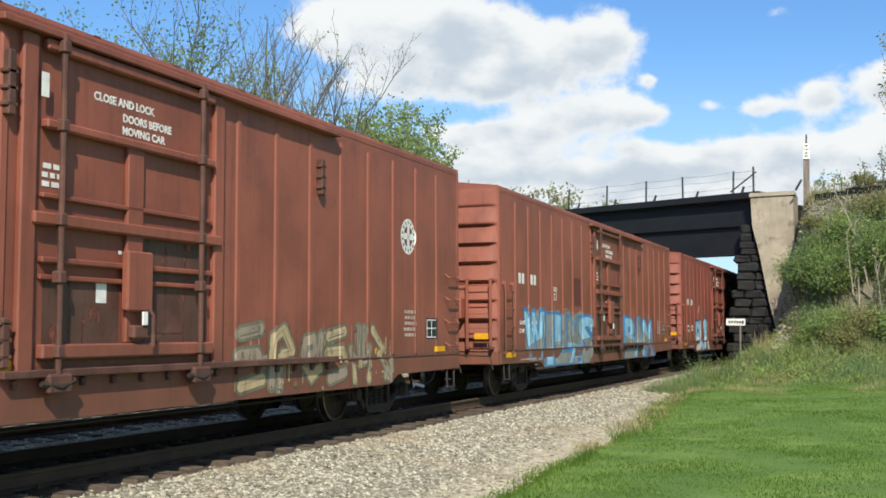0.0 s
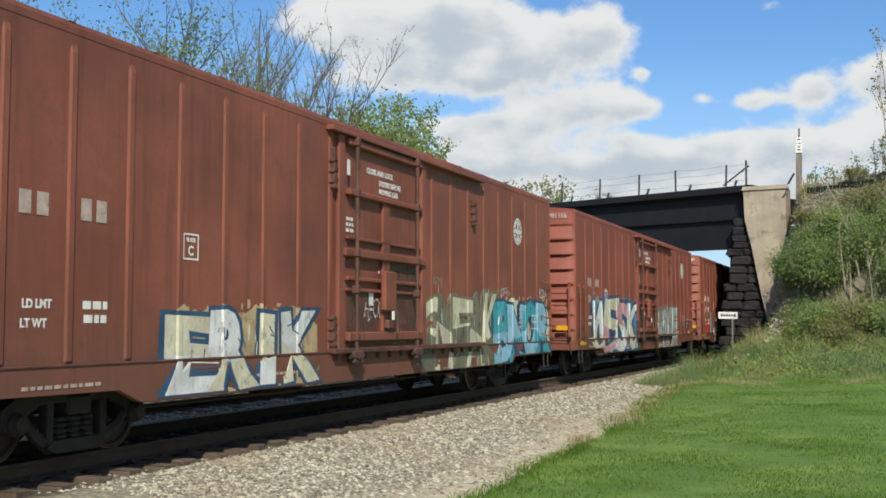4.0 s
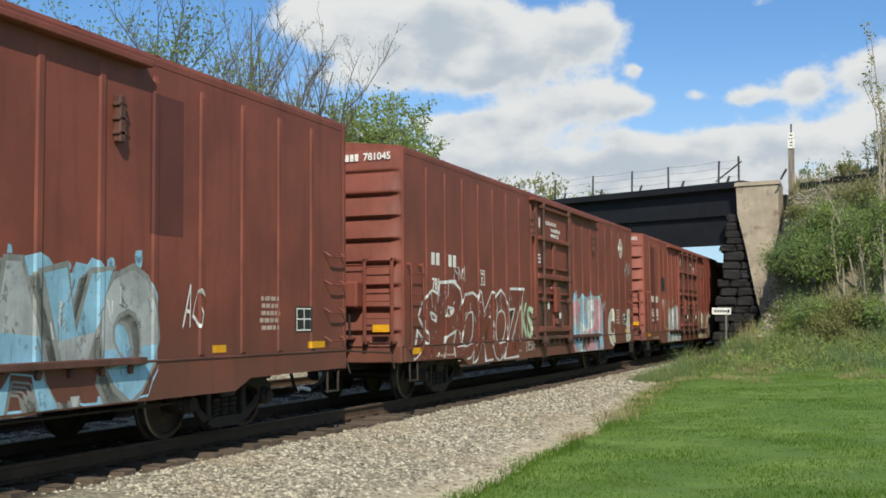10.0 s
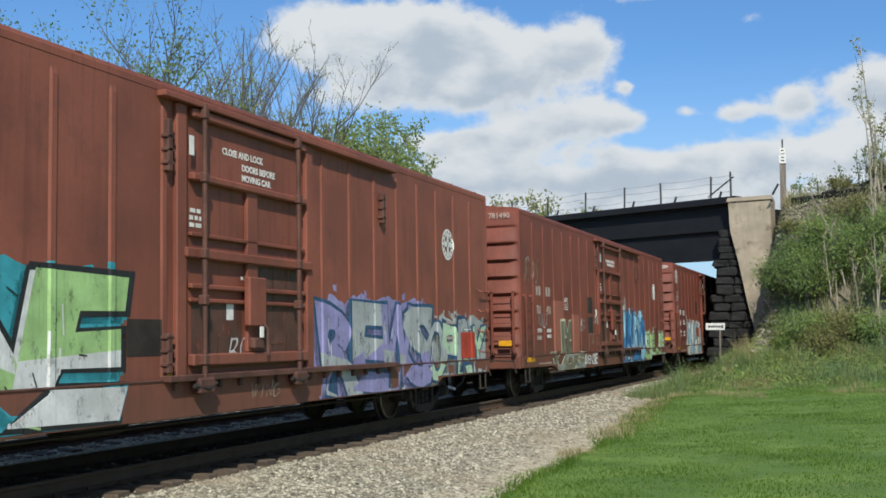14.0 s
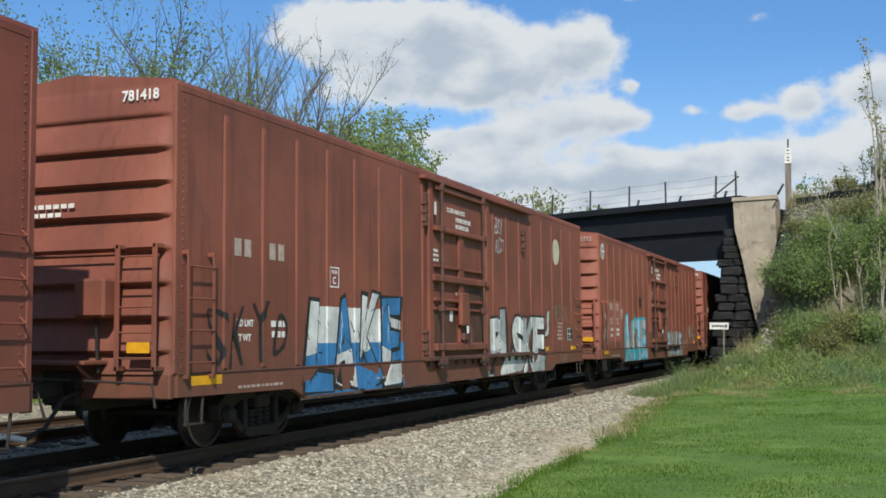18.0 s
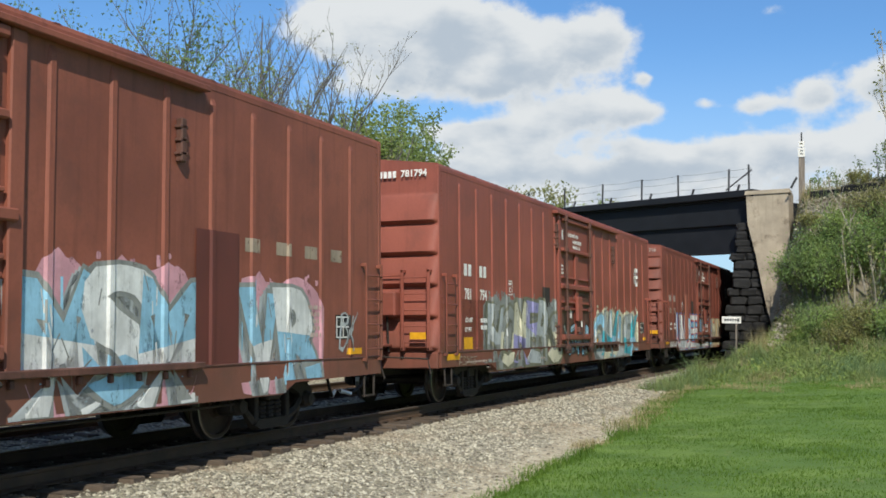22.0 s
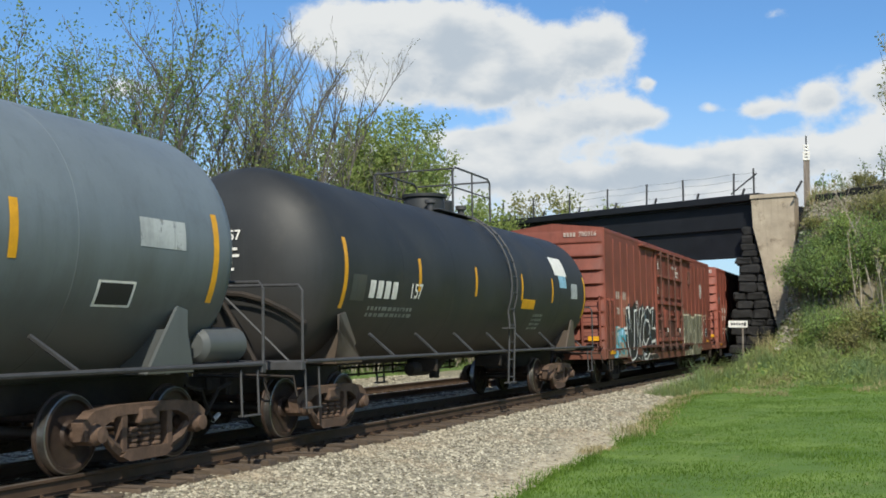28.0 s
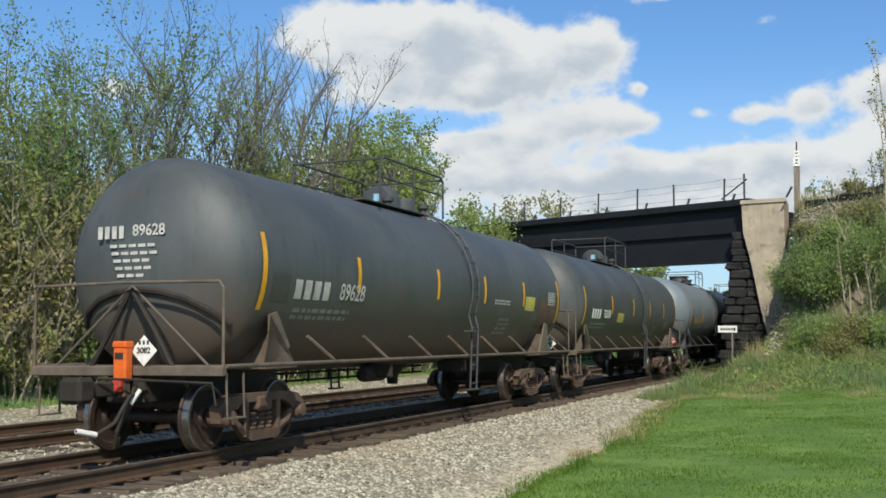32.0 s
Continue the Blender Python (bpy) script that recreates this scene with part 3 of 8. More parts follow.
def build_bed():
    g = Geo()
    ys = spread((-30, 4, 2), (4, 58, 0.3), (58, 160, 3))
    us = [-18.9, -18.2, -17.4, -16.4, -15.6, -14.6, -13.2, -11.6, -10.9, -10.5, -10.1, -9, -7.9, -7.25]
    rows = []
    for y in ys:
        edge = bed_top(-5, y)[1]
        row = [(x, y, bed_top(x, y)[0]) for x in us]
        row += [(-7.25 + (edge + 7.25) * k / 8, y, bed_top(-7.25 + (edge + 7.25) * k / 8, y)[0]) for k in range(1, 9)]
        row.append((edge + 0.25, y, bed_top(edge, y)[0] - 0.16))
        rows.append(row)
    nx = len(rows[0])
    g.add([p for r in rows for p in r],
          [(j * nx + i, j * nx + i + 1, (j + 1) * nx + i + 1, (j + 1) * nx + i) for j in range(len(ys) - 1) for i in range(nx - 1)])
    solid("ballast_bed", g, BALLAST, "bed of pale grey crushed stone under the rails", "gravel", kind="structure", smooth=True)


def rail_profile():
    return [(-0.07, -0.172), (0.07, -0.172), (0.07, -0.160), (0.012, -0.140), (0.010, -0.045), (0.036, -0.034), (0.036, -0.006),
            (0.028, 0.0), (-0.028, 0.0), (-0.036, -0.006), (-0.036, -0.034), (-0.010, -0.045), (-0.012, -0.140), (-0.07, -0.160)]


def build_line(at, label, y0, y1, seed):
    rng = random.Random(seed)
    root = thing("railway_track", label, "track", kind="structure", at=at)
    prof = rail_profile()
    for side in (-1, 1):
        g = Geo()
        poly = [(side * 0.753 + p[0], p[1]) for p in prof]
        n = len(poly)
        a, b = -60.0, 400.0
        verts = [(p[0], a, p[1]) for p in poly] + [(p[0], b, p[1]) for p in poly]
        g.add(verts, [tuple(range(n)), tuple(range(n, 2 * n))[::-1]])
        for i in range(n):
            g.mi = 1 if i in (6, 7, 8) else 0
            g.add([verts[i], verts[(i + 1) % n], verts[n + (i + 1) % n], verts[n + i]], [(0, 3, 2, 1)])
        part("rail", g, [STEEL_RAIL, RAIL_TOP], root, "worn rail with a polished running edge")
    ties = []
    for k in range(4):
        g = Geo()
        w = 0.108 + 0.01 * k
        g.box(-1.32, 1.32, -w, w, -0.34, -0.174, 0.012)
        g.v = [(x + rng.uniform(-0.012, 0.012), y + rng.uniform(-0.012, 0.012), z + rng.uniform(-0.008, 0.004)) for x, y, z in g.v]
        ties.append(g.mesh("tie", WOOD))
    plates, y = Geo(), y0
    while y < y1:
        o = part("tie", rng.choice(ties), None, root, at=pose(rng.uniform(-0.09, 0.09), y, rng.uniform(-0.012, 0.004), 0, rng.uniform(-0.5, 0.5), rng.uniform(-2.0, 2.0)))
        for side in (-1, 1):
            plates.box(side * 0.753 - 0.17, side * 0.753 + 0.17, y - 0.09, y + 0.09, -0.176, -0.164, 0.004)
            for dx in (-0.105, 0.105):
                plates.box(side * 0.753 + dx - 0.016, side * 0.753 + dx + 0.016, y - 0.05, y - 0.02, -0.166, -0.135, 0.004)
        y += 0.53 + rng.uniform(-0.035, 0.035)
    part("tie_plates", plates, STEEL_RAIL, root, "rusty tie plates and spikes", kind="stuff")
    return root


def stones(name, label, patches, seed, over=None):
    """Loose stones: low cut polyhedra strewn over patches (x0, x1, y0, y1, number, size)."""
    rng = np.random.default_rng(seed)
    base = np.array([(1, 0, 0), (0.3, 0.95, 0.1), (-0.8, 0.6, 0), (-0.8, -0.6, 0.1), (0.3, -0.95, 0), (0.1, 0.1, 0.75), (-0.3, 0.3, 0.6)], float)
    tri = np.array([(0, 1, 5), (1, 6, 5), (1, 2, 6), (2, 3, 6), (3, 5, 6), (3, 4, 5), (4, 0, 5)])
    allv, allf, off = [], [], 0
    for x0, x1, y0, y1, n, size in patches:
        for _ in range(n):
            x, y = rng.uniform(x0, x1), rng.uniform(y0, y1)
            z, edge = bed_top(x, y) if over is None else (over(x, y), 1e9)
            if x > edge + 0.12:
                continue
            if over is None and x > edge - 1.3 and rng.random() < 0.78 * (x - edge + 1.3) + 0.6 * noise.noise(Vector((x, y * 0.7, 1.0))):
                continue
            s = size * rng.uniform(0.55, 1.45)
            v = base * (1 + rng.uniform(-0.35, 0.35, base.shape)) * s * np.array([1, rng.uniform(0.6, 1.0), rng.uniform(0.5, 0.95)])
            a, t = rng.uniform(0, 6.283), rng.uniform(-0.5, 0.5)
            c, d = math.cos(a), math.sin(a)
            e, f = math.cos(t), math.sin(t)
            m = np.array([(c, -d, 0), (d, c, 0), (0, 0, 1)]) @ np.array([(1, 0, 0), (0, e, -f), (0, f, e)])
            allv.append(v @ m.T + (x, y, z - s * 0.12))
            allf.append(tri + off)
            off += len(base)
    g = Geo()
    g.v = [tuple(p) for p in np.concatenate(allv).tolist()]
    g.f = [tuple(p) for p in np.concatenate(allf).tolist()]
    g.m = [0] * len(g.f)
    solid(name, g, STONE, label, "gravel", kind="stuff")


# skewed overbridge: a point d metres along its near face from the east abutment, at height z
BRIDGE_A, BRIDGE_DIR = Vector((-5.94, 52.0, 0)), Vector((-1, 0.55, 0)).normalized()
BRIDGE_N = Vector((BRIDGE_DIR.y, -BRIDGE_DIR.x, 0)) * -1    # towards the far side
if BRIDGE_N.y < 0:
    BRIDGE_N = -BRIDGE_N
BRIDGE = Matrix(((BRIDGE_DIR.x, BRIDGE_N.x, 0, BRIDGE_A.x), (BRIDGE_DIR.y, BRIDGE_N.y, 0, BRIDGE_A.y), (0, 0, 1, 0), (0, 0, 0, 1)))


def build_bridge():
    """Local x runs along the bridge away from the abutment, y across it, z up."""
    root = thing("bridge", "black steel girder road bridge on a stained concrete and stone abutment", "bridge", kind="structure", at=BRIDGE)
    for y in (0.0, 7.2):
        low = 4.90 if y == 0 else 5.60
        g = Geo().box(-0.3, 30, y + 0.12, y + 0.16, low + 0.08, 7.35)
        part("girder_web", g, GIRDER, root)
        g = Geo().box(-0.3, 30, y - 0.05, y + 0.33, low, low + 0.08, 0.01)
        part("bottom_flange", g, GIRDER, root)
        g = Geo().box(-0.3, 30, y - 0.10, y + 0.38, 7.35, 7.45, 0.01)
        part("top_flange", g, GIRDER, root)
        if y == 0:
            part("fascia", Geo().box(-0.3, 30, -0.02, 0.10, 6.25, 7.34, 0.01), GIRDER, root, "black fascia plate over the girder")
    part("deck", Geo().box(-0.6, 32, 0.40, 6.9, 6.1, 7.40, 0.02), GIRDER, root, "dark underside of the bridge deck")
    part("deck_edge", Geo().box(-0.6, 31, -0.35, 0.42, 7.452, 7.78, 0.03), GIRDER, root, "black deck edge beam")
    for k in range(12):
        part("floor_beam", Geo().box(1 + k * 2.4, 1.3 + k * 2.4, 0.4, 7.0, 5.80, 6.1), GIRDER, root)
    # concrete wing, in the bridge's own world place
    inv = BRIDGE.inverted()
    face = [(-5.90, 7.55), (-4.05, 7.62), (-4.05, 6.7), (-4.0, 5.5), (-3.9, 4.2), (-3.85, 2.8), (-3.75, 1.6), (-3.7, 0.3), (-4.45, 0.3), (-4.72, 1.2), (-5.12, 2.9), (-5.48, 4.75), (-5.83, 6.2)]
    g = Geo()
    n = len(face)
    front = [inv @ Vector((x, 51.45, z)) for x, z in face]
    back = [inv @ Vector((x + 0.1, 52.9, z)) for x, z in face]
    g.add(front + back, [tuple(range(n))[::-1], tuple(range(n, 2 * n))] + [(i, (i + 1) % n, n + (i + 1) % n, n + i) for i in range(n)])
    part("concrete_wing", g, CONCRETE, root, "tan stained concrete wing wall")
    cap = Geo()
    cap.add([inv @ Vector(p) for p in ((-5.96, 51.38, 7.5), (-3.98, 51.38, 7.57), (-3.98, 52.9, 7.57), (-5.96, 52.9, 7.5),
                                       (-5.93, 51.40, 7.68), (-4.0, 51.40, 7.75), (-4.0, 52.9, 7.75), (-5.93, 52.9, 7.68))],
            [(0, 3, 2, 1), (4, 5, 6, 7), (0, 1, 5, 4), (1, 2, 6, 5), (2, 3, 7, 6), (3, 0, 4, 7)])
    part("coping", cap, CONCRETE, root, "pale concrete coping")
    core = Geo()
    poly = [(-6.5, 5.6), (-5.4, 5.6), (-3.4, -0.4), (-6.7, -0.4)]
    front = [inv @ Vector((x, 52.1, z)) for x, z in poly]
    back = [inv @ Vector((x, 64, z)) for x, z in poly]
    core.add(front + back, [(3, 2, 1, 0), (4, 5, 6, 7), (0, 1, 5, 4), (1, 2, 6, 5), (2, 3, 7, 6), (3, 0, 4, 7)])
    part("abutment_core", core, SOOT, root, "soot-blackened masonry abutment")
    rng = random.Random(5)
    z, row = -0.3, 0
    while z < 5.9:
        h = rng.uniform(0.30, 0.46)
        right = -4.15 - 1.45 * max(0.0, min(1, z / 6.2))
        x = -6.95 + 0.085 * z + rng.uniform(-0.14, 0.10) + (0.10 if row % 2 else 0)
        while x < right - 0.1:
            w = min(rng.uniform(0.40, 0.95), right - x + 0.1)
            d = rng.uniform(0.02, 0.09)
            g = Geo().box(-w / 2 + 0.012, w / 2 - 0.012, -0.25 - d, 0.25, -h / 2 - 0.01, h / 2 + 0.01, 0.09)
            g.v = [(p[0] + rng.uniform(-.05, .05), p[1] + rng.uniform(-.06, .04), p[2] + rng.uniform(-.03, .03)) for p in g.v]
            o = part("stone", g, SOOT, root)
            o.matrix_basis = inv @ pose(x + w / 2, 51.95, z + h / 2)
            x += w
        z += h
        row += 1
    # far abutment, behind the train
    part("far_abutment", Geo().box(24, 30, -0.4, 9, -0.5, 7.3, 0.05), SOOT, root, "dark masonry abutment")
    part("approach_parapet", Geo().box(-4.6, -3.1, 0.2, 0.42, 7.1, 7.50, 0.09), SOOT, root, "low dark parapet beside the wing")
    part("verge_kerb", Geo().box(-13, -4.6, 0.2, 0.5, 6.7, 7.62, 0.05), SOOT, root, "dark road edge on the embankment")
    return root


def build_bridge_fence():
    root = thing("bridge_fence", "thin wire fence on metal posts along the bridge edge", "fence", at=BRIDGE)
    posts = [-0.25, 1.16, 3.77, 6.38, 9.03, 11.62, 14.35, 17.1]
    for i, d in enumerate(posts):
        g = Geo().box(-0.035, 0.035, -0.035, 0.035, 7.78, 8.86 if i else 8.98, 0.006)
        part("post", g, DARKPOST, root, at=pose(d, 0.05, 0, 0, random.Random(i).uniform(-1.5, 1.5), 0))
        if i >= 1:
            part("leaning_stub", Geo().box(-0.05, 0.05, -0.03, 0.03, 7.77, 8.12, 0.005), DARKPOST, root, at=pose(d - 0.62, 0.05, 0) @ pose(0, 0, 7.78, 0, -22, 0) @ pose(0, 0, -7.78))
    part("brace", Geo().tube([(1.16, 0.05, 7.9), (-0.25, 0.05, 8.72)], 0.035), DARKPOST, root)
    part("brace", Geo().tube([(-2.3, 0.05, 7.7), (-2.6, 0.05, 8.15)], 0.05), DARKPOST, root)
    for z in (8.1, 8.5, 8.82):
        g = Geo()
        pts = [(d + (b - d) * u / 4, 0.05, z - 0.05 * math.sin(math.pi * u / 4)) for d, b in zip(posts, posts[1:]) for u in range(4)]
        g.tube(pts, 0.006, 5)
        part("wire", g, DARKPOST, root)


def build_marker_post():
    root = thing("marker_post", "grey timber post with two small white plates and a rod", "post", at=pose(-3.55, 52.6, 0))
    part("shaft", Geo().box(-0.13, 0.13, -0.10, 0.10, 6.9, 9.35, 0.02), POST, root)
    part("rod", Geo().tube([(0, 0, 9.35), (0, 0, 10.45)], 0.035), DARKPOST, root)
    part("plate", Geo().box(-0.16, 0.16, -0.135, -0.105, 9.30, 9.72, 0.01), WHITE, root, "white plate")
    part("plate", Geo().box(-0.13, 0.13, -0.135, -0.105, 9.76, 10.02, 0.01), WHITE, root, "white plate")
    for z in (9.42, 9.56, 9.88):
        part("mark", Geo().box(-0.06, 0.06, -0.141, -0.136, z, z + 0.05), BLACKISH, root)


def build_line_sign():
    root = thing("line_sign", "small white sign board on a thin pale stake by the line", "sign", at=pose(-5.72, 45.0, 0))
    part("stake", Geo().box(0.14, 0.20, -0.03, 0.03, -0.5, 1.55, 0.008), POST, root)
    part("board", Geo().box(-0.38, 0.36, -0.035, -0.01, 1.66, 1.93, 0.01), WHITE, root)
    part("stake_top", Geo().box(0.14, 0.20, -0.008, 0.03, 1.55, 1.9, 0.006), POST, root)
    for k in range(5):
        part("mark", Geo().box(-0.28 + k * 0.1, -0.21 + k * 0.1, -0.041, -0.036, 1.75, 1.84), BLACKISH, root)
    part("mark", Geo().box(0.22, 0.30, -0.041, -0.036, 1.73, 1.86), BLACKISH, root)


build_ground()
build_bed()
build_line(LINE, "near railway track on creosoted timber ties in crushed stone", -6, 72, 1)
build_line(pose(-12.42, 0, -0.03, 0, 0, 0), "second railway track on timber ties beyond the train", 4, 58, 2)
build_bridge()
build_bridge_fence()
build_marker_post()
build_line_sign()
# ---- the train ----
LONG, PITCH = 18.52, 20.795          # boxcar body length, and length over couplers
POST_OUT = {"wide": 0.026, "close": 0.019, "pair": 0.019}    # height of the pressed side posts
DOORS = {"wide": (7.78, 10.58), "close": (7.78, 10.58), "pair": (7.08, 11.50)}
KIND_NOW = ["wide"]
SHEET, SILL_X = 1.472, 1.50          # side sheet and side sill, out from the middle
POSTS = [1.05 + 0.899 * k for k in range(8)] + [LONG - 1.05 - 0.899 * k for k in range(8)]
WHEEL_R = 0.42


def truck_parts(root, y, casting, lit):
    """One four-wheel truck under a car: two cast side frames, springs, bearing caps, bolster, wheelsets."""
    for s in (-1, 1):
        g = Geo()
        arch = [(-1.06, 0.36), (-1.10, 0.55), (-0.92, 0.66), (-0.55, 0.70), (0.55, 0.70), (0.92, 0.66), (1.10, 0.55), (1.06, 0.36),
                (0.80, 0.36), (0.74, 0.50), (0.55, 0.58), (0.36, 0.59), (0.36, 0.22), (0.46, 0.15), (0.32, 0.09), (-0.32, 0.09), (-0.46, 0.15),
                (-0.36, 0.22), (-0.36, 0.59), (-0.55, 0.58), (-0.74, 0.50), (-0.80, 0.36)]
        n = len(arch)
        ring = [(s * 0.96, a, b) for a, b in arch] + [(s * 1.09, a * 0.98, b) for a, b in arch]
        cells = [(7, 8, 9, 6), (9, 10, 5, 6), (10, 11, 4, 5), (11, 18, 3, 4), (18, 19, 2, 3), (19, 20, 1, 2), (20, 21, 0, 1), (12, 13, 16, 17), (13, 14, 15, 16)]
        faces = []
        for q in cells:
            faces += [tuple(q), tuple(n + i for i in q[::-1])]
        faces += [(i, (i + 1) % n, n + (i + 1) % n, n + i) for i in range(n) if i not in (11, 17)]
        faces += [(12, 17, n + 17, n + 12), (18, 11, n + 11, n + 18)]
        g.add(ring, faces)
        for a in (-1, 1):
            g.box(*sorted((s * 0.97, s * 1.085)), a * 0.40 - 0.05, a * 0.40 + 0.05, 0.18, 0.60, 0.012)
        fr = part("side_frame", g, casting, root, at=pose(0, y, 0))
        for k in (-1, 1):
            g = Geo().tube([(s * 0.98, k * 0.30, 0.14), (s * 1.06, k * 0.62, 0.30), (s * 1.06, k * 0.74, 0.42)], [0.075, 0.06, 0.05], 6)
            part("tension_bar", g, casting, root, at=pose(0, y, 0))
        for k in (-0.889, 0.889):
            g = Geo().lathe([(s * 0.86, 0.115), (s * 1.12, 0.115), (s * 1.15, 0.09), (s * 1.19, 0.085), (s * 1.20, 0.0)], "x", 12, (0, k, WHEEL_R))
            part("bearing_cap", g, casting, root, smooth=True, at=pose(0, y, 0))
        for a in (-0.2, 0.0, 0.2):
            prof = [q for c in range(5) for q in ((0.16 + c * 0.058, 0.058), (0.176 + c * 0.058, 0.084), (0.20 + c * 0.058, 0.084), (0.216 + c * 0.058, 0.058))]
            part("spring", Geo().lathe(prof, "z", 8, (s * 1.0, a, 0)), casting, root, at=pose(0, y, 0))
    part("bolster", Geo().box(-1.12, 1.12, -0.18, 0.18, 0.46, 0.66, 0.03), casting, root, at=pose(0, y, 0))
    for k in (-0.889, 0.889):
        ax = part("wheelset", AXLE, None, root, at=pose(0, y + k, WHEEL_R))
        for s in (-1, 1):
            part("wheel", WHEELS[s], None, ax)


def wheel_mesh(s):
    prof = [(0.66, 0.445), (0.672, 0.452), (0.690, 0.447), (0.703, WHEEL_R), (0.79, WHEEL_R - 0.006), (0.797, WHEEL_R - 0.02), (0.797, 0.36), (0.765, 0.345),
            (0.745, 0.30), (0.765, 0.15), (0.80, 0.125), (0.80, 0.075), (0.66, 0.075), (0.66, 0.13), (0.70, 0.17), (0.69, 0.33), (0.66, 0.355), (0.66, 0.445)]
    g = Geo().lathe([(s * a, r) for a, r in (prof if s > 0 else prof[::-1])], "x", 36)
    bright = (3, 4) if s > 0 else (12, 13)
    g.m = [1 if (i // 36) in bright else 0 for i in range(len(g.f))]
    return g.mesh("wheel", [WHEEL, TREAD], True)


WHEELS = {s: wheel_mesh(s) for s in (-1, 1)}
AXLE = Geo().lathe([(-0.98, 0.0), (-0.98, 0.07), (-0.66, 0.08), (-0.4, 0.07), (0.4, 0.07), (0.66, 0.08), (0.98, 0.07), (0.98, 0.0)], "x", 14).mesh("wheelset", [WHEEL], True)


def coupler(root, y, way):
    """A knuckle coupler with its shank; way is -1 at the rear and 1 at the front."""
    g = Geo().box(-0.07, 0.07, min(y, y + way * 0.85), max(y, y + way * 0.85), 0.72, 0.90, 0.02)
    g.box(-0.17, 0.15, min(y + way * 0.82, y + way * 1.12), max(y + way * 0.82, y + way * 1.12), 0.66, 0.97, 0.05)
    part("coupler", g, GRIME, root)
    part("striker", Geo().box(-0.26, 0.26, min(y - way * 0.1, y + way * 0.12), max(y - way * 0.1, y + way * 0.12), 0.62, 1.02, 0.03), GRIME, root)
    pts = [(0.28, y + way * 0.05, 0.80), (0.30, y + way * 0.40, 0.72), (0.26, y + way * 0.62, 0.42), (0.18, y + way * 0.85, 0.30), (0.1, y + way * 1.10, 0.36)]
    part("air_hose", Geo().tube(pts, 0.026), GRIME, root)
    part("hose_clamp", Geo().tube([pts[3], pts[4]], 0.033), WHITE, root)
    part("uncoupling_lever", Geo().tube([(0.1, y + way * 0.75, 0.95), (0.3, y + way * 0.30, 0.92), (1.35, y + way * 0.22, 0.88), (1.42, y + way * 0.25, 0.62)], 0.016), GRIME, root)


def end_mesh(gap, ribs, tall):
    """A pressed car end: horizontal ribs that fade out at the corners."""
    g = Geo()
    xs = [-1.47, -1.44, -1.38, -1.28, -0.9, -0.45, 0.0, 0.45, 0.9, 1.28, 1.38, 1.44, 1.47]
    zs = [0.98 + (4.33 - 0.98) * i / 150 for i in range(151)]
    verts = []
    for z in zs:
        for x in xs:
            fade = step(1.47, 1.30, abs(x)) if tall else step(1.49, 1.40, abs(x))
            d = 0.0
            for r in ribs:
                u = (z - r) / gap
                if 0 <= u <= 1:
                    d = min(1.0, u / 0.10) * (1 - u) ** 0.75 if u < 0.93 else (1 - u) ** 0.75 * 0.5
                    d *= 0.42 if r > 3.8 else 1.0
            verts.append((x, -0.115 * d * fade, z))
    n = len(xs)
    g.add(verts, [(j * n + i, j * n + i + 1, (j + 1) * n + i + 1, (j + 1) * n + i) for j in range(len(zs) - 1) for i in range(n - 1)])
    top = len(verts) - n
    peak = [(x, 0.0, 4.33 + 0.17 * (1 - abs(x) / 1.47)) for x in xs]
    g.add([verts[top + i] for i in range(n)] + peak, [(i, i + 1, n + i + 1, n + i) for i in range(n - 1)])
    return g


def ladder(root, name, x0, x1, y0, y1, z0, z1, rungs, material, side):
    """Stiles and rungs as one part each; side: on the car's side, else on its end."""
    lad = None
    for k, e in enumerate((0, 1)):
        g = Geo()
        if side:
            yy = (y0, y1)[e]
            a, b = sorted((x1 - 0.02 * (1 if x1 > 0 else -1), x1))
            g.box(a, b, yy - 0.025, yy + 0.025, z0, z1, 0.005)
            a, b = sorted((x0, x1))
            g.box(a, b, yy - 0.02, yy + 0.02, z1 - 0.05, z1, 0.004).box(a, b, yy - 0.02, yy + 0.02, z0, z0 + 0.05, 0.004)
        else:
            xx = (x0, x1)[e]
            g.box(xx - 0.03, xx + 0.03, y0, y0 + 0.03, z0, z1, 0.006)
            g.box(xx - 0.02, xx + 0.02, y0, y1, z1 - 0.05, z1, 0.004).box(xx - 0.02, xx + 0.02, y0, y1, z0, z0 + 0.05, 0.004)
        if lad is None:
            lad = part(name, g, material, root)
        else:
            part("stile", g, material, lad)
    for i in range(rungs):
        z = z0 + (z1 - z0) * (i + 0.5) / rungs
        g = Geo()
        if side:
            g.tube([(x1, y0, z), (x1, y1, z)], 0.013, 6)
        else:
            g.tube([(x0, y0 + 0.015, z), (x1, y0 + 0.015, z)], 0.013, 6)
        part("rung", g, material, lad)
    return lad


def surf(y, z, door):
    """How far out the near side lies at a place along the car and a height."""
    if z < 0.985:
        return SILL_X
    if door[0] - 0.02 < y < door[1] + 0.02:
        return 1.474
    for p in POSTS:
        if door[0] - 0.3 < p < door[1] + 0.2:
            continue
        u = abs(y - p)
        if u < 0.06:
            return SHEET + POST_OUT[KIND_NOW[0]] * min(1.0, (0.06 - u) / 0.025)
    return SHEET


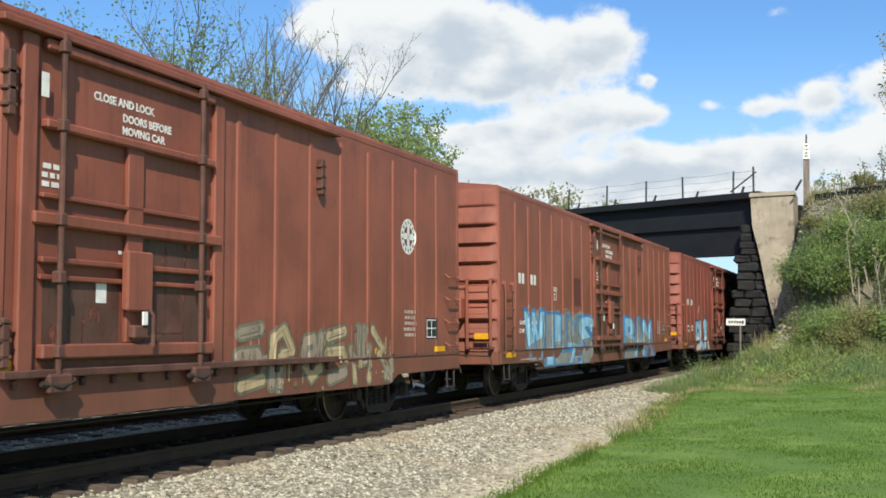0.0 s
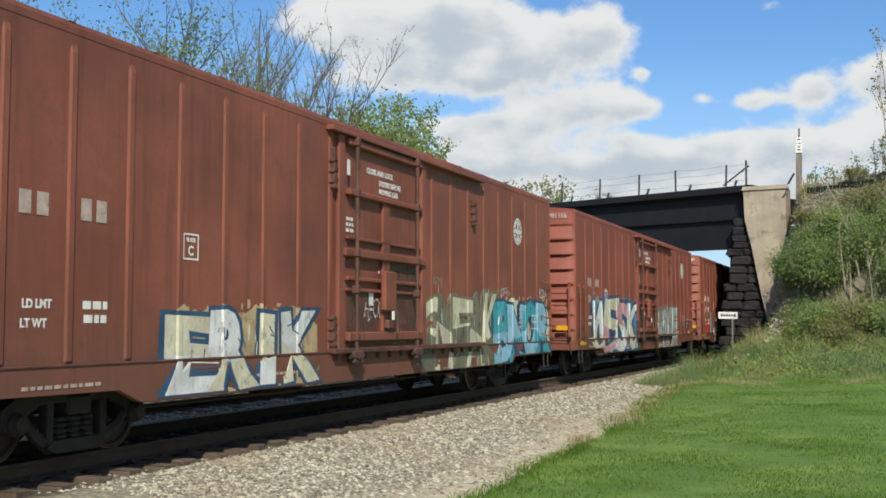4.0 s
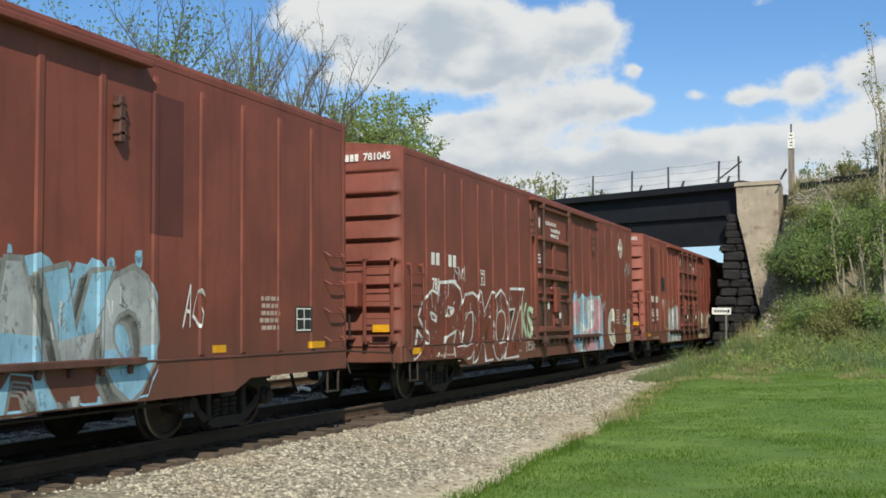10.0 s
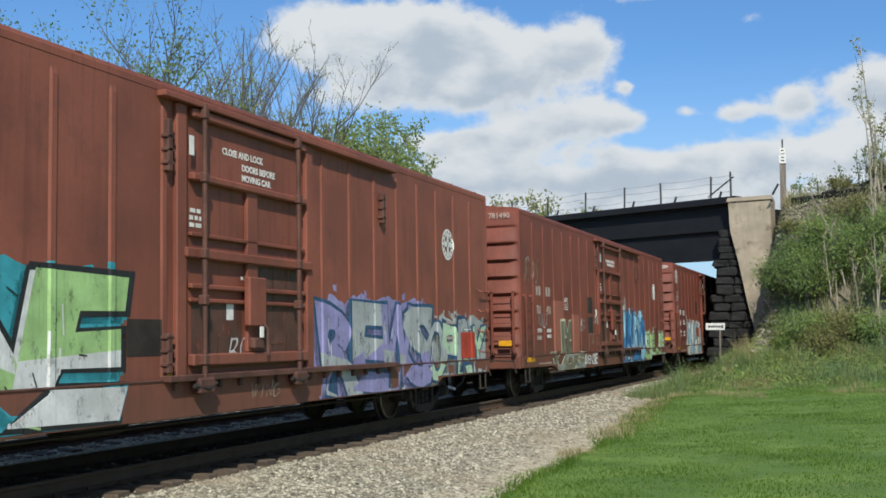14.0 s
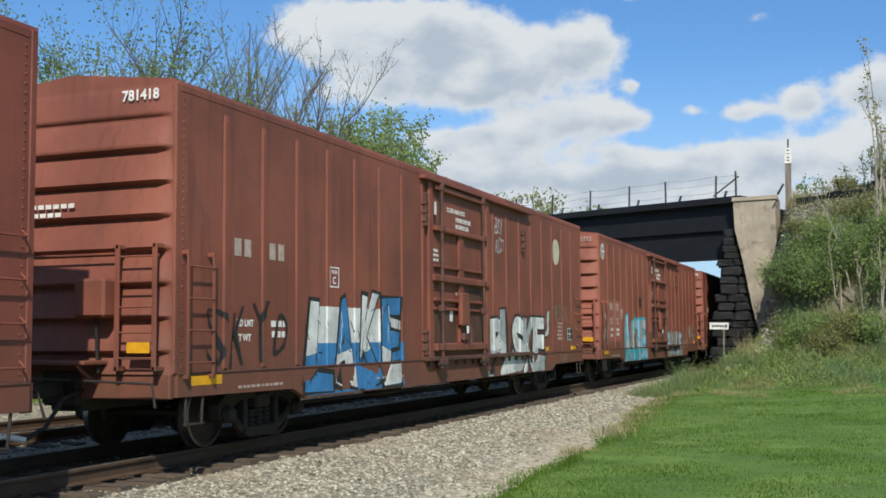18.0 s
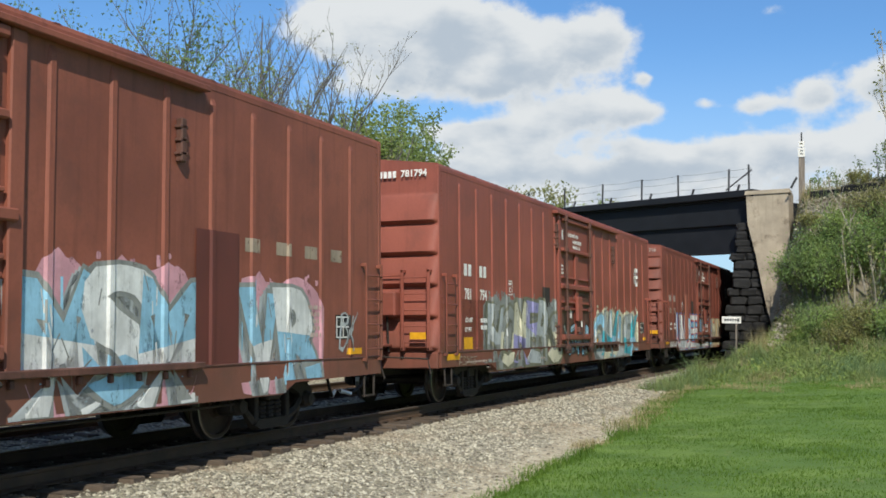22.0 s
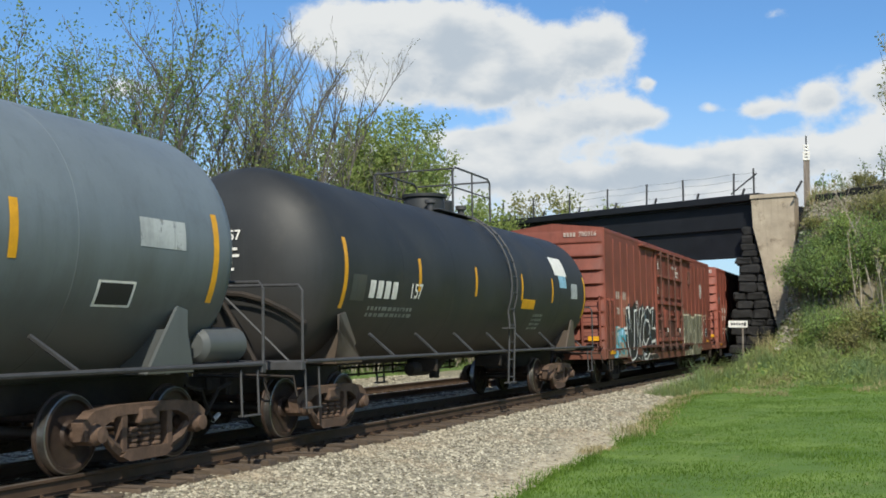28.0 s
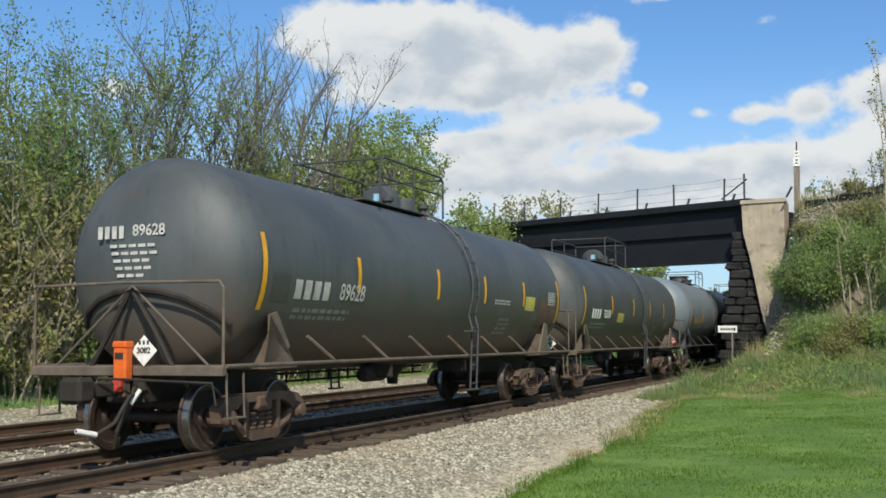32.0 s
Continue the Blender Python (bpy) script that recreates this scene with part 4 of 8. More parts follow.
def build_boxcar(kind):
    """kind: 'wide' ribs with one plug door, 'close' ribs with one plug door, 'pair' close ribs with two doors."""
    paint = PAINTS[0]
    root = thing("boxcar", "", "boxcar", "boxcars of the train")
    door = DOORS[kind]
    cross = [(-SHEET, 0.98), (SHEET, 0.98), (SHEET, 4.27), (1.45, 4.33), (0.0, 4.50), (-1.45, 4.33), (-SHEET, 4.27)]
    part("body", Geo().prism(cross, "y", 0.03, LONG - 0.03), paint, root)
    part("floor_frame", Geo().box(-1.3, 1.3, 0.2, LONG - 0.2, 0.82, 0.975), GRIME, root)
    part("centre_sill", Geo().box(-0.22, 0.22, 0.0, LONG, 0.55, 0.82, 0.02), GRIME, root)
    rib = Geo()
    rib.add([(-1.46, -0.06, 4.325), (-1.46, 0.06, 4.325), (0, 0.06, 4.50), (0, -0.06, 4.50), (1.46, 0.06, 4.325), (1.46, -0.06, 4.325),
             (-1.46, -0.03, 4.335), (-1.46, 0.03, 4.335), (0, 0.03, 4.545), (0, -0.03, 4.545), (1.46, 0.03, 4.335), (1.46, -0.03, 4.335)],
            [(6, 9, 8, 7), (9, 11, 10, 8), (0, 3, 9, 6), (3, 5, 11, 9), (1, 7, 8, 2), (2, 8, 10, 4), (0, 6, 7, 1), (5, 4, 10, 11)])
    rib = rib.mesh("roof_rib", paint)
    for k in range(14):
        part("roof_rib", rib, None, root, at=pose(0, 0.6 + k * (LONG - 1.2) / 13, 0))
    gap, tall = (0.56, False) if kind == "wide" else (0.385, True)
    ribs = [1.02 + gap * k for k in range(5)] if kind == "wide" else [0.82 + gap * k for k in range(9)]
    part("end_panel", end_mesh(gap, ribs, tall), paint, root, smooth=True)
    part("end_panel", end_mesh(gap, ribs, tall), paint, root, smooth=True, at=pose(0, LONG, 0, 0, 0, 180))
    for e in (0.0, LONG):
        for s in (-1, 1):
            y = (0.0, 0.10) if e == 0 else (LONG - 0.10, LONG)
            g = Geo().box(min(s * 1.40, s * 1.482), max(s * 1.40, s * 1.482), y[0] - 0.004 if e == 0 else y[0], y[1] + (0.004 if e else 0), 0.97, 4.30, 0.02)
            for i in range(36):
                z = 1.05 + i * 0.09
                yy = 0.16 if e == 0 else LONG - 0.16
                g.box(min(s * 1.465, s * 1.482), max(s * 1.465, s * 1.482), yy - 0.011, yy + 0.011, z, z + 0.022, 0.006)
            part("corner_post", g, paint, root)
    for s in (-1, 1):
        x = s * SHEET
        o = s * (SHEET + POST_OUT[kind])
        poly = [(-0.06, x), (-0.035, o), (0.035, o), (0.06, x)]
        pm = Geo()
        verts = [(p[1], p[0], 1.02) for p in poly] + [(p[1], p[0], 4.02) for p in poly] + [(x, -0.04, 0.985), (x, 0.04, 0.985), (x, -0.04, 4.10), (x, 0.04, 4.10)]
        fs = [(0, 1, 5, 4), (1, 2, 6, 5), (2, 3, 7, 6), (8, 9, 2, 1), (8, 1, 0), (9, 3, 2), (10, 5, 6, 11), (10, 4, 5), (11, 6, 7)]
        pm.add(verts, [f if s < 0 else f[::-1] for f in fs])
        me = pm.mesh("side_post", paint)
        for p in POSTS:
            if door[0] - 0.3 < p < door[1] + 0.2:
                continue
            part("side_post", me, None, root, at=pose(0, p, 0))
        a, b = sorted((s * 1.455, s * 1.4775))
        part("top_chord", Geo().box(a, b, 0.10, LONG - 0.10, 4.205, 4.285, 0.004), paint, root)
        lo = 0.56
        poly = [(0.05, 0.985), (0.05, 0.72), (2.70, 0.70), (3.05, lo), (LONG - 3.05, lo), (LONG - 2.7, 0.70), (LONG - 0.05, 0.72), (LONG - 0.05, 0.985)]
        part("side_sill", Geo().prism([(q, r) for q, r in poly], "x", *sorted((s * 1.42, s * SILL_X))), paint, root)
        a, b = sorted((s * 1.46, s * 1.512))
        # worn ledge; its dark colour also paints the shadow line along the sill
        part("sill_ledge", Geo().box(a, b, 0.05, LONG - 0.05, 0.965, 0.99, 0.006), WORN, root)
        # door gear
        a, b = sorted((s * 1.47, s * 1.60))
        y0 = 4.45 if kind == "pair" else 7.20
        part("door_hood", Geo().box(a, b, y0, 13.66, 4.13, 4.20, 0.01), paint, root)
        rail = Geo().box(a, b, y0 + 0.1, 13.6, 0.955, 1.03, 0.01)
        for k in range(14):
            yy = y0 + 0.3 + k * (13.1 - y0) / 13
            rail.box(*sorted((s * 1.49, s * 1.555)), yy - 0.03, yy + 0.03, 0.86, 0.95, 0.015)
        part("door_rail", rail, WORN, root)
        for pj in (door[0] - 0.16, door[1] + 0.12):
            a, b = sorted((s * 1.46, s * 1.53))
            part("door_jamb", Geo().box(a, b, pj - 0.10, pj + 0.10, 0.99, 4.13, 0.02), paint, root)
        leaves = ((door[0], 9.18), (9.24, door[1])) if kind == "pair" else (door,)
        for d0, d1 in leaves:
            door_leaf(root, s, d0, d1, paint)
        a, b = sorted((s * 1.47, s * 1.56))
        for yy, z0, z1 in ((7.36, 3.30, 3.90), (7.36, 1.05, 1.5), (13.2, 3.25, 3.75)):
            g = Geo().box(a, b, yy - 0.05, yy + 0.05, z0, z1, 0.015)
            for q in range(3):
                g.box(a, b, yy - 0.075, yy + 0.075, z0 + 0.08 + q * 0.15, z0 + 0.12 + q * 0.15, 0.008)
            part("door_stop", g, WORN, root)
        for e in (0, 1):
            y0, y1 = (0.16, 0.68) if e == 0 else (LONG - 0.68, LONG - 0.16)
            if e == 0 or kind == "wide":
                ladder(root, "side_ladder", s * SHEET, s * 1.57, y0, y1, 0.92, 2.38, 4, paint, True)
            else:
                for z in (1.18, 1.58, 1.98, 2.38):
                    part("grab_iron", Geo().tube([(s * SHEET, y0, z), (s * 1.56, y0 + 0.03, z - 0.06), (s * 1.56, y1 - 0.03, z - 0.06), (s * SHEET, y1, z)], 0.014, 6), paint, root)
            yy = 0.42 if e == 0 else LONG - 0.42
            g = Geo().tube([(s * 1.47, yy - 0.17, 0.72), (s * 1.50, yy - 0.22, 0.40), (s * 1.50, yy + 0.10, 0.40), (s * 1.47, yy + 0.17, 0.72)], 0.018, 6)
            g.box(*sorted((s * 1.44, s * 1.54)), yy - 0.2, yy + 0.1, 0.395, 0.415, 0.005)
            part("step", g, GRIME, root)
    ladder(root, "end_ladder", 0.86, 1.36, -0.22, 0.0, 1.02, 2.44, 5, paint, False)
    ladder(root, "end_ladder", -1.36, -0.86, LONG + 0.20, LONG, 1.02, 2.44, 5, paint, False)
    part("brake_housing", Geo().box(0.36, 0.78, -0.34, -0.02, 1.62, 2.06, 0.03), paint, root)
    part("brake_rod", Geo().tube([(0.57, -0.2, 1.62), (0.57, -0.15, 1.0)], 0.02, 6), GRIME, root)
    part("crossover_step", Geo().box(-0.75, 0.62, -0.46, -0.02, 1.09, 1.14, 0.012), paint, root)
    for x in (-0.6, 0.48):
        part("step_bracket", Geo().tube([(x, -0.42, 1.09), (x, -0.05, 0.86)], 0.02, 6), paint, root)
    part("end_rail", Geo().tube([(-0.7, -0.06, 2.30), (-0.7, -0.16, 2.34), (0.8, -0.16, 2.34), (0.8, -0.06, 2.30)], 0.014, 6), paint, root)
    part("end_sill", Geo().box(-1.46, 1.46, -0.05, 0.05, 0.70, 0.985, 0.015), paint, root)
    part("end_sill", Geo().box(-1.46, 1.46, LONG - 0.05, LONG + 0.05, 0.70, 0.985, 0.015), paint, root)
    # brake gear under the floor
    g = Geo()
    for s in (-1, 1):
        g.tube([(s * 1.12, 3.6, 0.46), (s * 1.12, LONG - 3.6, 0.46)], 0.017, 6)
    part("brake_pipe", g, GRIME, root)
    part("air_reservoir", Geo().lathe([(6.2, 0.0), (6.22, 0.16), (6.3, 0.2), (7.2, 0.2), (7.28, 0.16), (7.3, 0.0)], "y", 14, (0.95, 0, 0.60)), GRIME, root, smooth=True)
    part("brake_cylinder", Geo().lathe([(10.2, 0.0), (10.2, 0.15), (10.9, 0.15), (10.95, 0.05), (11.9, 0.04)], "y", 12, (0.8, 0, 0.62)), GRIME, root, smooth=True)
    for yy in (4.4, 8.2, 13.5):
        part("cross_bearer", Geo().box(-1.40, 1.40, yy - 0.08, yy + 0.08, 0.60, 0.82, 0.02), GRIME, root)
    coupler(root, 0.0, -1)
    coupler(root, LONG, 1)
    truck_parts(root, 2.58, GRIME, False)
    truck_parts(root, LONG - 2.58, GRIME, False)
    return root


def door_leaf(root, s, d0, d1, paint):
    """A plug door: sheet, cross ribs, two lock rods, crank box and handle."""
    lo, hi = sorted((s * 1.44, s * 1.474))
    leaf = part("door", Geo().box(lo, hi, d0, d1, 1.04, 4.10, 0.01), paint, root)
    a, b = sorted((s * 1.473, s * 1.555))
    for z, h, out in ((4.06, 0.11, 1.56), (3.31, 0.09, 1.57), (2.64, 0.05, 1.53), (2.42, 0.12, 1.57), (2.04, 0.06, 1.54), (1.88, 0.05, 1.52), (1.19, 0.14, 1.57)):
        a, b = sorted((s * 1.473, s * out))
        over = 0.12 if z == 2.42 else -0.02
        part("rib", Geo().box(a, b, d0 - over, d1 + over, z - h / 2, z + h / 2, 0.018), paint, leaf)
    mid = (d0 + d1) / 2 - 0.02
    part("stile", Geo().box(*sorted((s * 1.473, s * 1.53)), mid - 0.13, mid + 0.13, 1.26, 3.28, 0.012), paint, leaf)
    if s < 0:
        return
    guide = Geo().box(1.53, 1.635, -0.05, 0.05, -0.06, 0.06, 0.014).mesh("rod_guide", WORN)
    rods = (d0 + 0.20, d1 - 0.33) if d1 - d0 > 2.5 else ((d0 + 0.25, d1 - 0.53) if d0 < 8 else (d0 + 0.54, d1 - 0.39))
    for yy in rods:
        part("lock_rod", Geo().tube([(1.595, yy, 0.86), (1.595, yy, 4.18)], 0.030, 8), WORN, leaf)
        for z in (1.19, 1.88, 2.42, 3.31, 4.06):
            part("rod_guide", guide, None, leaf, at=pose(0, yy, z))
        part("roller", Geo().box(1.53, 1.64, yy - 0.16, yy + 0.16, 0.80, 0.99, 0.04), WORN, leaf)
        part("roller_arm", Geo().tube([(1.60, yy - 0.22, 0.90), (1.63, yy, 0.86), (1.60, yy + 0.22, 0.92)], 0.03, 6), GRIME, leaf)
    part("crank_box", Geo().box(1.52, 1.61, mid - 0.21, mid + 0.21, 1.58, 2.20, 0.025), paint, leaf)
    part("crank_handle", Geo().tube([(1.61, mid + 0.12, 1.62), (1.65, mid + 0.16, 1.54), (1.65, mid + 0.16, 1.22)], 0.022, 6), WORN, leaf)
    part("handle_catch", Geo().box(1.52, 1.61, mid - 0.10, mid + 0.14, 1.30, 1.44, 0.02), WORN, leaf)
    part("handle_grip", Geo().box(1.61, 1.63, mid + 0.02, mid + 0.10, 1.44, 1.58, 0.01), WHITE, leaf)


# ---- paint on the cars ----
def spray(name, rgb, seed, gone=0.30):
    """Sprayed paint, rubbed thin and flaked off in places, so that the steel shows through."""
    m = surface(name, rgb, 0.55, vary=0.20, scale=2.2, fine=26, bump=0.02, streak=0.28, seed=seed)
    k = Nodes(m.node_tree)
    tree = m.node_tree
    co = k.add("ShaderNodeTexCoord").outputs["Object"]
    flakes = k.ramp(k.noise(co, 5.5, 9, 0.78, (1, 1, 0.6), 4.0), 0.56, 0.62)
    runs = k.ramp(k.noise(co, 9.0, 5, 0.7, (1.2, 1.2, 0.10), 8.0), 0.55, 0.72)
    thin = k.math("ADD", k.math("MULTIPLY", flakes, gone * 1.6), k.math("MULTIPLY", runs, gone), True)
    clear = k.add("ShaderNodeBsdfTransparent")
    mx = k.add("ShaderNodeMixShader")
    k.link(thin, mx.inputs[0])
    k.link(tree.nodes["Principled BSDF"].outputs[0], mx.inputs[1])
    k.link(clear.outputs[0], mx.inputs[2])
    k.link(mx.outputs[0], tree.nodes["Material Output"].inputs[0])
    return m


SPRAY = {
    "white": spray("spray_white", (0.62, 0.62, 0.60), 21), "black": spray("spray_black", (0.020, 0.020, 0.022), 22),
    "blue": spray("spray_blue", (0.045, 0.185, 0.40), 23), "sky": spray("spray_sky_blue", (0.25, 0.45, 0.58), 24),
    "navy": spray("spray_navy", (0.03, 0.075, 0.15), 25), "cream": spray("spray_cream", (0.56, 0.52, 0.38), 26),
    "grey": spray("spray_grey", (0.23, 0.235, 0.22), 27), "teal": spray("spray_teal", (0.05, 0.30, 0.36), 28),
    "green": spray("spray_green", (0.33, 0.50, 0.20), 29), "mint": spray("spray_mint", (0.44, 0.58, 0.40), 30),
    "purple": spray("spray_lilac", (0.27, 0.25, 0.45), 31), "orange": spray("spray_orange", (0.58, 0.20, 0.045), 32),
    "pink": spray("spray_pink", (0.55, 0.28, 0.32), 33), "red": spray("spray_red", (0.42, 0.05, 0.03), 34),
    "tan": spray("spray_tan", (0.45, 0.34, 0.19), 35), "silver": spray("spray_silver", (0.36, 0.38, 0.38), 36),
    "olive": spray("spray_olive", (0.15, 0.145, 0.10), 37), "yellow": spray("spray_yellow", (0.60, 0.42, 0.08), 38),
    "soot": spray("spray_soot", (0.095, 0.046, 0.034), 41, 0.75),
    "oxide": spray("spray_oxide", (0.165, 0.042, 0.027), 40, 0.6), "ghost": spray("spray_faded", (0.30, 0.235, 0.175), 39, 0.62),
}

FORMS = [
    [[(0.05, 1.0), (0.55, 0.6), (0.35, 0.5), (0.9, 0.0)], [(0.55, 0.05), (0.95, 0.0), (0.9, 0.35)]],
    [[(0.0, 0.15), (0.5, 0.95), (1.0, 0.15)], [(0.05, 0.0), (0.5, 0.55), (0.95, 0.0)]],
    [[(0.0, 0.3), (0.25, 0.95), (0.5, 0.2), (0.75, 1.0), (1.0, 0.3)], [(0.1, 0.0), (0.9, 0.05)]],
    [[(0.12, 0.0), (0.3, 1.0)], [(0.5, 0.0), (0.62, 1.0)], [(0.85, 0.1), (0.95, 0.95)]],
    [[(0.1, 0.05), (0.12, 0.85), (0.55, 1.0), (0.92, 0.72)], [(0.7, 1.0), (0.97, 0.66), (0.6, 0.55)], [(0.4, 0.0), (0.45, 0.5)]],
    [[(0.5, 0.5), (0.72, 0.6), (0.6, 0.82), (0.28, 0.75), (0.18, 0.4), (0.5, 0.12), (0.9, 0.3), (0.98, 0.85)]],
    [[(0.0, 0.95), (0.6, 0.8), (0.25, 0.45), (0.95, 0.3), (0.6, 0.0)]],
    [[(0.2, 0.0), (0.05, 0.6), (0.45, 0.35), (0.4, 1.0)], [(0.7, 1.0), (0.65, 0.4), (0.98, 0.65), (0.85, 0.0)]],
    [[(0.0, 0.0), (0.35, 0.35), (0.1, 0.65), (0.5, 1.0), (0.9, 0.65), (0.65, 0.35), (1.0, 0.0)]],
    [[(0.1, 0.9), (0.9, 1.0)], [(0.05, 0.55), (0.8, 0.62), (0.95, 0.45)], [(0.1, 0.08), (0.9, 0.18)]],
]


def stroke(bm, pts, w, mi, lvl, layer):
    """A broad stroke with mitred corners and square ends."""
    pts = [Vector(p) for p in pts]
    left, right = [], []
    closed = (pts[0] - pts[-1]).length < 1e-6
    n = len(pts)
    for i, p in enumerate(pts):
        a = pts[i - 1] if i else (pts[-2] if closed else None)
        b = pts[i + 1] if i < n - 1 else (pts[1] if closed else None)
        da = (p - a).normalized() if a is not None else (b - p).normalized()
        db = (b - p).normalized() if b is not None else da
        t = da + db
        t = t.normalized() if t.length > 1e-3 else da
        nrm = Vector((-t.y, t.x))
        k = min(1.12, 1 / max(0.35, abs(nrm.dot(Vector((-da.y, da.x))))))
        ext = Vector((0, 0))
        if not closed and i == 0:
            ext = -da * w * 0.15
        if not closed and i == n - 1:
            ext = db * w * 0.15
        left.append(p + ext + nrm * w * 0.5 * k)
        right.append(p + ext - nrm * w * 0.5 * k)
    vl = [bm.verts.new((lvl, q.x, q.y)) for q in left]
    vr = [bm.verts.new((lvl, q.x, q.y)) for q in right]
    for i in range(n - 1):
        try:
            f = bm.faces.new((vr[i], vr[i + 1], vl[i + 1], vl[i]))
            f.material_index = mi
        except ValueError:
            pass


def blob(bm, cx, cz, rx, rz, mi, lvl, rng, n=22, rough=0.18):
    vs = []
    for k in range(n):
        a = 2 * math.pi * k / n
        q = 1 + rng.uniform(-rough, rough)
        c, s_ = math.cos(a), math.sin(a)
        sq = 1 / max(abs(c), abs(s_)) ** 0.6
        vs.append(bm.verts.new((lvl, cx + rx * q * c * sq, cz + rz * q * s_ * sq)))
    f = bm.faces.new(vs)
    f.material_index = mi


def lay_on(bm, door):
    """Cuts the paint at the ribs, sill and door edges and lays it on the side of the car."""
    ys = [v.co.y for v in bm.verts]
    if not ys:
        return
    lo, hi = min(ys), max(ys)
    bmesh.ops.triangulate(bm, faces=bm.faces[:])

    def cut(co, no, **more):
        bmesh.ops.bisect_plane(bm, geom=bm.verts[:] + bm.edges[:] + bm.faces[:], plane_co=co, plane_no=no, dist=1e-5, **more)

    cut((0, 0, 0.575), (0, 0, 1), clear_inner=True)
    if lo < 3.05 or hi > LONG - 3.05:
        for c in (2.95, LONG - 2.95):
            if lo < c < hi:
                cut((0, c, 0), (0, 1, 0))
        cut((0, 0, 0.735), (0, 0, 1))
        gone = [f for f in bm.faces if f.calc_center_median().z < 0.735 and not 2.95 < f.calc_center_median().y < LONG - 2.95]
        bmesh.ops.delete(bm, geom=gone, context="FACES")
    cuts = [c for p in POSTS if not (door[0] - 0.3 < p < door[1] + 0.2) for c in (p - 0.06, p - 0.035, p + 0.035, p + 0.06)]
    cuts += [door[0] - 0.02, door[1] + 0.02]
    for c in cuts:
        if lo < c < hi:
            cut((0, c, 0), (0, 1, 0))
    cut((0, 0, 0.985), (0, 0, 1))
    for v in bm.verts:
        v.co.x += surf(v.co.y, v.co.z + (0.001 if v.co.z > 0.984 else 0), door)


def joints(bm, pts, w, mi, lvl):
    """Round joins and ends of a stroke."""
    for p in pts:
        vs = [bm.verts.new((lvl, p[0] + 0.5 * w * math.cos(6.2832 * k / 12), p[1] + 0.5 * w * math.sin(6.2832 * k / 12))) for k in range(12)]
        bm.faces.new(vs).material_index = mi


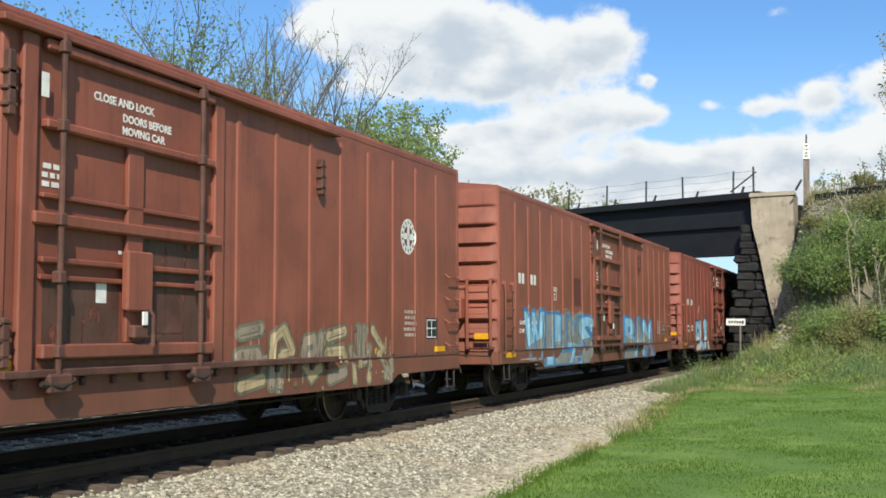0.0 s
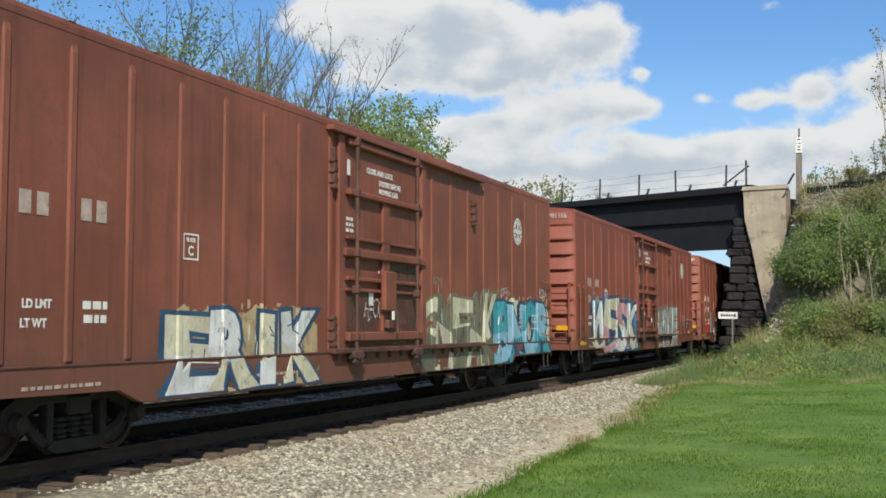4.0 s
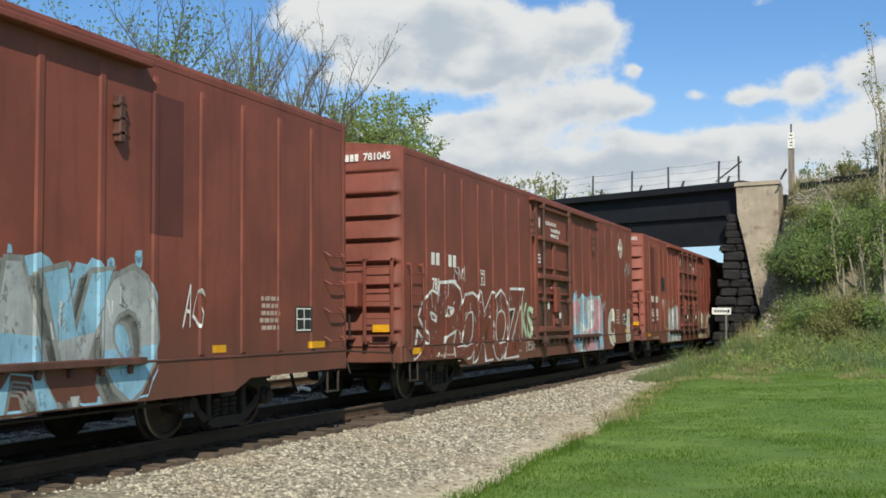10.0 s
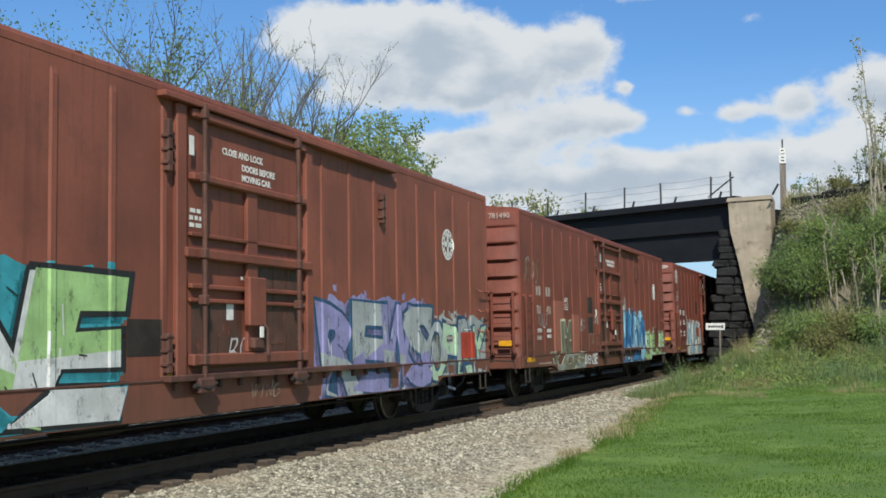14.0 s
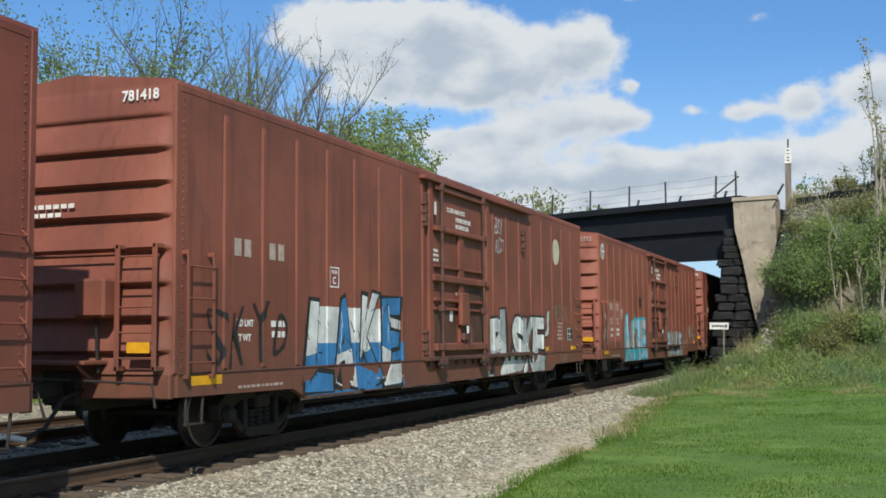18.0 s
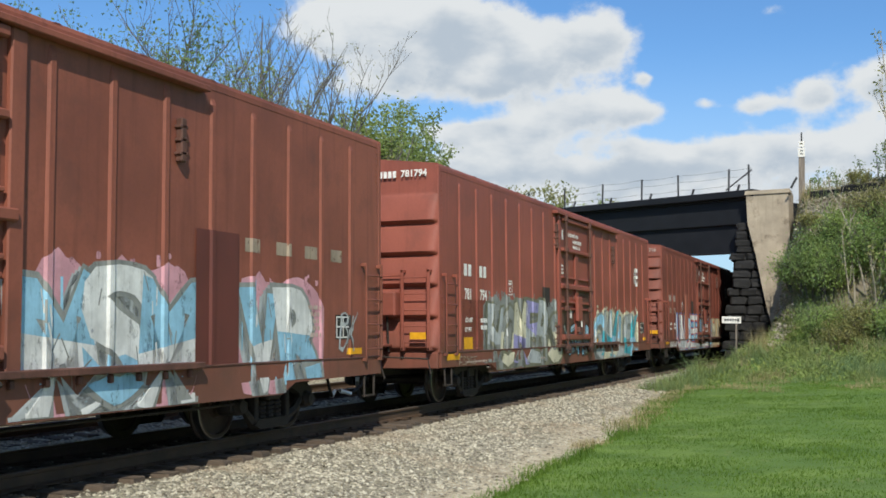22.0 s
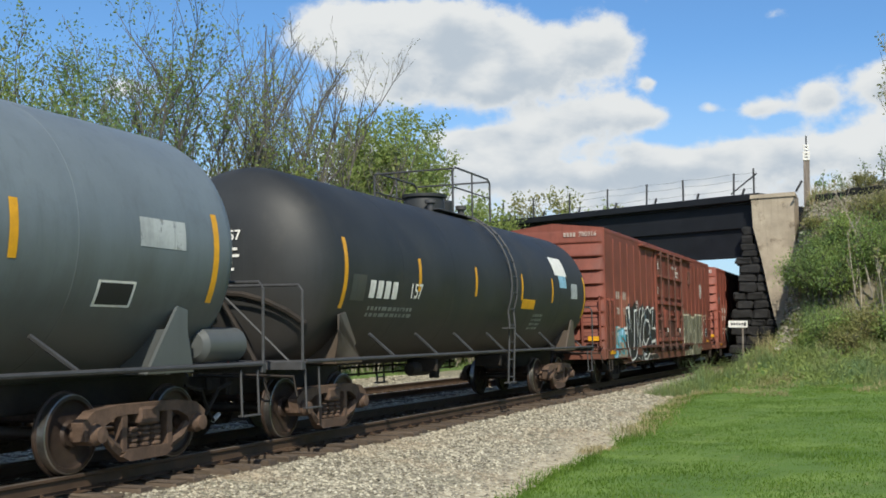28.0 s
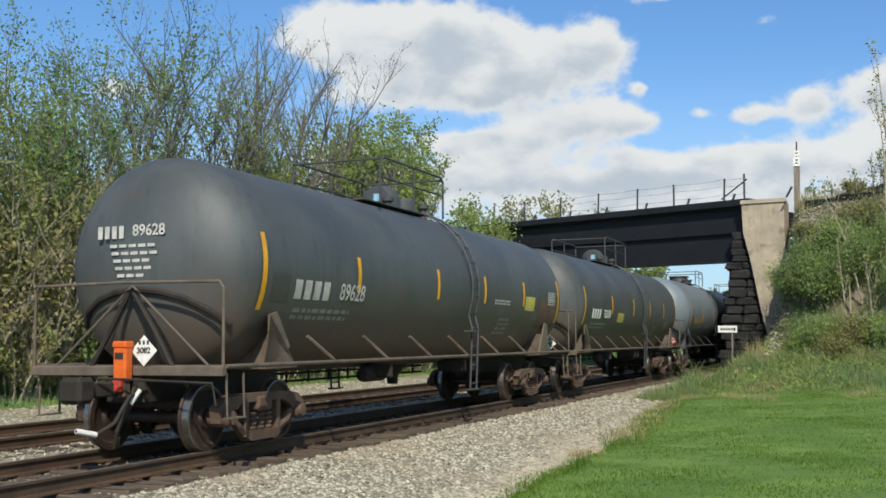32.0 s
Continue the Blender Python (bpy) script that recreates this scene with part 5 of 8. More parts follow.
def graffiti(root, door, box, colours, count, seed, back=None, bold=0.24, label="spray-painted lettering", drip=False, slim=False):
    """Abstract spray-painted letters in a box (y0, y1, z0, z1): a backing patch, then each letter with outline, fill and highlight."""
    rng = random.Random(seed)
    y0, y1, z0, z1 = box
    fills, line, light = colours
    h, cell = z1 - z0, (y1 - y0) / count

    def put(bm, names, name, text):
        lay_on(bm, door)
        me = bpy.data.meshes.new(name)
        bm.to_mesh(me)
        bm.free()
        for n in names:
            me.materials.append(SPRAY[n])
        return part(name, me, None, root, text)

    halos = [] if not back else ([back] if isinstance(back, str) else list(back))
    for m, tint in enumerate(halos):
        bm = bmesh.new()
        n = count * 6
        grow = 0.07 * (len(halos) - 1 - m)
        up, down = [], []
        for i in range(n + 1):
            y = y0 - grow + (y1 - y0 + 2 * grow) * i / n
            edge = min(1.0, 5.0 * min(i, n - i) / n + 0.62)
            bulge = 0.90 + 0.10 * abs(math.sin(math.pi * i / 6 + seed)) + rng.uniform(-0.03, 0.03)
            up.append((y + rng.uniform(-0.03, 0.03), (z0 + z1) / 2 + h * 0.54 * edge * bulge + grow))
            down.append((y + rng.uniform(-0.03, 0.03), (z0 + z1) / 2 - h * 0.53 * edge * rng.uniform(0.94, 1.02) - grow))
        bm.faces.new([bm.verts.new((0.0018 + 0.001 * m, *q)) for q in down + up[::-1]])
        put(bm, [tint], "graffiti_backing", label + " backing")
    wide = min(cell, h * 0.85) * (bold + 0.03)
    last = -1
    for i in range(count):
        pick = rng.randrange(len(FORMS))
        if pick == last:
            pick = (pick + 3) % len(FORMS)
        last = pick
        form = FORMS[pick]
        ox, w = y0 + i * cell, cell * rng.uniform(0.95, 1.08)
        lean, lift_ = rng.uniform(-0.10, 0.14), rng.uniform(0.0, 0.08) * h
        fill, low = fills[i % len(fills)], fills[(i + 1) % len(fills)]
        names = [line, fill, light, low]
        bm = bmesh.new()
        lines = []
        for st in form:
            pts = []
            for u, q in st:
                zz = z0 + wide * 0.55 + q * (h - wide * 1.1) + lift_ * (q - 0.3) + rng.uniform(-0.02, 0.02)
                yy = ox + wide * 0.5 + u * (w - wide) + lean * (q - 0.5) * cell + rng.uniform(-0.02, 0.02)
                pts.append((yy, zz))
            lines.append(pts)
        up = 0.0003 * i
        if slim:
            for pts in lines:
                soft = []
                for (a, b), (c, e) in zip(pts, pts[1:]):
                    for u in range(4):
                        t = u / 4
                        soft.append((a + (c - a) * t + 0.05 * math.sin(9 * (a + t) + i), b + (e - b) * t + 0.04 * math.sin(7 * (b + t))))
                soft.append(pts[-1])
                stroke(bm, soft, min(0.055, wide * 0.24), 0, 0.0045, 0)
        else:
            for k, pts in enumerate(lines):
                stroke(bm, pts, wide + 0.085, 0, 0.0045 + up + 0.0002 * k, 0)
                joints(bm, pts, wide + 0.085, 0, 0.0046 + up + 0.0002 * k)
            for k, pts in enumerate(lines):
                stroke(bm, pts, wide, 1, 0.0065 + up + 0.0002 * k, 0)
                joints(bm, pts, wide * 0.98, 1, 0.0066 + up + 0.0002 * k)
            split = z0 + h * rng.uniform(0.36, 0.5)
            bmesh.ops.bisect_plane(bm, geom=bm.verts[:] + bm.edges[:] + bm.faces[:], plane_co=(0, ox, split), plane_no=(0, rng.uniform(-0.25, 0.25), 1), dist=1e-5)
            for f in bm.faces:
                if f.material_index == 1 and f.calc_center_median().z < split:
                    f.material_index = 3
            for pts in lines:
                stroke(bm, [(a + wide * 0.20, b + wide * 0.12) for a, b in pts[:3]], wide * 0.12, 2, 0.0085 + up, 0)
            for pts in lines[:1]:
                stroke(bm, [(a - wide * 0.12, b - wide * 0.2) for a, b in pts[-2:]], wide * 0.14, 0, 0.0087 + up, 0)
            for k in range(3):
                a, b = rng.uniform(ox, ox + cell), rng.uniform(z0, z1)
                blob(bm, a, b, rng.uniform(0.015, 0.05), rng.uniform(0.015, 0.06), rng.choice((0, 1, 2)), 0.0105 + up, rng, 9, 0.3)
        if drip:
            for k in range(4):
                a, b = ox + rng.uniform(0, cell), rng.uniform(z0 + 0.2 * h, z1 + 0.05 * h)
                stroke(bm, [(a, b), (a + rng.uniform(-0.02, 0.02), b - rng.uniform(0.25, 0.8) * h * min(1, (b - 0.62) / h))], rng.uniform(0.015, 0.04), 1, 0.0035, 0)
        put(bm, names, "graffiti_letter", label)


def paint_on(root, door, bm, names, name, label):
    lay_on(bm, door)
    me = bpy.data.meshes.new(name)
    bm.to_mesh(me)
    bm.free()
    for n in names:
        me.materials.append(SPRAY[n])
    return part(name, me, None, root, label)


def glyph(bm, ch, extra, place, lvl, mi):
    """One fat letter, each corner sent through place(u, v), u and v running from 0 to 1 over the letter's box."""
    me, plain = lettering(ch, 1.6, extra), lettering(ch, 1.6, 0.05)
    xs, ys = [v.co.x for v in plain.vertices], [v.co.y for v in plain.vertices]
    x0, x1, b0, b1 = min(xs), max(xs), min(ys), max(ys)
    if x1 - x0 < 0.5:
        x0, x1 = x0 - 0.3, x1 + 0.3
    spots = [place((v.co.x - x0) / (x1 - x0), (v.co.y - b0) / (b1 - b0)) for v in me.vertices]
    made = {}
    for f in me.polygons:
        if f.normal.z < 0.5:
            continue
        vs = []
        for i in f.vertices:
            if i not in made:
                made[i] = bm.verts.new((lvl, *spots[i]))
            vs.append(made[i])
        try:
            bm.faces.new(vs).material_index = mi
        except ValueError:
            pass


def piece(root, door, word, box, fills, line, light="white", back=None, block=None, fat=0.055, edge=0.05, lean=0.0, seed=1, wob=0.16, over=1.16, drip=None, tilt=0.0,
          label="spray-painted lettering"):
    """A sprayed word in a box (y0, y1, z0, z1): backing cloud, thrown block shadow, outline, two-tone fill, glints and drips."""
    rng = random.Random(seed * 13 + len(word))
    edge *= 1.35
    fat += 0.03
    y0, y1, z0, z1 = box
    n, h = len(word), z1 - z0
    cell = (y1 - y0) / n
    if back:
        bm = bmesh.new()
        m = n * 8
        up, down = [], []
        for i in range(m + 1):
            y = y0 - 0.08 + (y1 - y0 + 0.16) * i / m
            end = min(1.0, 0.55 + 6.0 * min(i, m - i) / m)
            top = 0.55 + 0.05 * math.sin(i * 0.785 + seed) + rng.uniform(-0.03, 0.05)
            up.append((y + rng.uniform(-0.03, 0.03), (z0 + z1) / 2 + h * top * end))
            down.append((y + rng.uniform(-0.03, 0.03), (z0 + z1) / 2 - h * 0.53 * end * rng.uniform(0.95, 1.03)))
        bm.faces.new([bm.verts.new((0.0018, *q)) for q in down + up[::-1]])
        for k in range(n * 3):
            blob(bm, rng.uniform(y0, y1), z1 + rng.uniform(0.0, 0.16) * h, rng.uniform(0.02, 0.06), rng.uniform(0.02, 0.07), 0, 0.0019, rng, 8, 0.3)
        paint_on(root, door, bm, [back], "graffiti_backing", label + " backing")
    for i, ch in enumerate(word):
        if ch == " ":
            continue
        bm = bmesh.new()
        tall, flare, sway = rng.uniform(0.93, 1.05), rng.uniform(-0.22, 0.22), rng.uniform(-0.08, 0.08)
        drop = rng.uniform(0.0, 0.04) * h

        def place(u, v, dy=0.0, dz=0.0):
            q = noise.noise(Vector((u * 1.7 + i * 3.1, v * 1.7, seed * 1.9)))
            r = noise.noise(Vector((u * 1.9, v * 1.9 + i * 2.3, seed * 2.7 + 5)))
            y = y0 + (i + 0.5) * cell + (u - 0.5) * cell * over * (1 + flare * (v - 0.5)) + (lean + sway) * (v - 0.5) * h + q * wob * cell
            return y + dy, z0 + drop + v * h * tall * 0.97 + r * wob * 0.45 * h + tilt * (i / max(1, n - 1) - 0.5) + dz

        fill, low = fills[i % len(fills)], fills[(i + 1) % len(fills)]
        names = [line, fill, low, light, block or line]
        up = 0.00025 * i
        if block:
            for k in range(3):
                glyph(bm, ch, fat + edge, lambda u, v: place(u, v, -0.05 * (k + 1), -0.035 * (k + 1)), 0.0028 + up, 4)
        glyph(bm, ch, fat + edge, place, 0.0042 + up, 0)
        glyph(bm, ch, fat - 0.012, place, 0.0064 + up, 1)
        cutz = z0 + h * rng.uniform(0.34, 0.55)
        bmesh.ops.bisect_plane(bm, geom=bm.verts[:] + bm.edges[:] + bm.faces[:], plane_co=(0, y0 + (i + 0.5) * cell, cutz), plane_no=(0, rng.uniform(-0.4, 0.4), 1), dist=1e-5)
        for f in bm.faces:
            if f.material_index == 1 and f.calc_center_median().z < cutz:
                f.material_index = 2
        for k in range(3):
            a, b = place(rng.uniform(0.08, 0.35), rng.uniform(0.45, 0.95))
            stroke(bm, [(a, b), (a + rng.uniform(-0.03, 0.06), b - rng.uniform(0.08, 0.22) * h)], rng.uniform(0.014, 0.03), 3, 0.0085 + up, 0)
        for k in range(4):
            a, b = place(rng.uniform(0.1, 0.95), rng.uniform(0.2, 0.9))
            stroke(bm, [(a, b), (a + rng.uniform(-0.15, 0.15) * cell, b + rng.uniform(-0.2, 0.2) * h)], 0.018, 0, 0.0087 + up, 0)
        if drip:
            names.append(drip)
            for k in range(5):
                a, b = y0 + (i + rng.random()) * cell, z0 + rng.uniform(0.25, 1.12) * h
                stroke(bm, [(a, b), (a + rng.uniform(-0.02, 0.02), b - rng.uniform(0.15, 0.5) * h)], rng.uniform(0.012, 0.045), 5, 0.0034, 0)
        paint_on(root, door, bm, names, "graffiti_letter", label)


def tag(root, door, word, y, z, high, colour, wide=1.0, lean=0.25, fat=0.0, seed=1, label="thin sprayed tag"):
    """A quick thin tag, its middle at y and z."""
    bm = bmesh.new()
    cell = high * 0.78 * wide
    for i, ch in enumerate(word):
        def place(u, v):
            q = noise.noise(Vector((u * 1.5 + i * 2.1, v * 1.5, seed * 3.3)))
            r = noise.noise(Vector((u * 1.5, v * 1.5 + i * 1.7, seed * 2.1)))
            return (y + (i - len(word) / 2 + 0.5) * cell + (u - 0.5) * cell * 1.05 + lean * (v - 0.5) * high + q * 0.30 * cell, z + (v - 0.5) * high + r * 0.25 * high)
        if ch != " ":
            glyph(bm, ch, -0.022 + fat, place, 0.0105 + 0.0002 * i, 0)
    paint_on(root, door, bm, [colour], "graffiti_tag", label)


def flat(root, name, y0, y1, z0, z1, material, door=(7.78, 10.58), label="", lvl=0.003):
    """A painted patch or plate laid on the car's side."""
    bm = bmesh.new()
    bm.faces.new([bm.verts.new((lvl, y, z)) for y, z in ((y0, z0), (y1, z0), (y1, z1), (y0, z1))])
    lay_on(bm, door)
    me = bpy.data.meshes.new(name)
    bm.to_mesh(me)
    bm.free()
    me.materials.append(material)
    return part(name, me, None, root, label)


def emblem(root, y, z, r, door, plain=None):
    """A round white emblem with a cross of plain blocks, or a faded plain disc."""
    bm = bmesh.new()
    ring = lambda rr, lvl, mi: setattr(bm.faces.new([bm.verts.new((lvl, y + rr * math.cos(2 * math.pi * k / 32), z + rr * math.sin(2 * math.pi * k / 32))) for k in range(32)]), "material_index", mi)
    ring(r, 0.003, 0)
    mats = [plain or WHITE]
    if not plain:
        ring(r * 0.60, 0.005, 1)
        mats += [PATCH_DARK, WHITE]
        w = r * 0.17
        for q in ([(y - w, z - r * 0.58), (y + w, z - r * 0.58), (y + w, z + r * 0.58), (y - w, z + r * 0.58)], [(y - r * 0.58, z - w), (y + r * 0.58, z - w), (y + r * 0.58, z + w), (y - r * 0.58, z + w)]):
            bm.faces.new([bm.verts.new((0.007, *p)) for p in q]).material_index = 2
        for k in range(14):
            a = 2 * math.pi * (k + 0.5) / 14
            c, s_ = math.cos(a), math.sin(a)
            q = [(0.70, -0.06), (0.90, -0.06), (0.90, 0.06), (0.70, 0.06)]
            bm.faces.new([bm.verts.new((0.007, y + r * (u * c - v * s_), z + r * (u * s_ + v * c))) for u, v in q]).material_index = 1
    lay_on(bm, door)
    me = bpy.data.meshes.new("emblem")
    bm.to_mesh(me)
    bm.free()
    for m in mats:
        me.materials.append(m)
    part("emblem", me, None, root, "faded pale disc" if plain else "round white emblem with a cross")


def bars(root, rows, y0, y1, z, h, material, door):
    """Lines of writing too small to read, as plain bars."""
    rng = random.Random(int(y0 * 100) + int(z * 1000))
    g = Geo()
    for r in range(rows):
        y = y0 + rng.uniform(0, 0.15) * (y1 - y0)
        while y < y1:
            w = rng.uniform(0.05, 0.13)
            zz = z - r * h * 1.7
            x = surf(y + w / 2, zz, door) + 0.004
            g.box(x, x + 0.002, y, min(y + w, y1), zz - h, zz)
            y += w + 0.03
    part("small_lettering", g, material, root, kind="stuff")


def letter_boxcar(root, door, number, mark_z=2.50, num_z=2.04, fade=None, y=1.25, plate=(3.95, 2.25), gross=True, rear=True, split=True):
    """Reporting marks as plain blocks, the number, load limits and small plates."""
    ink = fade or WHITE
    for k in range(4):
        yy = y + (0, 0.23, 0.84, 1.07)[k]
        x = SHEET + 0.004
        b = Geo().box(x, x + 0.002, yy, yy + 0.155, mark_z - 0.11, mark_z + 0.11)
        part("reporting_mark", b, ink, root, "plain white block marks")
    if number:
        words_on(root, number[:3], 0.285, on_side(y + 0.22, num_z, SHEET + 0.004), ink, sx=0.92, extra=0.006)
        words_on(root, number[3:], 0.285, on_side(y + 1.06, num_z, SHEET + 0.004), ink, sx=0.92, extra=0.006)
        if rear:
            words_on(root, number, 0.17, on_rear(1.03, 4.16, -0.056), ink, extra=0.004)
            b = Geo()
            for k in range(4):
                b.box(0.35 + k * 0.09, 0.415 + k * 0.09, -0.058, -0.054, 4.10, 4.22)
            part("reporting_mark", b, ink, root)
    if gross:
        words_on(root, "LD LMT", 0.115, on_side(y + 0.26, 1.56, SHEET + 0.004), WHITE)
        words_on(root, "LT WT", 0.115, on_side(y + 0.22, 1.38, SHEET + 0.004), WHITE)
        bars(root, 2, y + 0.86, y + 1.26, 1.60, 0.08, WHITE, door)
    if plate:
        py, pz = plate
        g = Geo()
        for a in (0, 1):
            g.box(SHEET + 0.004, SHEET + 0.006, py - 0.15 + a * 0.28, py - 0.13 + a * 0.28, pz - 0.15, pz + 0.15)
            g.box(SHEET + 0.004, SHEET + 0.006, py - 0.129, py + 0.129, pz - 0.15 + a * 0.28, pz - 0.13 + a * 0.28)
        part("plate_frame", g, WHITE, root)
        words_on(root, "C", 0.15, on_side(py, pz - 0.05, SHEET + 0.004), WHITE)
        words_on(root, "PLATE", 0.06, on_side(py, pz + 0.075, SHEET + 0.004), WHITE)


WARNINGS = {
    None: (("CLOSE AND LOCK", -0.16, 3.72, 1.0), ("DOORS BEFORE", 0.22, 3.57, 1.0), ("MOVING CAR", 0.16, 3.44, 1.0)),
    8: (("CLOSE AND LOCK DOORS", 0.21, 3.66, 0.86), ("BEFORE MOVING CAR", 0.24, 3.55, 0.86)),
    15: (("CLOSE AND LOCK", 0.86, 3.84, 0.9), ("DOORS", 1.45, 3.72, 0.9), ("BEFORE MOVING CAR", 1.10, 3.60, 0.9)),
}      # the door warning as it is stencilled on most cars, and on two that differ


def dress(root, door, kind, warning):
    """Small markings found on every boxcar: warning words, reflectors, plates, consolidated stencil."""
    two = kind == "pair"
    dy = (door[0] + door[1]) / 2 + (1.20 if two else 0.0)
    for words, along, z, sx in warning:
        words_on(root, words, 0.115, on_side(dy + along, z, 1.478), WHITE, sx=sx)
    bars(root, 3, door[0] + 0.04, door[0] + 0.3, 2.95, 0.05, WHITE, door)
    flat(root, "door_stripe", door[0] - 0.05, door[0] + 0.05, 3.55, 3.78, WHITE, door, "small white stripe", 0.075)
    bars(root, 1, dy - 0.3, dy + 0.2, 2.20, 0.04, WHITE, door)
    flat(root, "soot_stain", dy + 0.15, door[1] - 0.05, 1.10, 2.35, SPRAY["soot"], door, "dark rubbed soot stain", 0.0016)
    flat(root, "soot_stain", door[0] + 0.1, dy - 0.2, 1.10, 1.85, SPRAY["soot"], door, "dark rubbed soot stain", 0.0016)
    for yy, ww in ((1.23, 0.46), (4.05, 0.30), (7.36, 0.30), (11.3, 0.35), (15.0, 0.30), (17.35, 0.5)):
        if kind == "wide" or yy not in (1.23,):
            flat(root, "reflector", yy, yy + ww, 1.02 if yy == 1.23 else 1.03, 1.24 if yy == 1.23 else 1.12, YELLOW, door, "yellow reflector")
    flat(root, "reflector", 0.3, 0.95, 0.84, 0.95, YELLOW, door, "yellow reflector")
    flat(root, "stencil_panel", 17.0, 17.45, 1.25, 1.60, BLACKISH, door, "black stencil panel with white lines")
    g = Geo()
    x = SHEET + 0.008
    for a in (17.02, 17.22, 17.42):
        g.box(x, x + 0.002, a, a + 0.02, 1.27, 1.58)
    for a in (1.27, 1.42, 1.56):
        g.box(x, x + 0.002, 17.04, 17.42, a, a + 0.018)
    part("stencil_lines", g, WHITE, root)
    bars(root, 5, 16.05, 16.55, 1.72, 0.055, DULL_WHITE, door)
    bars(root, 1, 1.2, 2.4, 0.80, 0.035, DULL_WHITE, door)
    bars(root, 1, 5.2, 6.4, 0.76, 0.035, DULL_WHITE, door)
    rear = Geo()
    for k in range(6):
        rear.box(-0.45 + k * 0.11, -0.37 + k * 0.11, -0.13, -0.127, 2.90, 2.95)
    for k in range(4):
        rear.box(-0.42 + k * 0.11, -0.34 + k * 0.11, -0.13, -0.127, 2.80, 2.85)
    part("small_lettering", rear, WHITE, root, kind="stuff")
    part("end_reflector", Geo().box(1.02, 1.32, -0.235, -0.225, 1.22, 1.34), YELLOW, root, "yellow reflector")
    flat(root, "placard_board", 8.62, 8.78, 1.66, 1.90, WHITE, door, "small white placard", 0.006)
    flat(root, "tack_board", 9.55, 10.05, 1.36, 1.78, WORN, door, "dark worn routing board", 0.006)
# ---- tank cars ----
TANK_R, TANK_Z = 1.50, 2.42      # shell of the first pair; the last two are a little slimmer


def on_shell(a, y, out=0.004):
    """A place on the shell: a is the angle in degrees from level, towards the near side."""
    r = TANK_R + out
    return (r * math.cos(radians(a)), y, TANK_Z + r * math.sin(radians(a)))


def shell_patch(root, name, y0, y1, a0, a1, material, label="", out=0.004, steps=8):
    g = Geo()
    vs = [on_shell(a0 + (a1 - a0) * k / steps, y, out) for k in range(steps + 1) for y in (y0, y1)]
    g.add(vs, [(2 * k, 2 * k + 1, 2 * k + 3, 2 * k + 2) for k in range(steps)])
    return part(name, g, material, root, label)


def shell_stroke(root, pts, w, material, label):
    """A thin painted line over the shell through (place along, angle) points."""
    g, path = Geo(), []
    for (y0, a0), (y1, a1) in zip(pts, pts[1:]):
        path += [(y0 + (y1 - y0) * k / 5, a0 + (a1 - a0) * k / 5) for k in range(5)]
    path.append(pts[-1])
    for (y0, a0), (y1, a1) in zip(path, path[1:]):
        dy, dz = y1 - y0, radians(a1 - a0) * TANK_R
        n = math.hypot(dy, dz)
        oy, oa = -dz / n * w / 2, math.degrees(dy / n * w / 2 / TANK_R)
        g.add([on_shell(a0 - oa, y0 - oy, 0.006), on_shell(a1 - oa, y1 - oy, 0.006), on_shell(a1 + oa, y1 + oy, 0.006), on_shell(a0 + oa, y0 + oy, 0.006)], [(0, 1, 2, 3)])
    part("tag_stroke", g, material, root, label)


def shell_bars(root, rows, y0, y1, a, material, h=2.4, seed=1):
    rng = random.Random(seed)
    for r in range(rows):
        g, y = Geo(), y0
        while y < y1:
            w = rng.uniform(0.06, 0.2)
            a0 = a - r * h * 1.7
            vs = [on_shell(q, p) for q in (a0, a0 - h) for p in (y, min(y1, y + w))]
            g.add(vs, [(0, 1, 3, 2)])
            y += w + 0.05
        part("small_lettering", g, material, root, kind="stuff")


def shell_size(r, z):
    global TANK_R, TANK_Z
    TANK_R, TANK_Z = r, z


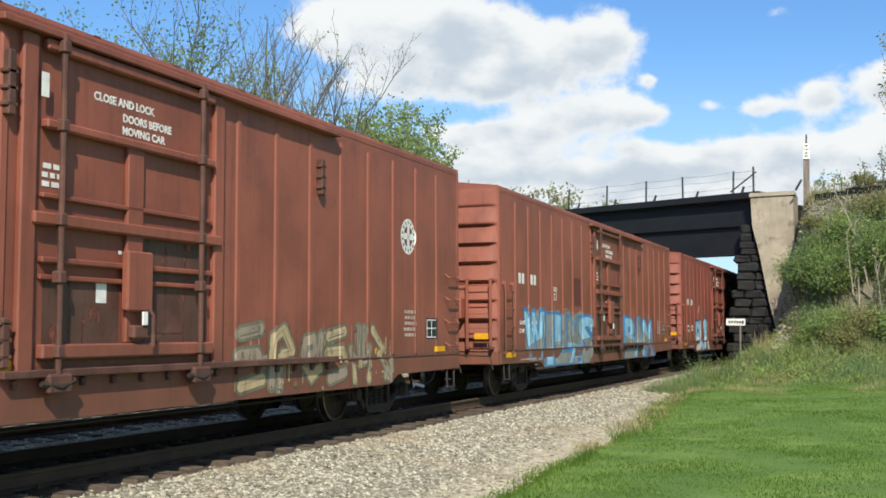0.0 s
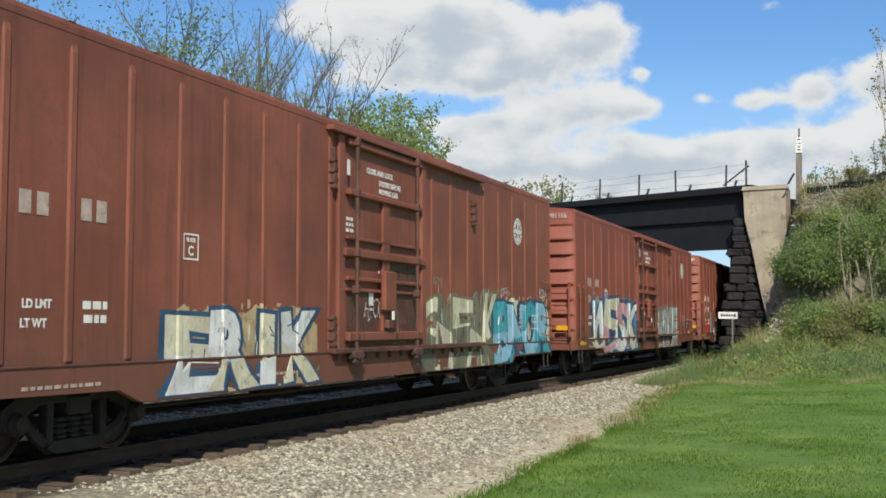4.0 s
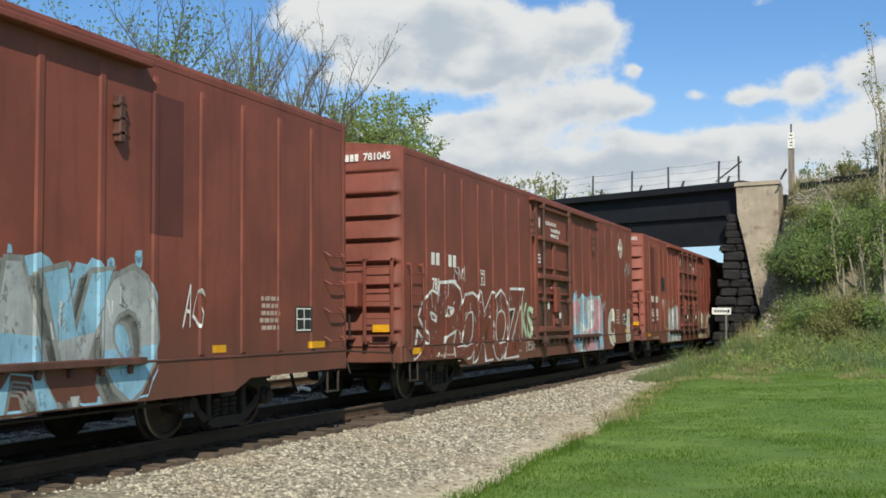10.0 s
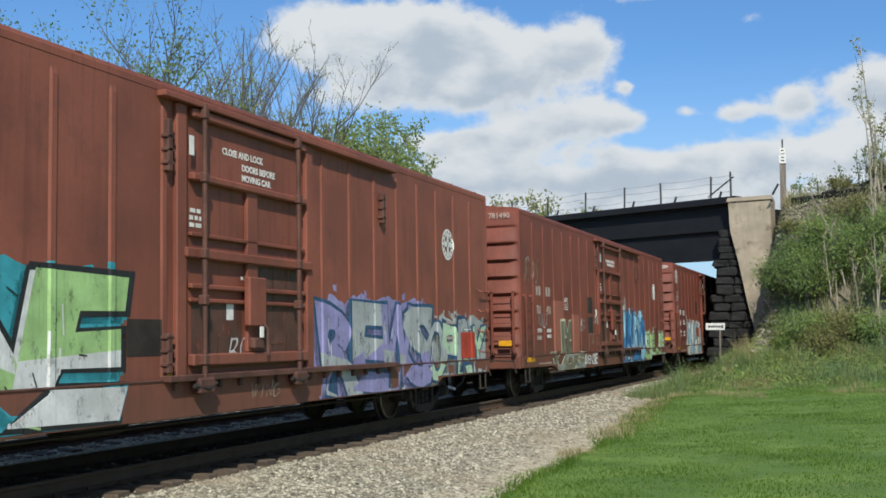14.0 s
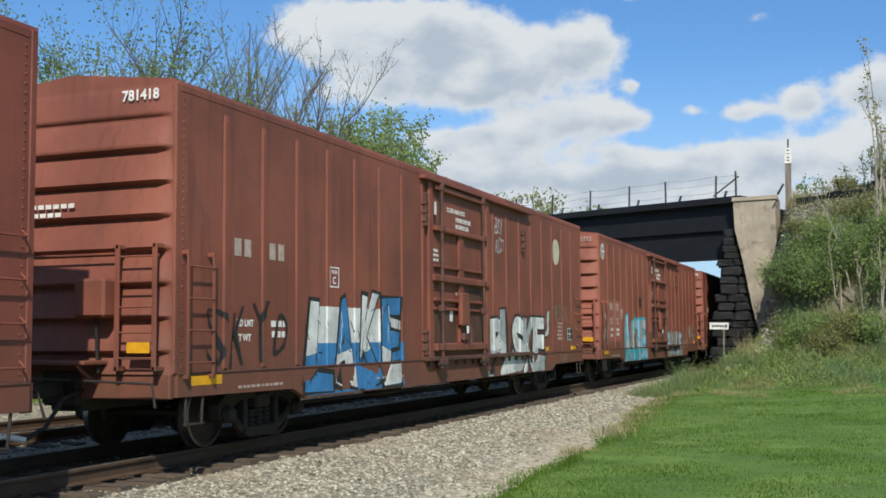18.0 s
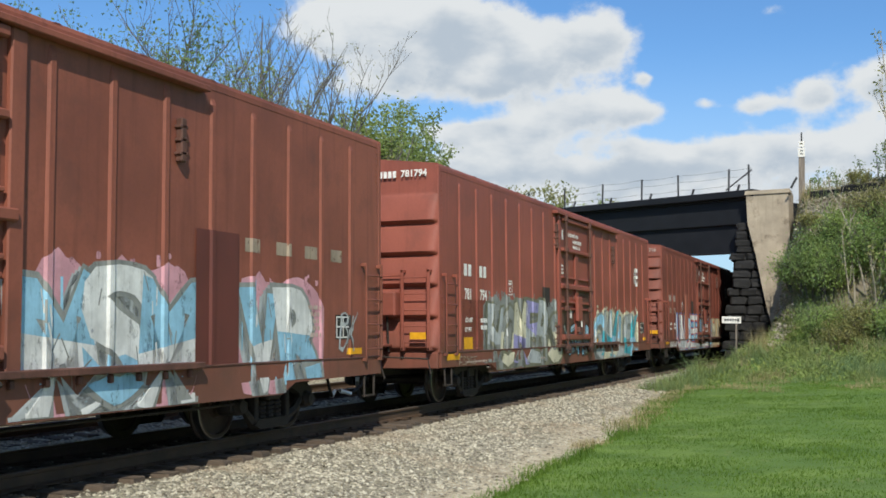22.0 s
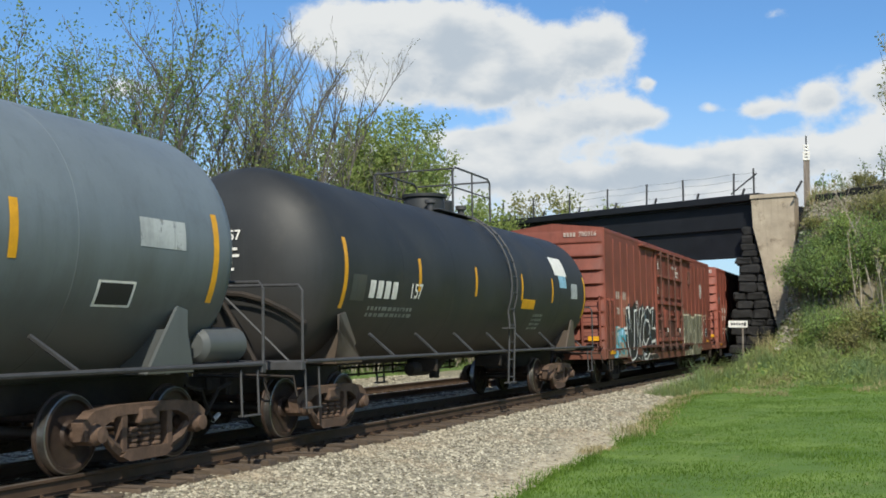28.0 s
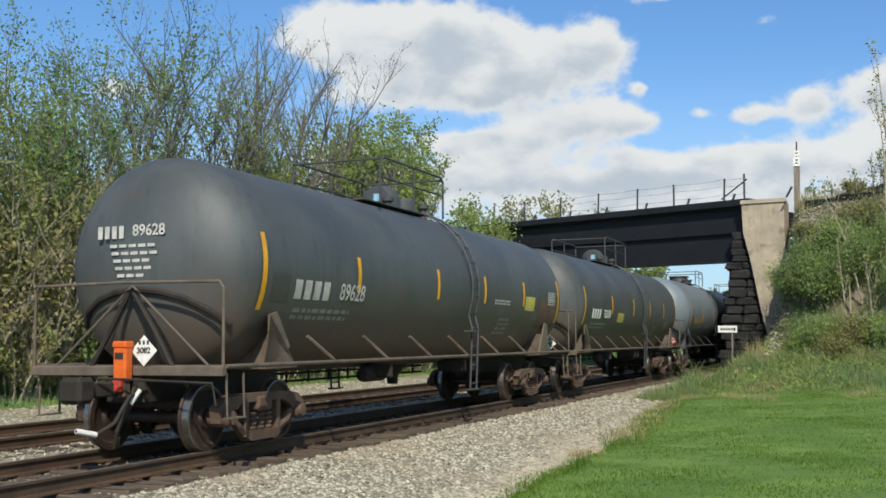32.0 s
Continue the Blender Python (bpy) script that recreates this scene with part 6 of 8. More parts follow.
def build_tank_car(label, truck, paint, trim, number, ink, stripes, ladder_y, dome_disc=False, grey=False, hoop_y=None, casting=None, saddle=None, rail_h=0.7, ext=0.5):
    root = thing("tank_car", label, "tank car", "tank cars of the train")
    h, ahead = truck + 1.30, truck + 1.30 + ext      # half lengths towards the rear and the front
    front_truck = truck + 0.3 * ext
    length = h + ahead
    bulge = 0.72
    cyl, cyl_ahead = h - bulge, ahead - bulge
    gear = DARKPOST
    prof = [(-h, 0.0)] + [(-cyl - bulge * math.cos(radians(t)), TANK_R * math.sin(radians(t))) for t in (8, 18, 30, 42, 54, 66, 78)]
    for k in range(-3, 4):
        y = -cyl + (cyl + cyl_ahead) * (k + 3) / 6
        prof += [(y, TANK_R)] if abs(k) == 3 else [(y - 0.9, TANK_R), (y + 0.9, TANK_R)]
    prof += [(cyl_ahead + bulge * math.cos(radians(t)), TANK_R * math.sin(radians(t))) for t in (78, 66, 54, 42, 30, 18, 8)] + [(ahead, 0.0)]
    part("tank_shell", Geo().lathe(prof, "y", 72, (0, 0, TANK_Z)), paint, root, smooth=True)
    cast = casting or RUSTED
    for k in (-2, -1, 0, 1, 2):
        y = -cyl + (cyl + cyl_ahead) * (k + 3) / 6
        part("weld_seam", Geo().lathe([(y - 0.02, TANK_R - 0.002), (y - 0.012, TANK_R + 0.002), (y + 0.012, TANK_R + 0.002), (y + 0.02, TANK_R - 0.002)], "y", 72, (0, 0, TANK_Z)), paint, root)
    # stub sills and end platforms
    for e in (-1, 1):
        ye = -h - 0.20 if e < 0 else ahead + 0.20
        mid_truck = truck if e < 0 else front_truck
        a, b = sorted((ye, e * (mid_truck - 1.7)))
        part("stub_sill", Geo().box(-0.28, 0.28, a, b, 0.62, 1.02, 0.02), GRIME, root)
        a, b = sorted((ye, ye - e * 0.62))
        part("end_platform", Geo().box(-1.42, 1.42, a, b, 1.045, 1.085, 0.01), trim, root)
        part("end_beam", Geo().box(-1.44, 1.44, ye - 0.05, ye + 0.05, 0.96, 1.08, 0.01), trim, root)
        for s in (-1, 1):
            ys = e * (mid_truck + 0.02)
            poly = [(ys - 0.42, 1.02), (ys + 0.42, 1.02), (ys + e * 0.30, 1.50), (ys + e * 0.30, 1.72), (ys + e * 0.12, 1.76), (ys - e * 0.22, 1.30)]
            if e < 0:
                poly = poly[:1] + poly[1:]
            part("saddle", Geo().prism(poly, "x", *sorted((s * 1.33, s * 1.37))), saddle or SADDLE, root, "saddle plate at the tank end")
            part("saddle_web", Geo().box(*sorted((s * 0.7, s * 1.33)), ys - 0.05, ys + 0.05, 1.0, 1.5, 0.01), saddle or SADDLE, root)
            # corner rail and grab irons
            pts = [(s * 1.42, ye, 1.06), (s * 1.42, ye, 2.02), (s * 1.36, ye, 2.10), (s * 0.0, ye + e * 0.02, 2.12)]
            part("end_rail", Geo().tube(pts, 0.02, 7), trim, root)
            part("end_brace", Geo().tube([(s * 1.15, ye - e * 0.1, 1.08), (0.0, ye - e * 0.12, 2.08)], 0.018, 6), trim, root)
            part("head_strap", Geo().tube([(s * 0.62, ye - e * 0.12, 1.06), (s * 0.35, ye - e * 0.13, 1.50), (0.02 * s, ye - e * 0.10, 2.02)], 0.035, 6), GRIME, root)
            part("step", Geo().tube([(s * 1.40, ye - e * 0.10, 1.0), (s * 1.42, ye - e * 0.10, 0.45), (s * 1.42, ye - e * 0.48, 0.45), (s * 1.40, ye - e * 0.48, 1.0)], 0.016, 6), trim, root)
            part("step_tread", Geo().box(*sorted((s * 1.36, s * 1.46)), min(ye - e * 0.1, ye - e * 0.48), max(ye - e * 0.1, ye - e * 0.48), 0.44, 0.46, 0.004), trim, root)
        pts = []
        for k in range(9):
            a = -62 + k * 15.5
            x = 1.2 * math.sin(radians(a)) * 1.05
            z = 1.20 + 0.84 * math.cos(radians(a))
            dy = math.sqrt(max(0.0, 1 - ((x ** 2 + (z - TANK_Z) ** 2) / TANK_R ** 2)))
            pts.append((x, e * ((cyl if e < 0 else cyl_ahead) + bulge * dy + 0.02), z))
        part("head_shield_rim", Geo().tube(pts, 0.045, 7), GRIME, root, "dark curved rim on the tank head")
        coupler(root, ye - e * 0.1, e)
    for s in (-1, 1):
        z = 1.075
        part("side_rail", Geo().tube([(s * 1.43, -h - 0.15, z), (s * 1.43, ahead + 0.15, z)], 0.028, 8), trim, root, "pipe rail along the sill")
        for k in range(6):
            y = -truck + 1.4 + k * (2 * truck - 2.8) / 5
            part("rail_strut", Geo().tube([(s * 1.42, y, 1.09), (s * 1.20, y - 0.42, 1.44)], 0.028, 6), trim, root)
    # ladders either side, over the shell to the top platform
    for s in (-1, 1):
        lad = part("ladder", Geo().tube([(s * 1.47, ladder_y - 0.17, 0.45), (s * 1.52, ladder_y - 0.17, 1.6)] +
                                        [(s * (TANK_R + 0.09) * math.cos(radians(a)), ladder_y - 0.17, TANK_Z + (TANK_R + 0.09) * math.sin(radians(a))) for a in range(-20, 71, 10)], 0.021, 6), gear, root)
        part("stile", Geo().tube([(s * 1.47, ladder_y + 0.17, 0.45), (s * 1.52, ladder_y + 0.17, 1.6)] +
                                 [(s * (TANK_R + 0.09) * math.cos(radians(a)), ladder_y + 0.17, TANK_Z + (TANK_R + 0.09) * math.sin(radians(a))) for a in range(-20, 71, 10)], 0.021, 6), gear, lad)
        marks = [(s * 1.475, 0.55), (s * 1.49, 0.90), (s * 1.50, 1.25), (s * 1.52, 1.6)] + \
                [(s * (TANK_R + 0.09) * math.cos(radians(a)), TANK_Z + (TANK_R + 0.09) * math.sin(radians(a))) for a in (-18, -6, 6, 18, 30, 42, 54, 66)]
        for x, z in marks:
            part("rung", Geo().tube([(x, ladder_y - 0.17, z), (x, ladder_y + 0.17, z)], 0.015, 6), gear, lad)
        part("foot_step", Geo().box(*sorted((s * 1.40, s * 1.52)), ladder_y - 0.24, ladder_y + 0.24, 0.42, 0.45, 0.006), gear, root)
        part("tread", Geo().box(*sorted((s * 1.45, s * 1.60)), ladder_y - 0.42, ladder_y - 0.02, 1.52, 1.55, 0.006), gear, root)
    # top fittings
    top = TANK_Z + TANK_R
    py = (hoop_y if hoop_y is not None else 0.0)
    pa, pb = (-1.75, 1.15) if dome_disc else (py - 0.75, py + 1.4)
    if dome_disc:
        py = 0.35
    if dome_disc:
        prof = [(0.0, 0.36), (0.26, 0.36)] + [(0.26 + 0.30 * math.sin(radians(q)), 0.36 * math.cos(radians(q))) for q in (20, 40, 60, 75, 90)]
        part("fittings_dome", Geo().lathe(prof, "z", 24, (0, py - 0.2, top - 0.08)), paint, root, "rounded housing over the fittings", smooth=True)
    else:
        part("manway", Geo().lathe([(0.0, 0.42), (0.30, 0.42), (0.34, 0.40), (0.36, 0.46), (0.42, 0.46), (0.44, 0.0)], "z", 24, (0, py - 0.2, top - 0.08)), paint if not grey else gear, root, smooth=True)
    part("valve_bonnet", Geo().lathe([(0.0, 0.26), (0.34, 0.26), (0.38, 0.22), (0.40, 0.0)], "z", 18, (0, py + 0.75, top - 0.06)), paint if not grey else TANK_GREY, root, smooth=True)
    for dx, dy, hh in ((0.3, 1.1, 0.32), (-0.3, 1.1, 0.28), (0.35, -0.7, 0.25)):
        part("valve", Geo().lathe([(0.0, 0.07), (hh * 0.7, 0.07), (hh * 0.75, 0.12), (hh, 0.12), (hh + 0.01, 0.0)], "z", 10, (dx, py + dy, top - 0.08)), gear, root, smooth=True)
    if dome_disc:
        part("hinged_cover", Geo().lathe([(-0.03, 0.0), (-0.03, 0.21), (0.0, 0.23), (0.04, 0.21), (0.05, 0.0)], "y", 24, (0.1, py - 0.60, top + 0.20)), paint, root, "round cover standing open", smooth=True)
        part("cover_label", Geo().box(0.03, 0.17, py - 0.640, py - 0.634, top + 0.13, top + 0.27), SPRAY["sky"], root)
    platform = Geo().box(-0.55, 0.55, pa, pb, top - 0.03, top - 0.005, 0.01)
    part("platform_grating", platform, gear, root)
    for s in (-1, 1):
        x = s * 0.85
        pts = [(x, pa, top - 0.1), (x, pa, top + rail_h - 0.08), (x, pa + 0.13, top + rail_h), (x, pb - 0.15, top + rail_h), (x, pb, top + rail_h - 0.08), (x, pb, top - 0.1)]
        hand = part("handrail", Geo().tube(pts, 0.022, 7), gear, root)
        part("mid_rail", Geo().tube([(x, pa, top + rail_h * 0.5), (x, pb, top + rail_h * 0.5)], 0.016, 6), gear, hand)
        for y in ((pa + pb) / 2,):
            part("stanchion", Geo().tube([(x, y, top - 0.1), (x, y, top + rail_h)], 0.018, 6), gear, hand)
    for y in (pa, pb):
        part("end_handrail", Geo().tube([(-0.85, y, top + rail_h - 0.04), (0.85, y, top + rail_h - 0.04)], 0.02, 6), gear, root)
    # markings
    for k, y in enumerate(stripes):
        big = k in (0, len(stripes) - 1)
        shell_patch(root, "reflector", y - 0.055, y + 0.055, -24 if big else -11, 16 if big else 10, YELLOW, "yellow reflector stripe")
    w = words_on(root, number, 0.34, on_side(stripes[0] + 2.55, TANK_Z - 0.30, 0.0), ink, sx=0.98)
    for v in w.data.vertices:
        v.co.z += math.sqrt((TANK_R + 0.011) ** 2 - (v.co.y - 0.30) ** 2)
    for k in range(4):
        y = stripes[0] + 0.82 + k * 0.27
        shell_patch(root, "reporting_mark", y, y + 0.19, -17.0, -6.5, ink, "plain block mark")
    shell_patch(root, "reporting_mark", stripes[0] + 0.22, stripes[0] + 0.68, -19, -4, TANK_FADED, "plain dark block mark")
    shell_bars(root, 2, stripes[0] + 0.9, stripes[0] + 2.6, -22, SPRAY["grey"], seed=int(length * 10))
    shell_bars(root, 4, 3.0, 3.7, -22, SPRAY["grey"], seed=3)
    # writing on the rear head
    words_on(root, number, 0.20, on_rear(0.16, TANK_Z + 0.42, -h + 0.02), ink, extra=0.004)
    g = Geo()
    for k in range(4):
        g.box(-0.62 + k * 0.11, -0.55 + k * 0.11, -h + 0.012, -h + 0.016, TANK_Z + 0.33, TANK_Z + 0.49)
    for r in range(5):
        for k in range(5 - r // 2):
            g.box(-0.42 + k * 0.145 + 0.03 * r, -0.31 + k * 0.145 + 0.03 * r, -h - 0.002, -h + 0.002, TANK_Z + 0.21 - r * 0.095, TANK_Z + 0.25 - r * 0.095)
    part("small_lettering", g, ink, root, kind="stuff")
    truck_parts(root, -truck, cast, True)
    truck_parts(root, front_truck, cast, True)
    part("brake_reservoir", Geo().lathe([(-0.8, 0.0), (-0.78, 0.10), (-0.72, 0.13), (0.0, 0.13), (0.07, 0.10), (0.08, 0)], "y", 14, (0.5, -1.0, 0.80)), GRIME, root, smooth=True)
    part("outlet_valve", Geo().lathe([(0.55, 0.0), (0.55, 0.1), (0.75, 0.12), (0.95, 0.3)], "z", 12, (0, 0.6, 0)), GRIME, root, smooth=True)
    for x, z in ((-1.25, 0.66), (-1.25, 0.80)):
        part("brake_pipe", Geo().tube([(x, -truck + 1.2, z), (x, front_truck - 1.2, z)], 0.024, 6), GRIME, root)
    y = -truck + 1.4
    while y < front_truck - 1.3:
        part("pipe_hanger", Geo().tube([(-1.25, y, 0.62), (-1.25, y, 1.06)], 0.024, 5), GRIME, root)
        y += 0.82
    for y in (-1.4, 2.2, 2.7):
        part("brake_lever", Geo().box(0.3, 0.9, y - 0.05, y + 0.05, 0.74, 0.98, 0.02), GRIME, root)
    return root


def placard(root, x, y, z, red, words, facing):
    """A diamond hazard placard on a small holder."""
    m = Matrix.Translation((x, y, z)) @ (SIDE if facing == "side" else REAR)
    g = Geo().prism([(0, -0.19), (0.19, 0), (0, 0.19), (-0.19, 0)], "z", -0.004, 0.004)
    p = part("placard", g, SPRAY["red"] if red else WHITE, root, "red diamond placard" if red else "white diamond placard", at=m)
    q = part("panel", Geo().box(-0.12, 0.12, -0.045, 0.045, 0.0045, 0.0075), WHITE, p)
    w = words_on(p, words, 0.10, Matrix.Translation((0, 0, 0.009)), BLACKISH)
    for k in range(3):
        part("bar", Geo().box(-0.075 + k * 0.06, -0.045 + k * 0.06, 0.075, 0.125, 0.0045, 0.0075), BLACKISH if not red else WHITE, p)


def rear_light_unit(root, y):
    """Orange end-of-train marker on the rear coupler, with its hose."""
    part("marker_unit", Geo().box(0.00, 0.19, y - 0.22, y - 0.06, 0.90, 1.32, 0.025), ORANGE, root, "orange end-of-train marker box")
    part("lamp_head", Geo().box(-0.01, 0.20, y - 0.23, y - 0.05, 1.30, 1.39, 0.025), ORANGE, root)
    part("lamp_lens", Geo().box(0.04, 0.16, y - 0.225, y - 0.221, 1.17, 1.25), BLACKISH, root)
    part("battery_box", Geo().box(0.03, 0.16, y - 0.27, y - 0.19, 0.77, 0.93, 0.02), SPRAY["red"], root)
    part("clamp", Geo().box(0.04, 0.16, y - 0.19, y - 0.06, 0.70, 0.92, 0.02), RUSTED, root)
    part("marker_hose", Geo().tube([(0.25, y - 0.1, 0.85), (0.26, y - 0.2, 0.62), (0.12, y - 0.26, 0.30), (0.05, y - 0.20, 0.10)], 0.03, 7), GRIME, root)
    part("hose_band", Geo().tube([(0.36, y - 0.14, 0.80), (0.26, y - 0.20, 0.62)], 0.026, 7), WHITE, root)
# ---- making up the train ----
def repaint(root, paint):
    for o in root.children_recursive:
        if o.type == "MESH":
            for sl in o.material_slots:
                if sl.material == PAINTS[0]:
                    sl.link = "OBJECT"
                    sl.material = paint


TEMPLATES = {}
BARE = {}


def copy_bare(src):
    """A copy of a template as first built, without the paint that its first car was given."""
    made = {src: src.copy()}
    scene.collection.objects.link(made[src])
    for o in BARE[src]:
        made[o] = o.copy()
        scene.collection.objects.link(made[o])
        made[o].parent = made[o.parent]
        for sl in made[o].material_slots:
            sl.link = "DATA"
    return made[src]


for kind in ("wide", "close", "pair"):
    TEMPLATES[kind] = build_boxcar(kind)
    BARE[TEMPLATES[kind]] = list(TEMPLATES[kind].children_recursive)

CARS = []       # (thing, place of its rear end behind the lead mark, wheel radius)
USED = set()


def couple(i, kind, tone, label, shift=0.0):
    KIND_NOW[0] = kind
    if kind in USED:
        root = copy_bare(TEMPLATES[kind])
    else:
        root = TEMPLATES[kind]
        USED.add(kind)
    root["label"] = label
    if tone:
        repaint(root, PAINTS[tone])
    dress(root, DOORS[kind], kind, WARNINGS.get(i, WARNINGS[None]))
    CARS.append((root, -i * PITCH + shift))
    return root, DOORS[kind]


c, d = couple(-2, "close", 1, "rust-brown steel boxcar passing under the bridge")
letter_boxcar(c, d, None)
c, d = couple(-1, "close", 3, "rust-red steel boxcar with pale blue graffiti patches")
letter_boxcar(c, d, None)
piece(c, d, "BUR", (3.2, 6.4, 0.62, 1.8), ("sky", "white"), "navy", seed=1)

c, d = couple(0, "close", 0, "orange-brown steel boxcar with blue graffiti either side of its door")
letter_boxcar(c, d, None)
piece(c, d, "WILMS", (1.8, 7.35, 0.60, 1.75), ("sky", "grey"), "blue", seed=2, drip="sky", back="grey", label="blue spray-painted lettering")
piece(c, d, "BAM", (11.3, 15.1, 0.60, 1.75), ("sky", "grey"), "blue", seed=3, drip="sky", label="blue spray-painted lettering")
flat(c, "stain_patch", 5.6, 6.3, 2.0, 2.7, PATCH_DARK, d)

c, d = couple(1, "close", 0, "orange-brown steel boxcar with white scrawl and faded tan graffiti", 0.03)
letter_boxcar(c, d, "782481")
flat(c, "repaint_patch", 1.0, 2.75, 1.75, 2.75, PATCH, d, "paler repainted patch", 0.0018)
flat(c, "repaint_patch", 1.15, 1.95, 1.02, 1.52, SPRAY["red"], d, "red load panel", 0.0018)
flat(c, "repaint_patch", 2.05, 2.75, 1.02, 1.52, SPRAY["red"], d, "red load panel", 0.0018)
tag(c, d, "HO", 5.05, 1.30, 0.62, "white", 1.3, 0.3, seed=4, label="white scrawl")
tag(c, d, "NL", 1.75, 1.75, 0.30, "ghost", 1.6, 0.1, seed=5, label="faded scrawl")
tag(c, d, "UU", 4.2, 1.05, 0.5, "white", 1.4, 0.5, seed=6, label="white scrawl")
graffiti(c, d, (11.1, 15.6, 0.60, 1.45), (("ghost", "tan"), "olive", "ghost"), 6, 5, label="faded tan lettering", bold=0.16, drip=True)
tag(c, d, "ROTIS", 4.3, 0.78, 0.30, "white", 0.7, 0.2, 0.05, 7, "white tag")
tag(c, d, "VAZ", 0.95, 0.83, 0.24, "white", 0.9, 0.2, 0.02, 8, "white tag")
tag(c, d, "OTLVE", 6.3, 0.76, 0.28, "ghost", 1.4, 0.2, 0.03, 9, "faded tag")
flat(c, "stain_patch", 2.7, 3.4, 1.0, 1.95, SPRAY["grey"], d, "grey sprayed smear", 0.0022)
flat(c, "tack_board", 6.25, 6.75, 1.62, 2.05, BLACKISH, d, "dark board")
emblem(c, 16.25, 2.92, 0.29, d)

c, d = couple(2, "close", 3, "rust-red steel boxcar with large white and blue graffiti", 0.05)
letter_boxcar(c, d, "781166", fade=DULL_WHITE, plate=(3.33, 2.23))
piece(c, d, "WESK", (1.75, 7.55, 0.62, 2.02), ("white", "cream", "pink"), "navy", "cream", "blue", "navy", 0.05, 0.05, 0.22, 8, 0.22, label="white and blue spray-painted lettering", drip="navy")
for k, y in enumerate((1.6, 3.0, 4.5, 5.9)):
    piece(c, d, "V", (y, y + 1.5, 0.60, 1.02), ("cream",), "navy", seed=20 + k, label="cream painted wedge")
tag(c, d, "OUR", 6.35, 0.72, 0.16, "navy", seed=3)
piece(c, d, "TONE", (11.02, 14.72, 0.62, 1.90), ("grey", "silver"), "olive", "white", "grey", "white", 0.06, 0.04, 0.1, 9, label="grey spray-painted lettering")
tag(c, d, "CW HANDRE", 16.6, 1.35, 0.42, "black", 0.72, 0.3, -0.01, 10, "black scrawl")
emblem(c, 16.14, 3.45, 0.32, d, SPRAY["mint"])

c, d = couple(3, "close", 1, "brown steel boxcar with cream and teal graffiti", 0.0)
letter_boxcar(c, d, None, fade=DULL_WHITE)
piece(c, d, "GNEAK", (10.62, 14.6, 0.60, 1.92), ("cream", "olive"), "olive", "white", None, "ghost", 0.045, 0.04, 0.15, 11, 0.26, drip="cream", label="cream and brown spray-painted lettering")
piece(c, d, "BNOR", (14.5, 18.35, 0.62, 1.80), ("teal", "sky"), "navy", "white", "cream", "navy", 0.075, 0.04, 0.05, 12, label="teal spray-painted lettering")
piece(c, d, "ERIK", (3.6, 6.9, 0.6, 1.5), ("cream", "white"), "navy", "white", "tan", seed=13, label="cream spray-painted lettering")
tag(c, d, "OFW.", 15.2, 2.04, 0.20, "white", seed=4)
tag(c, d, "EZRA", 17.9, 2.08, 0.22, "white", 0.85, seed=5)
tag(c, d, "OPM", 11.4, 2.12, 0.22, "ghost", seed=6)
tag(c, d, "HECKA", 8.85, 1.62, 0.34, "white", 0.6, seed=14, label="white scrawl")
tag(c, d, "BULL", 9.8, 1.15, 0.2, "ghost", 0.8, seed=15)
flat(c, "paint_bar", 10.72, 10.84, 1.03, 1.42, ORANGE, d, "orange upright reflector", 0.012)
emblem(c, 16.06, 3.37, 0.29, d)

c, d = couple(4, "wide", 1, "orange-brown steel boxcar with black and white graffiti", -0.17)
letter_boxcar(c, d, "781953", plate=(3.95, 2.25))
flat(c, "stain_patch", 5.37, 5.99, 1.87, 2.8, PATCH_DARK, d, "darker repainted patch")
flat(c, "stain_patch", 14.4, 14.9, 1.9, 3.0, PATCH_DARK, d, "darker repainted patch")
piece(c, d, "ATHAL", (2.72, 7.55, 0.60, 1.80), ("black",), "silver", "silver", "silver", None, 0.115, 0.035, 0.0, 17, 0.10, 1.12, label="fat black lettering edged in silver")
for q in (3.30, 4.25, 5.05, 5.75, 6.55):
    piece(c, d, "A", (q, q + 0.42, 0.59, 1.02), ("silver",), "silver", "silver", seed=int(q * 10), over=1.0, wob=0.1, label="silver painted wedge")
piece(c, d, "ITHE2", (13.45, 17.45, 0.62, 2.12), ("white", "silver"), "black", "silver", None, "black", 0.02, 0.075, 0.05, 18, 0.2, drip="black", label="white lettering on black")
tag(c, d, "O", 12.3, 1.35, 0.75, "ghost", 0.9, 0.0, -0.02, 3, "faded ring")
for k, yy in enumerate((13.85, 15.35, 16.15)):
    flat(c, "reporting_mark", yy, yy + 0.35, 2.72, 2.76, WHITE, d, "scrap of an old white mark")
    flat(c, "reporting_mark", yy + 0.05, yy + 0.3, 2.80, 2.95, WHITE, d, "scrap of an old white mark")
flat(c, "warning_flag", 9.15, 9.35, 1.95, 2.12, ORANGE, d, "orange tag", 0.13)

c, d = couple(5, "pair", 3, "rust-red two-door boxcar with dripping white graffiti", -0.25)
letter_boxcar(c, d, "621493", 2.13, 1.68, plate=(3.53, 1.99))
flat(c, "route_board", 3.2, 3.85, 2.45, 2.95, BLACKISH, d, "dark route board")
piece(c, d, "UBREAN", (4.6, 7.05, 0.60, 1.85), ("white", "silver"), "ghost", "white", None, None, 0.05, 0.03, 0.0, 19, 0.3, drip="white", label="dripping white lettering")
flat(c, "paint_band", 4.2, 7.0, 0.58, 0.95, SPRAY["silver"], d, "pale washed paint", 0.002)
graffiti(c, d, (3.6, 6.9, 1.0, 2.25), (("ghost",), "ghost", "ghost"), 4, 191, slim=True, label="faded drips", drip=True)
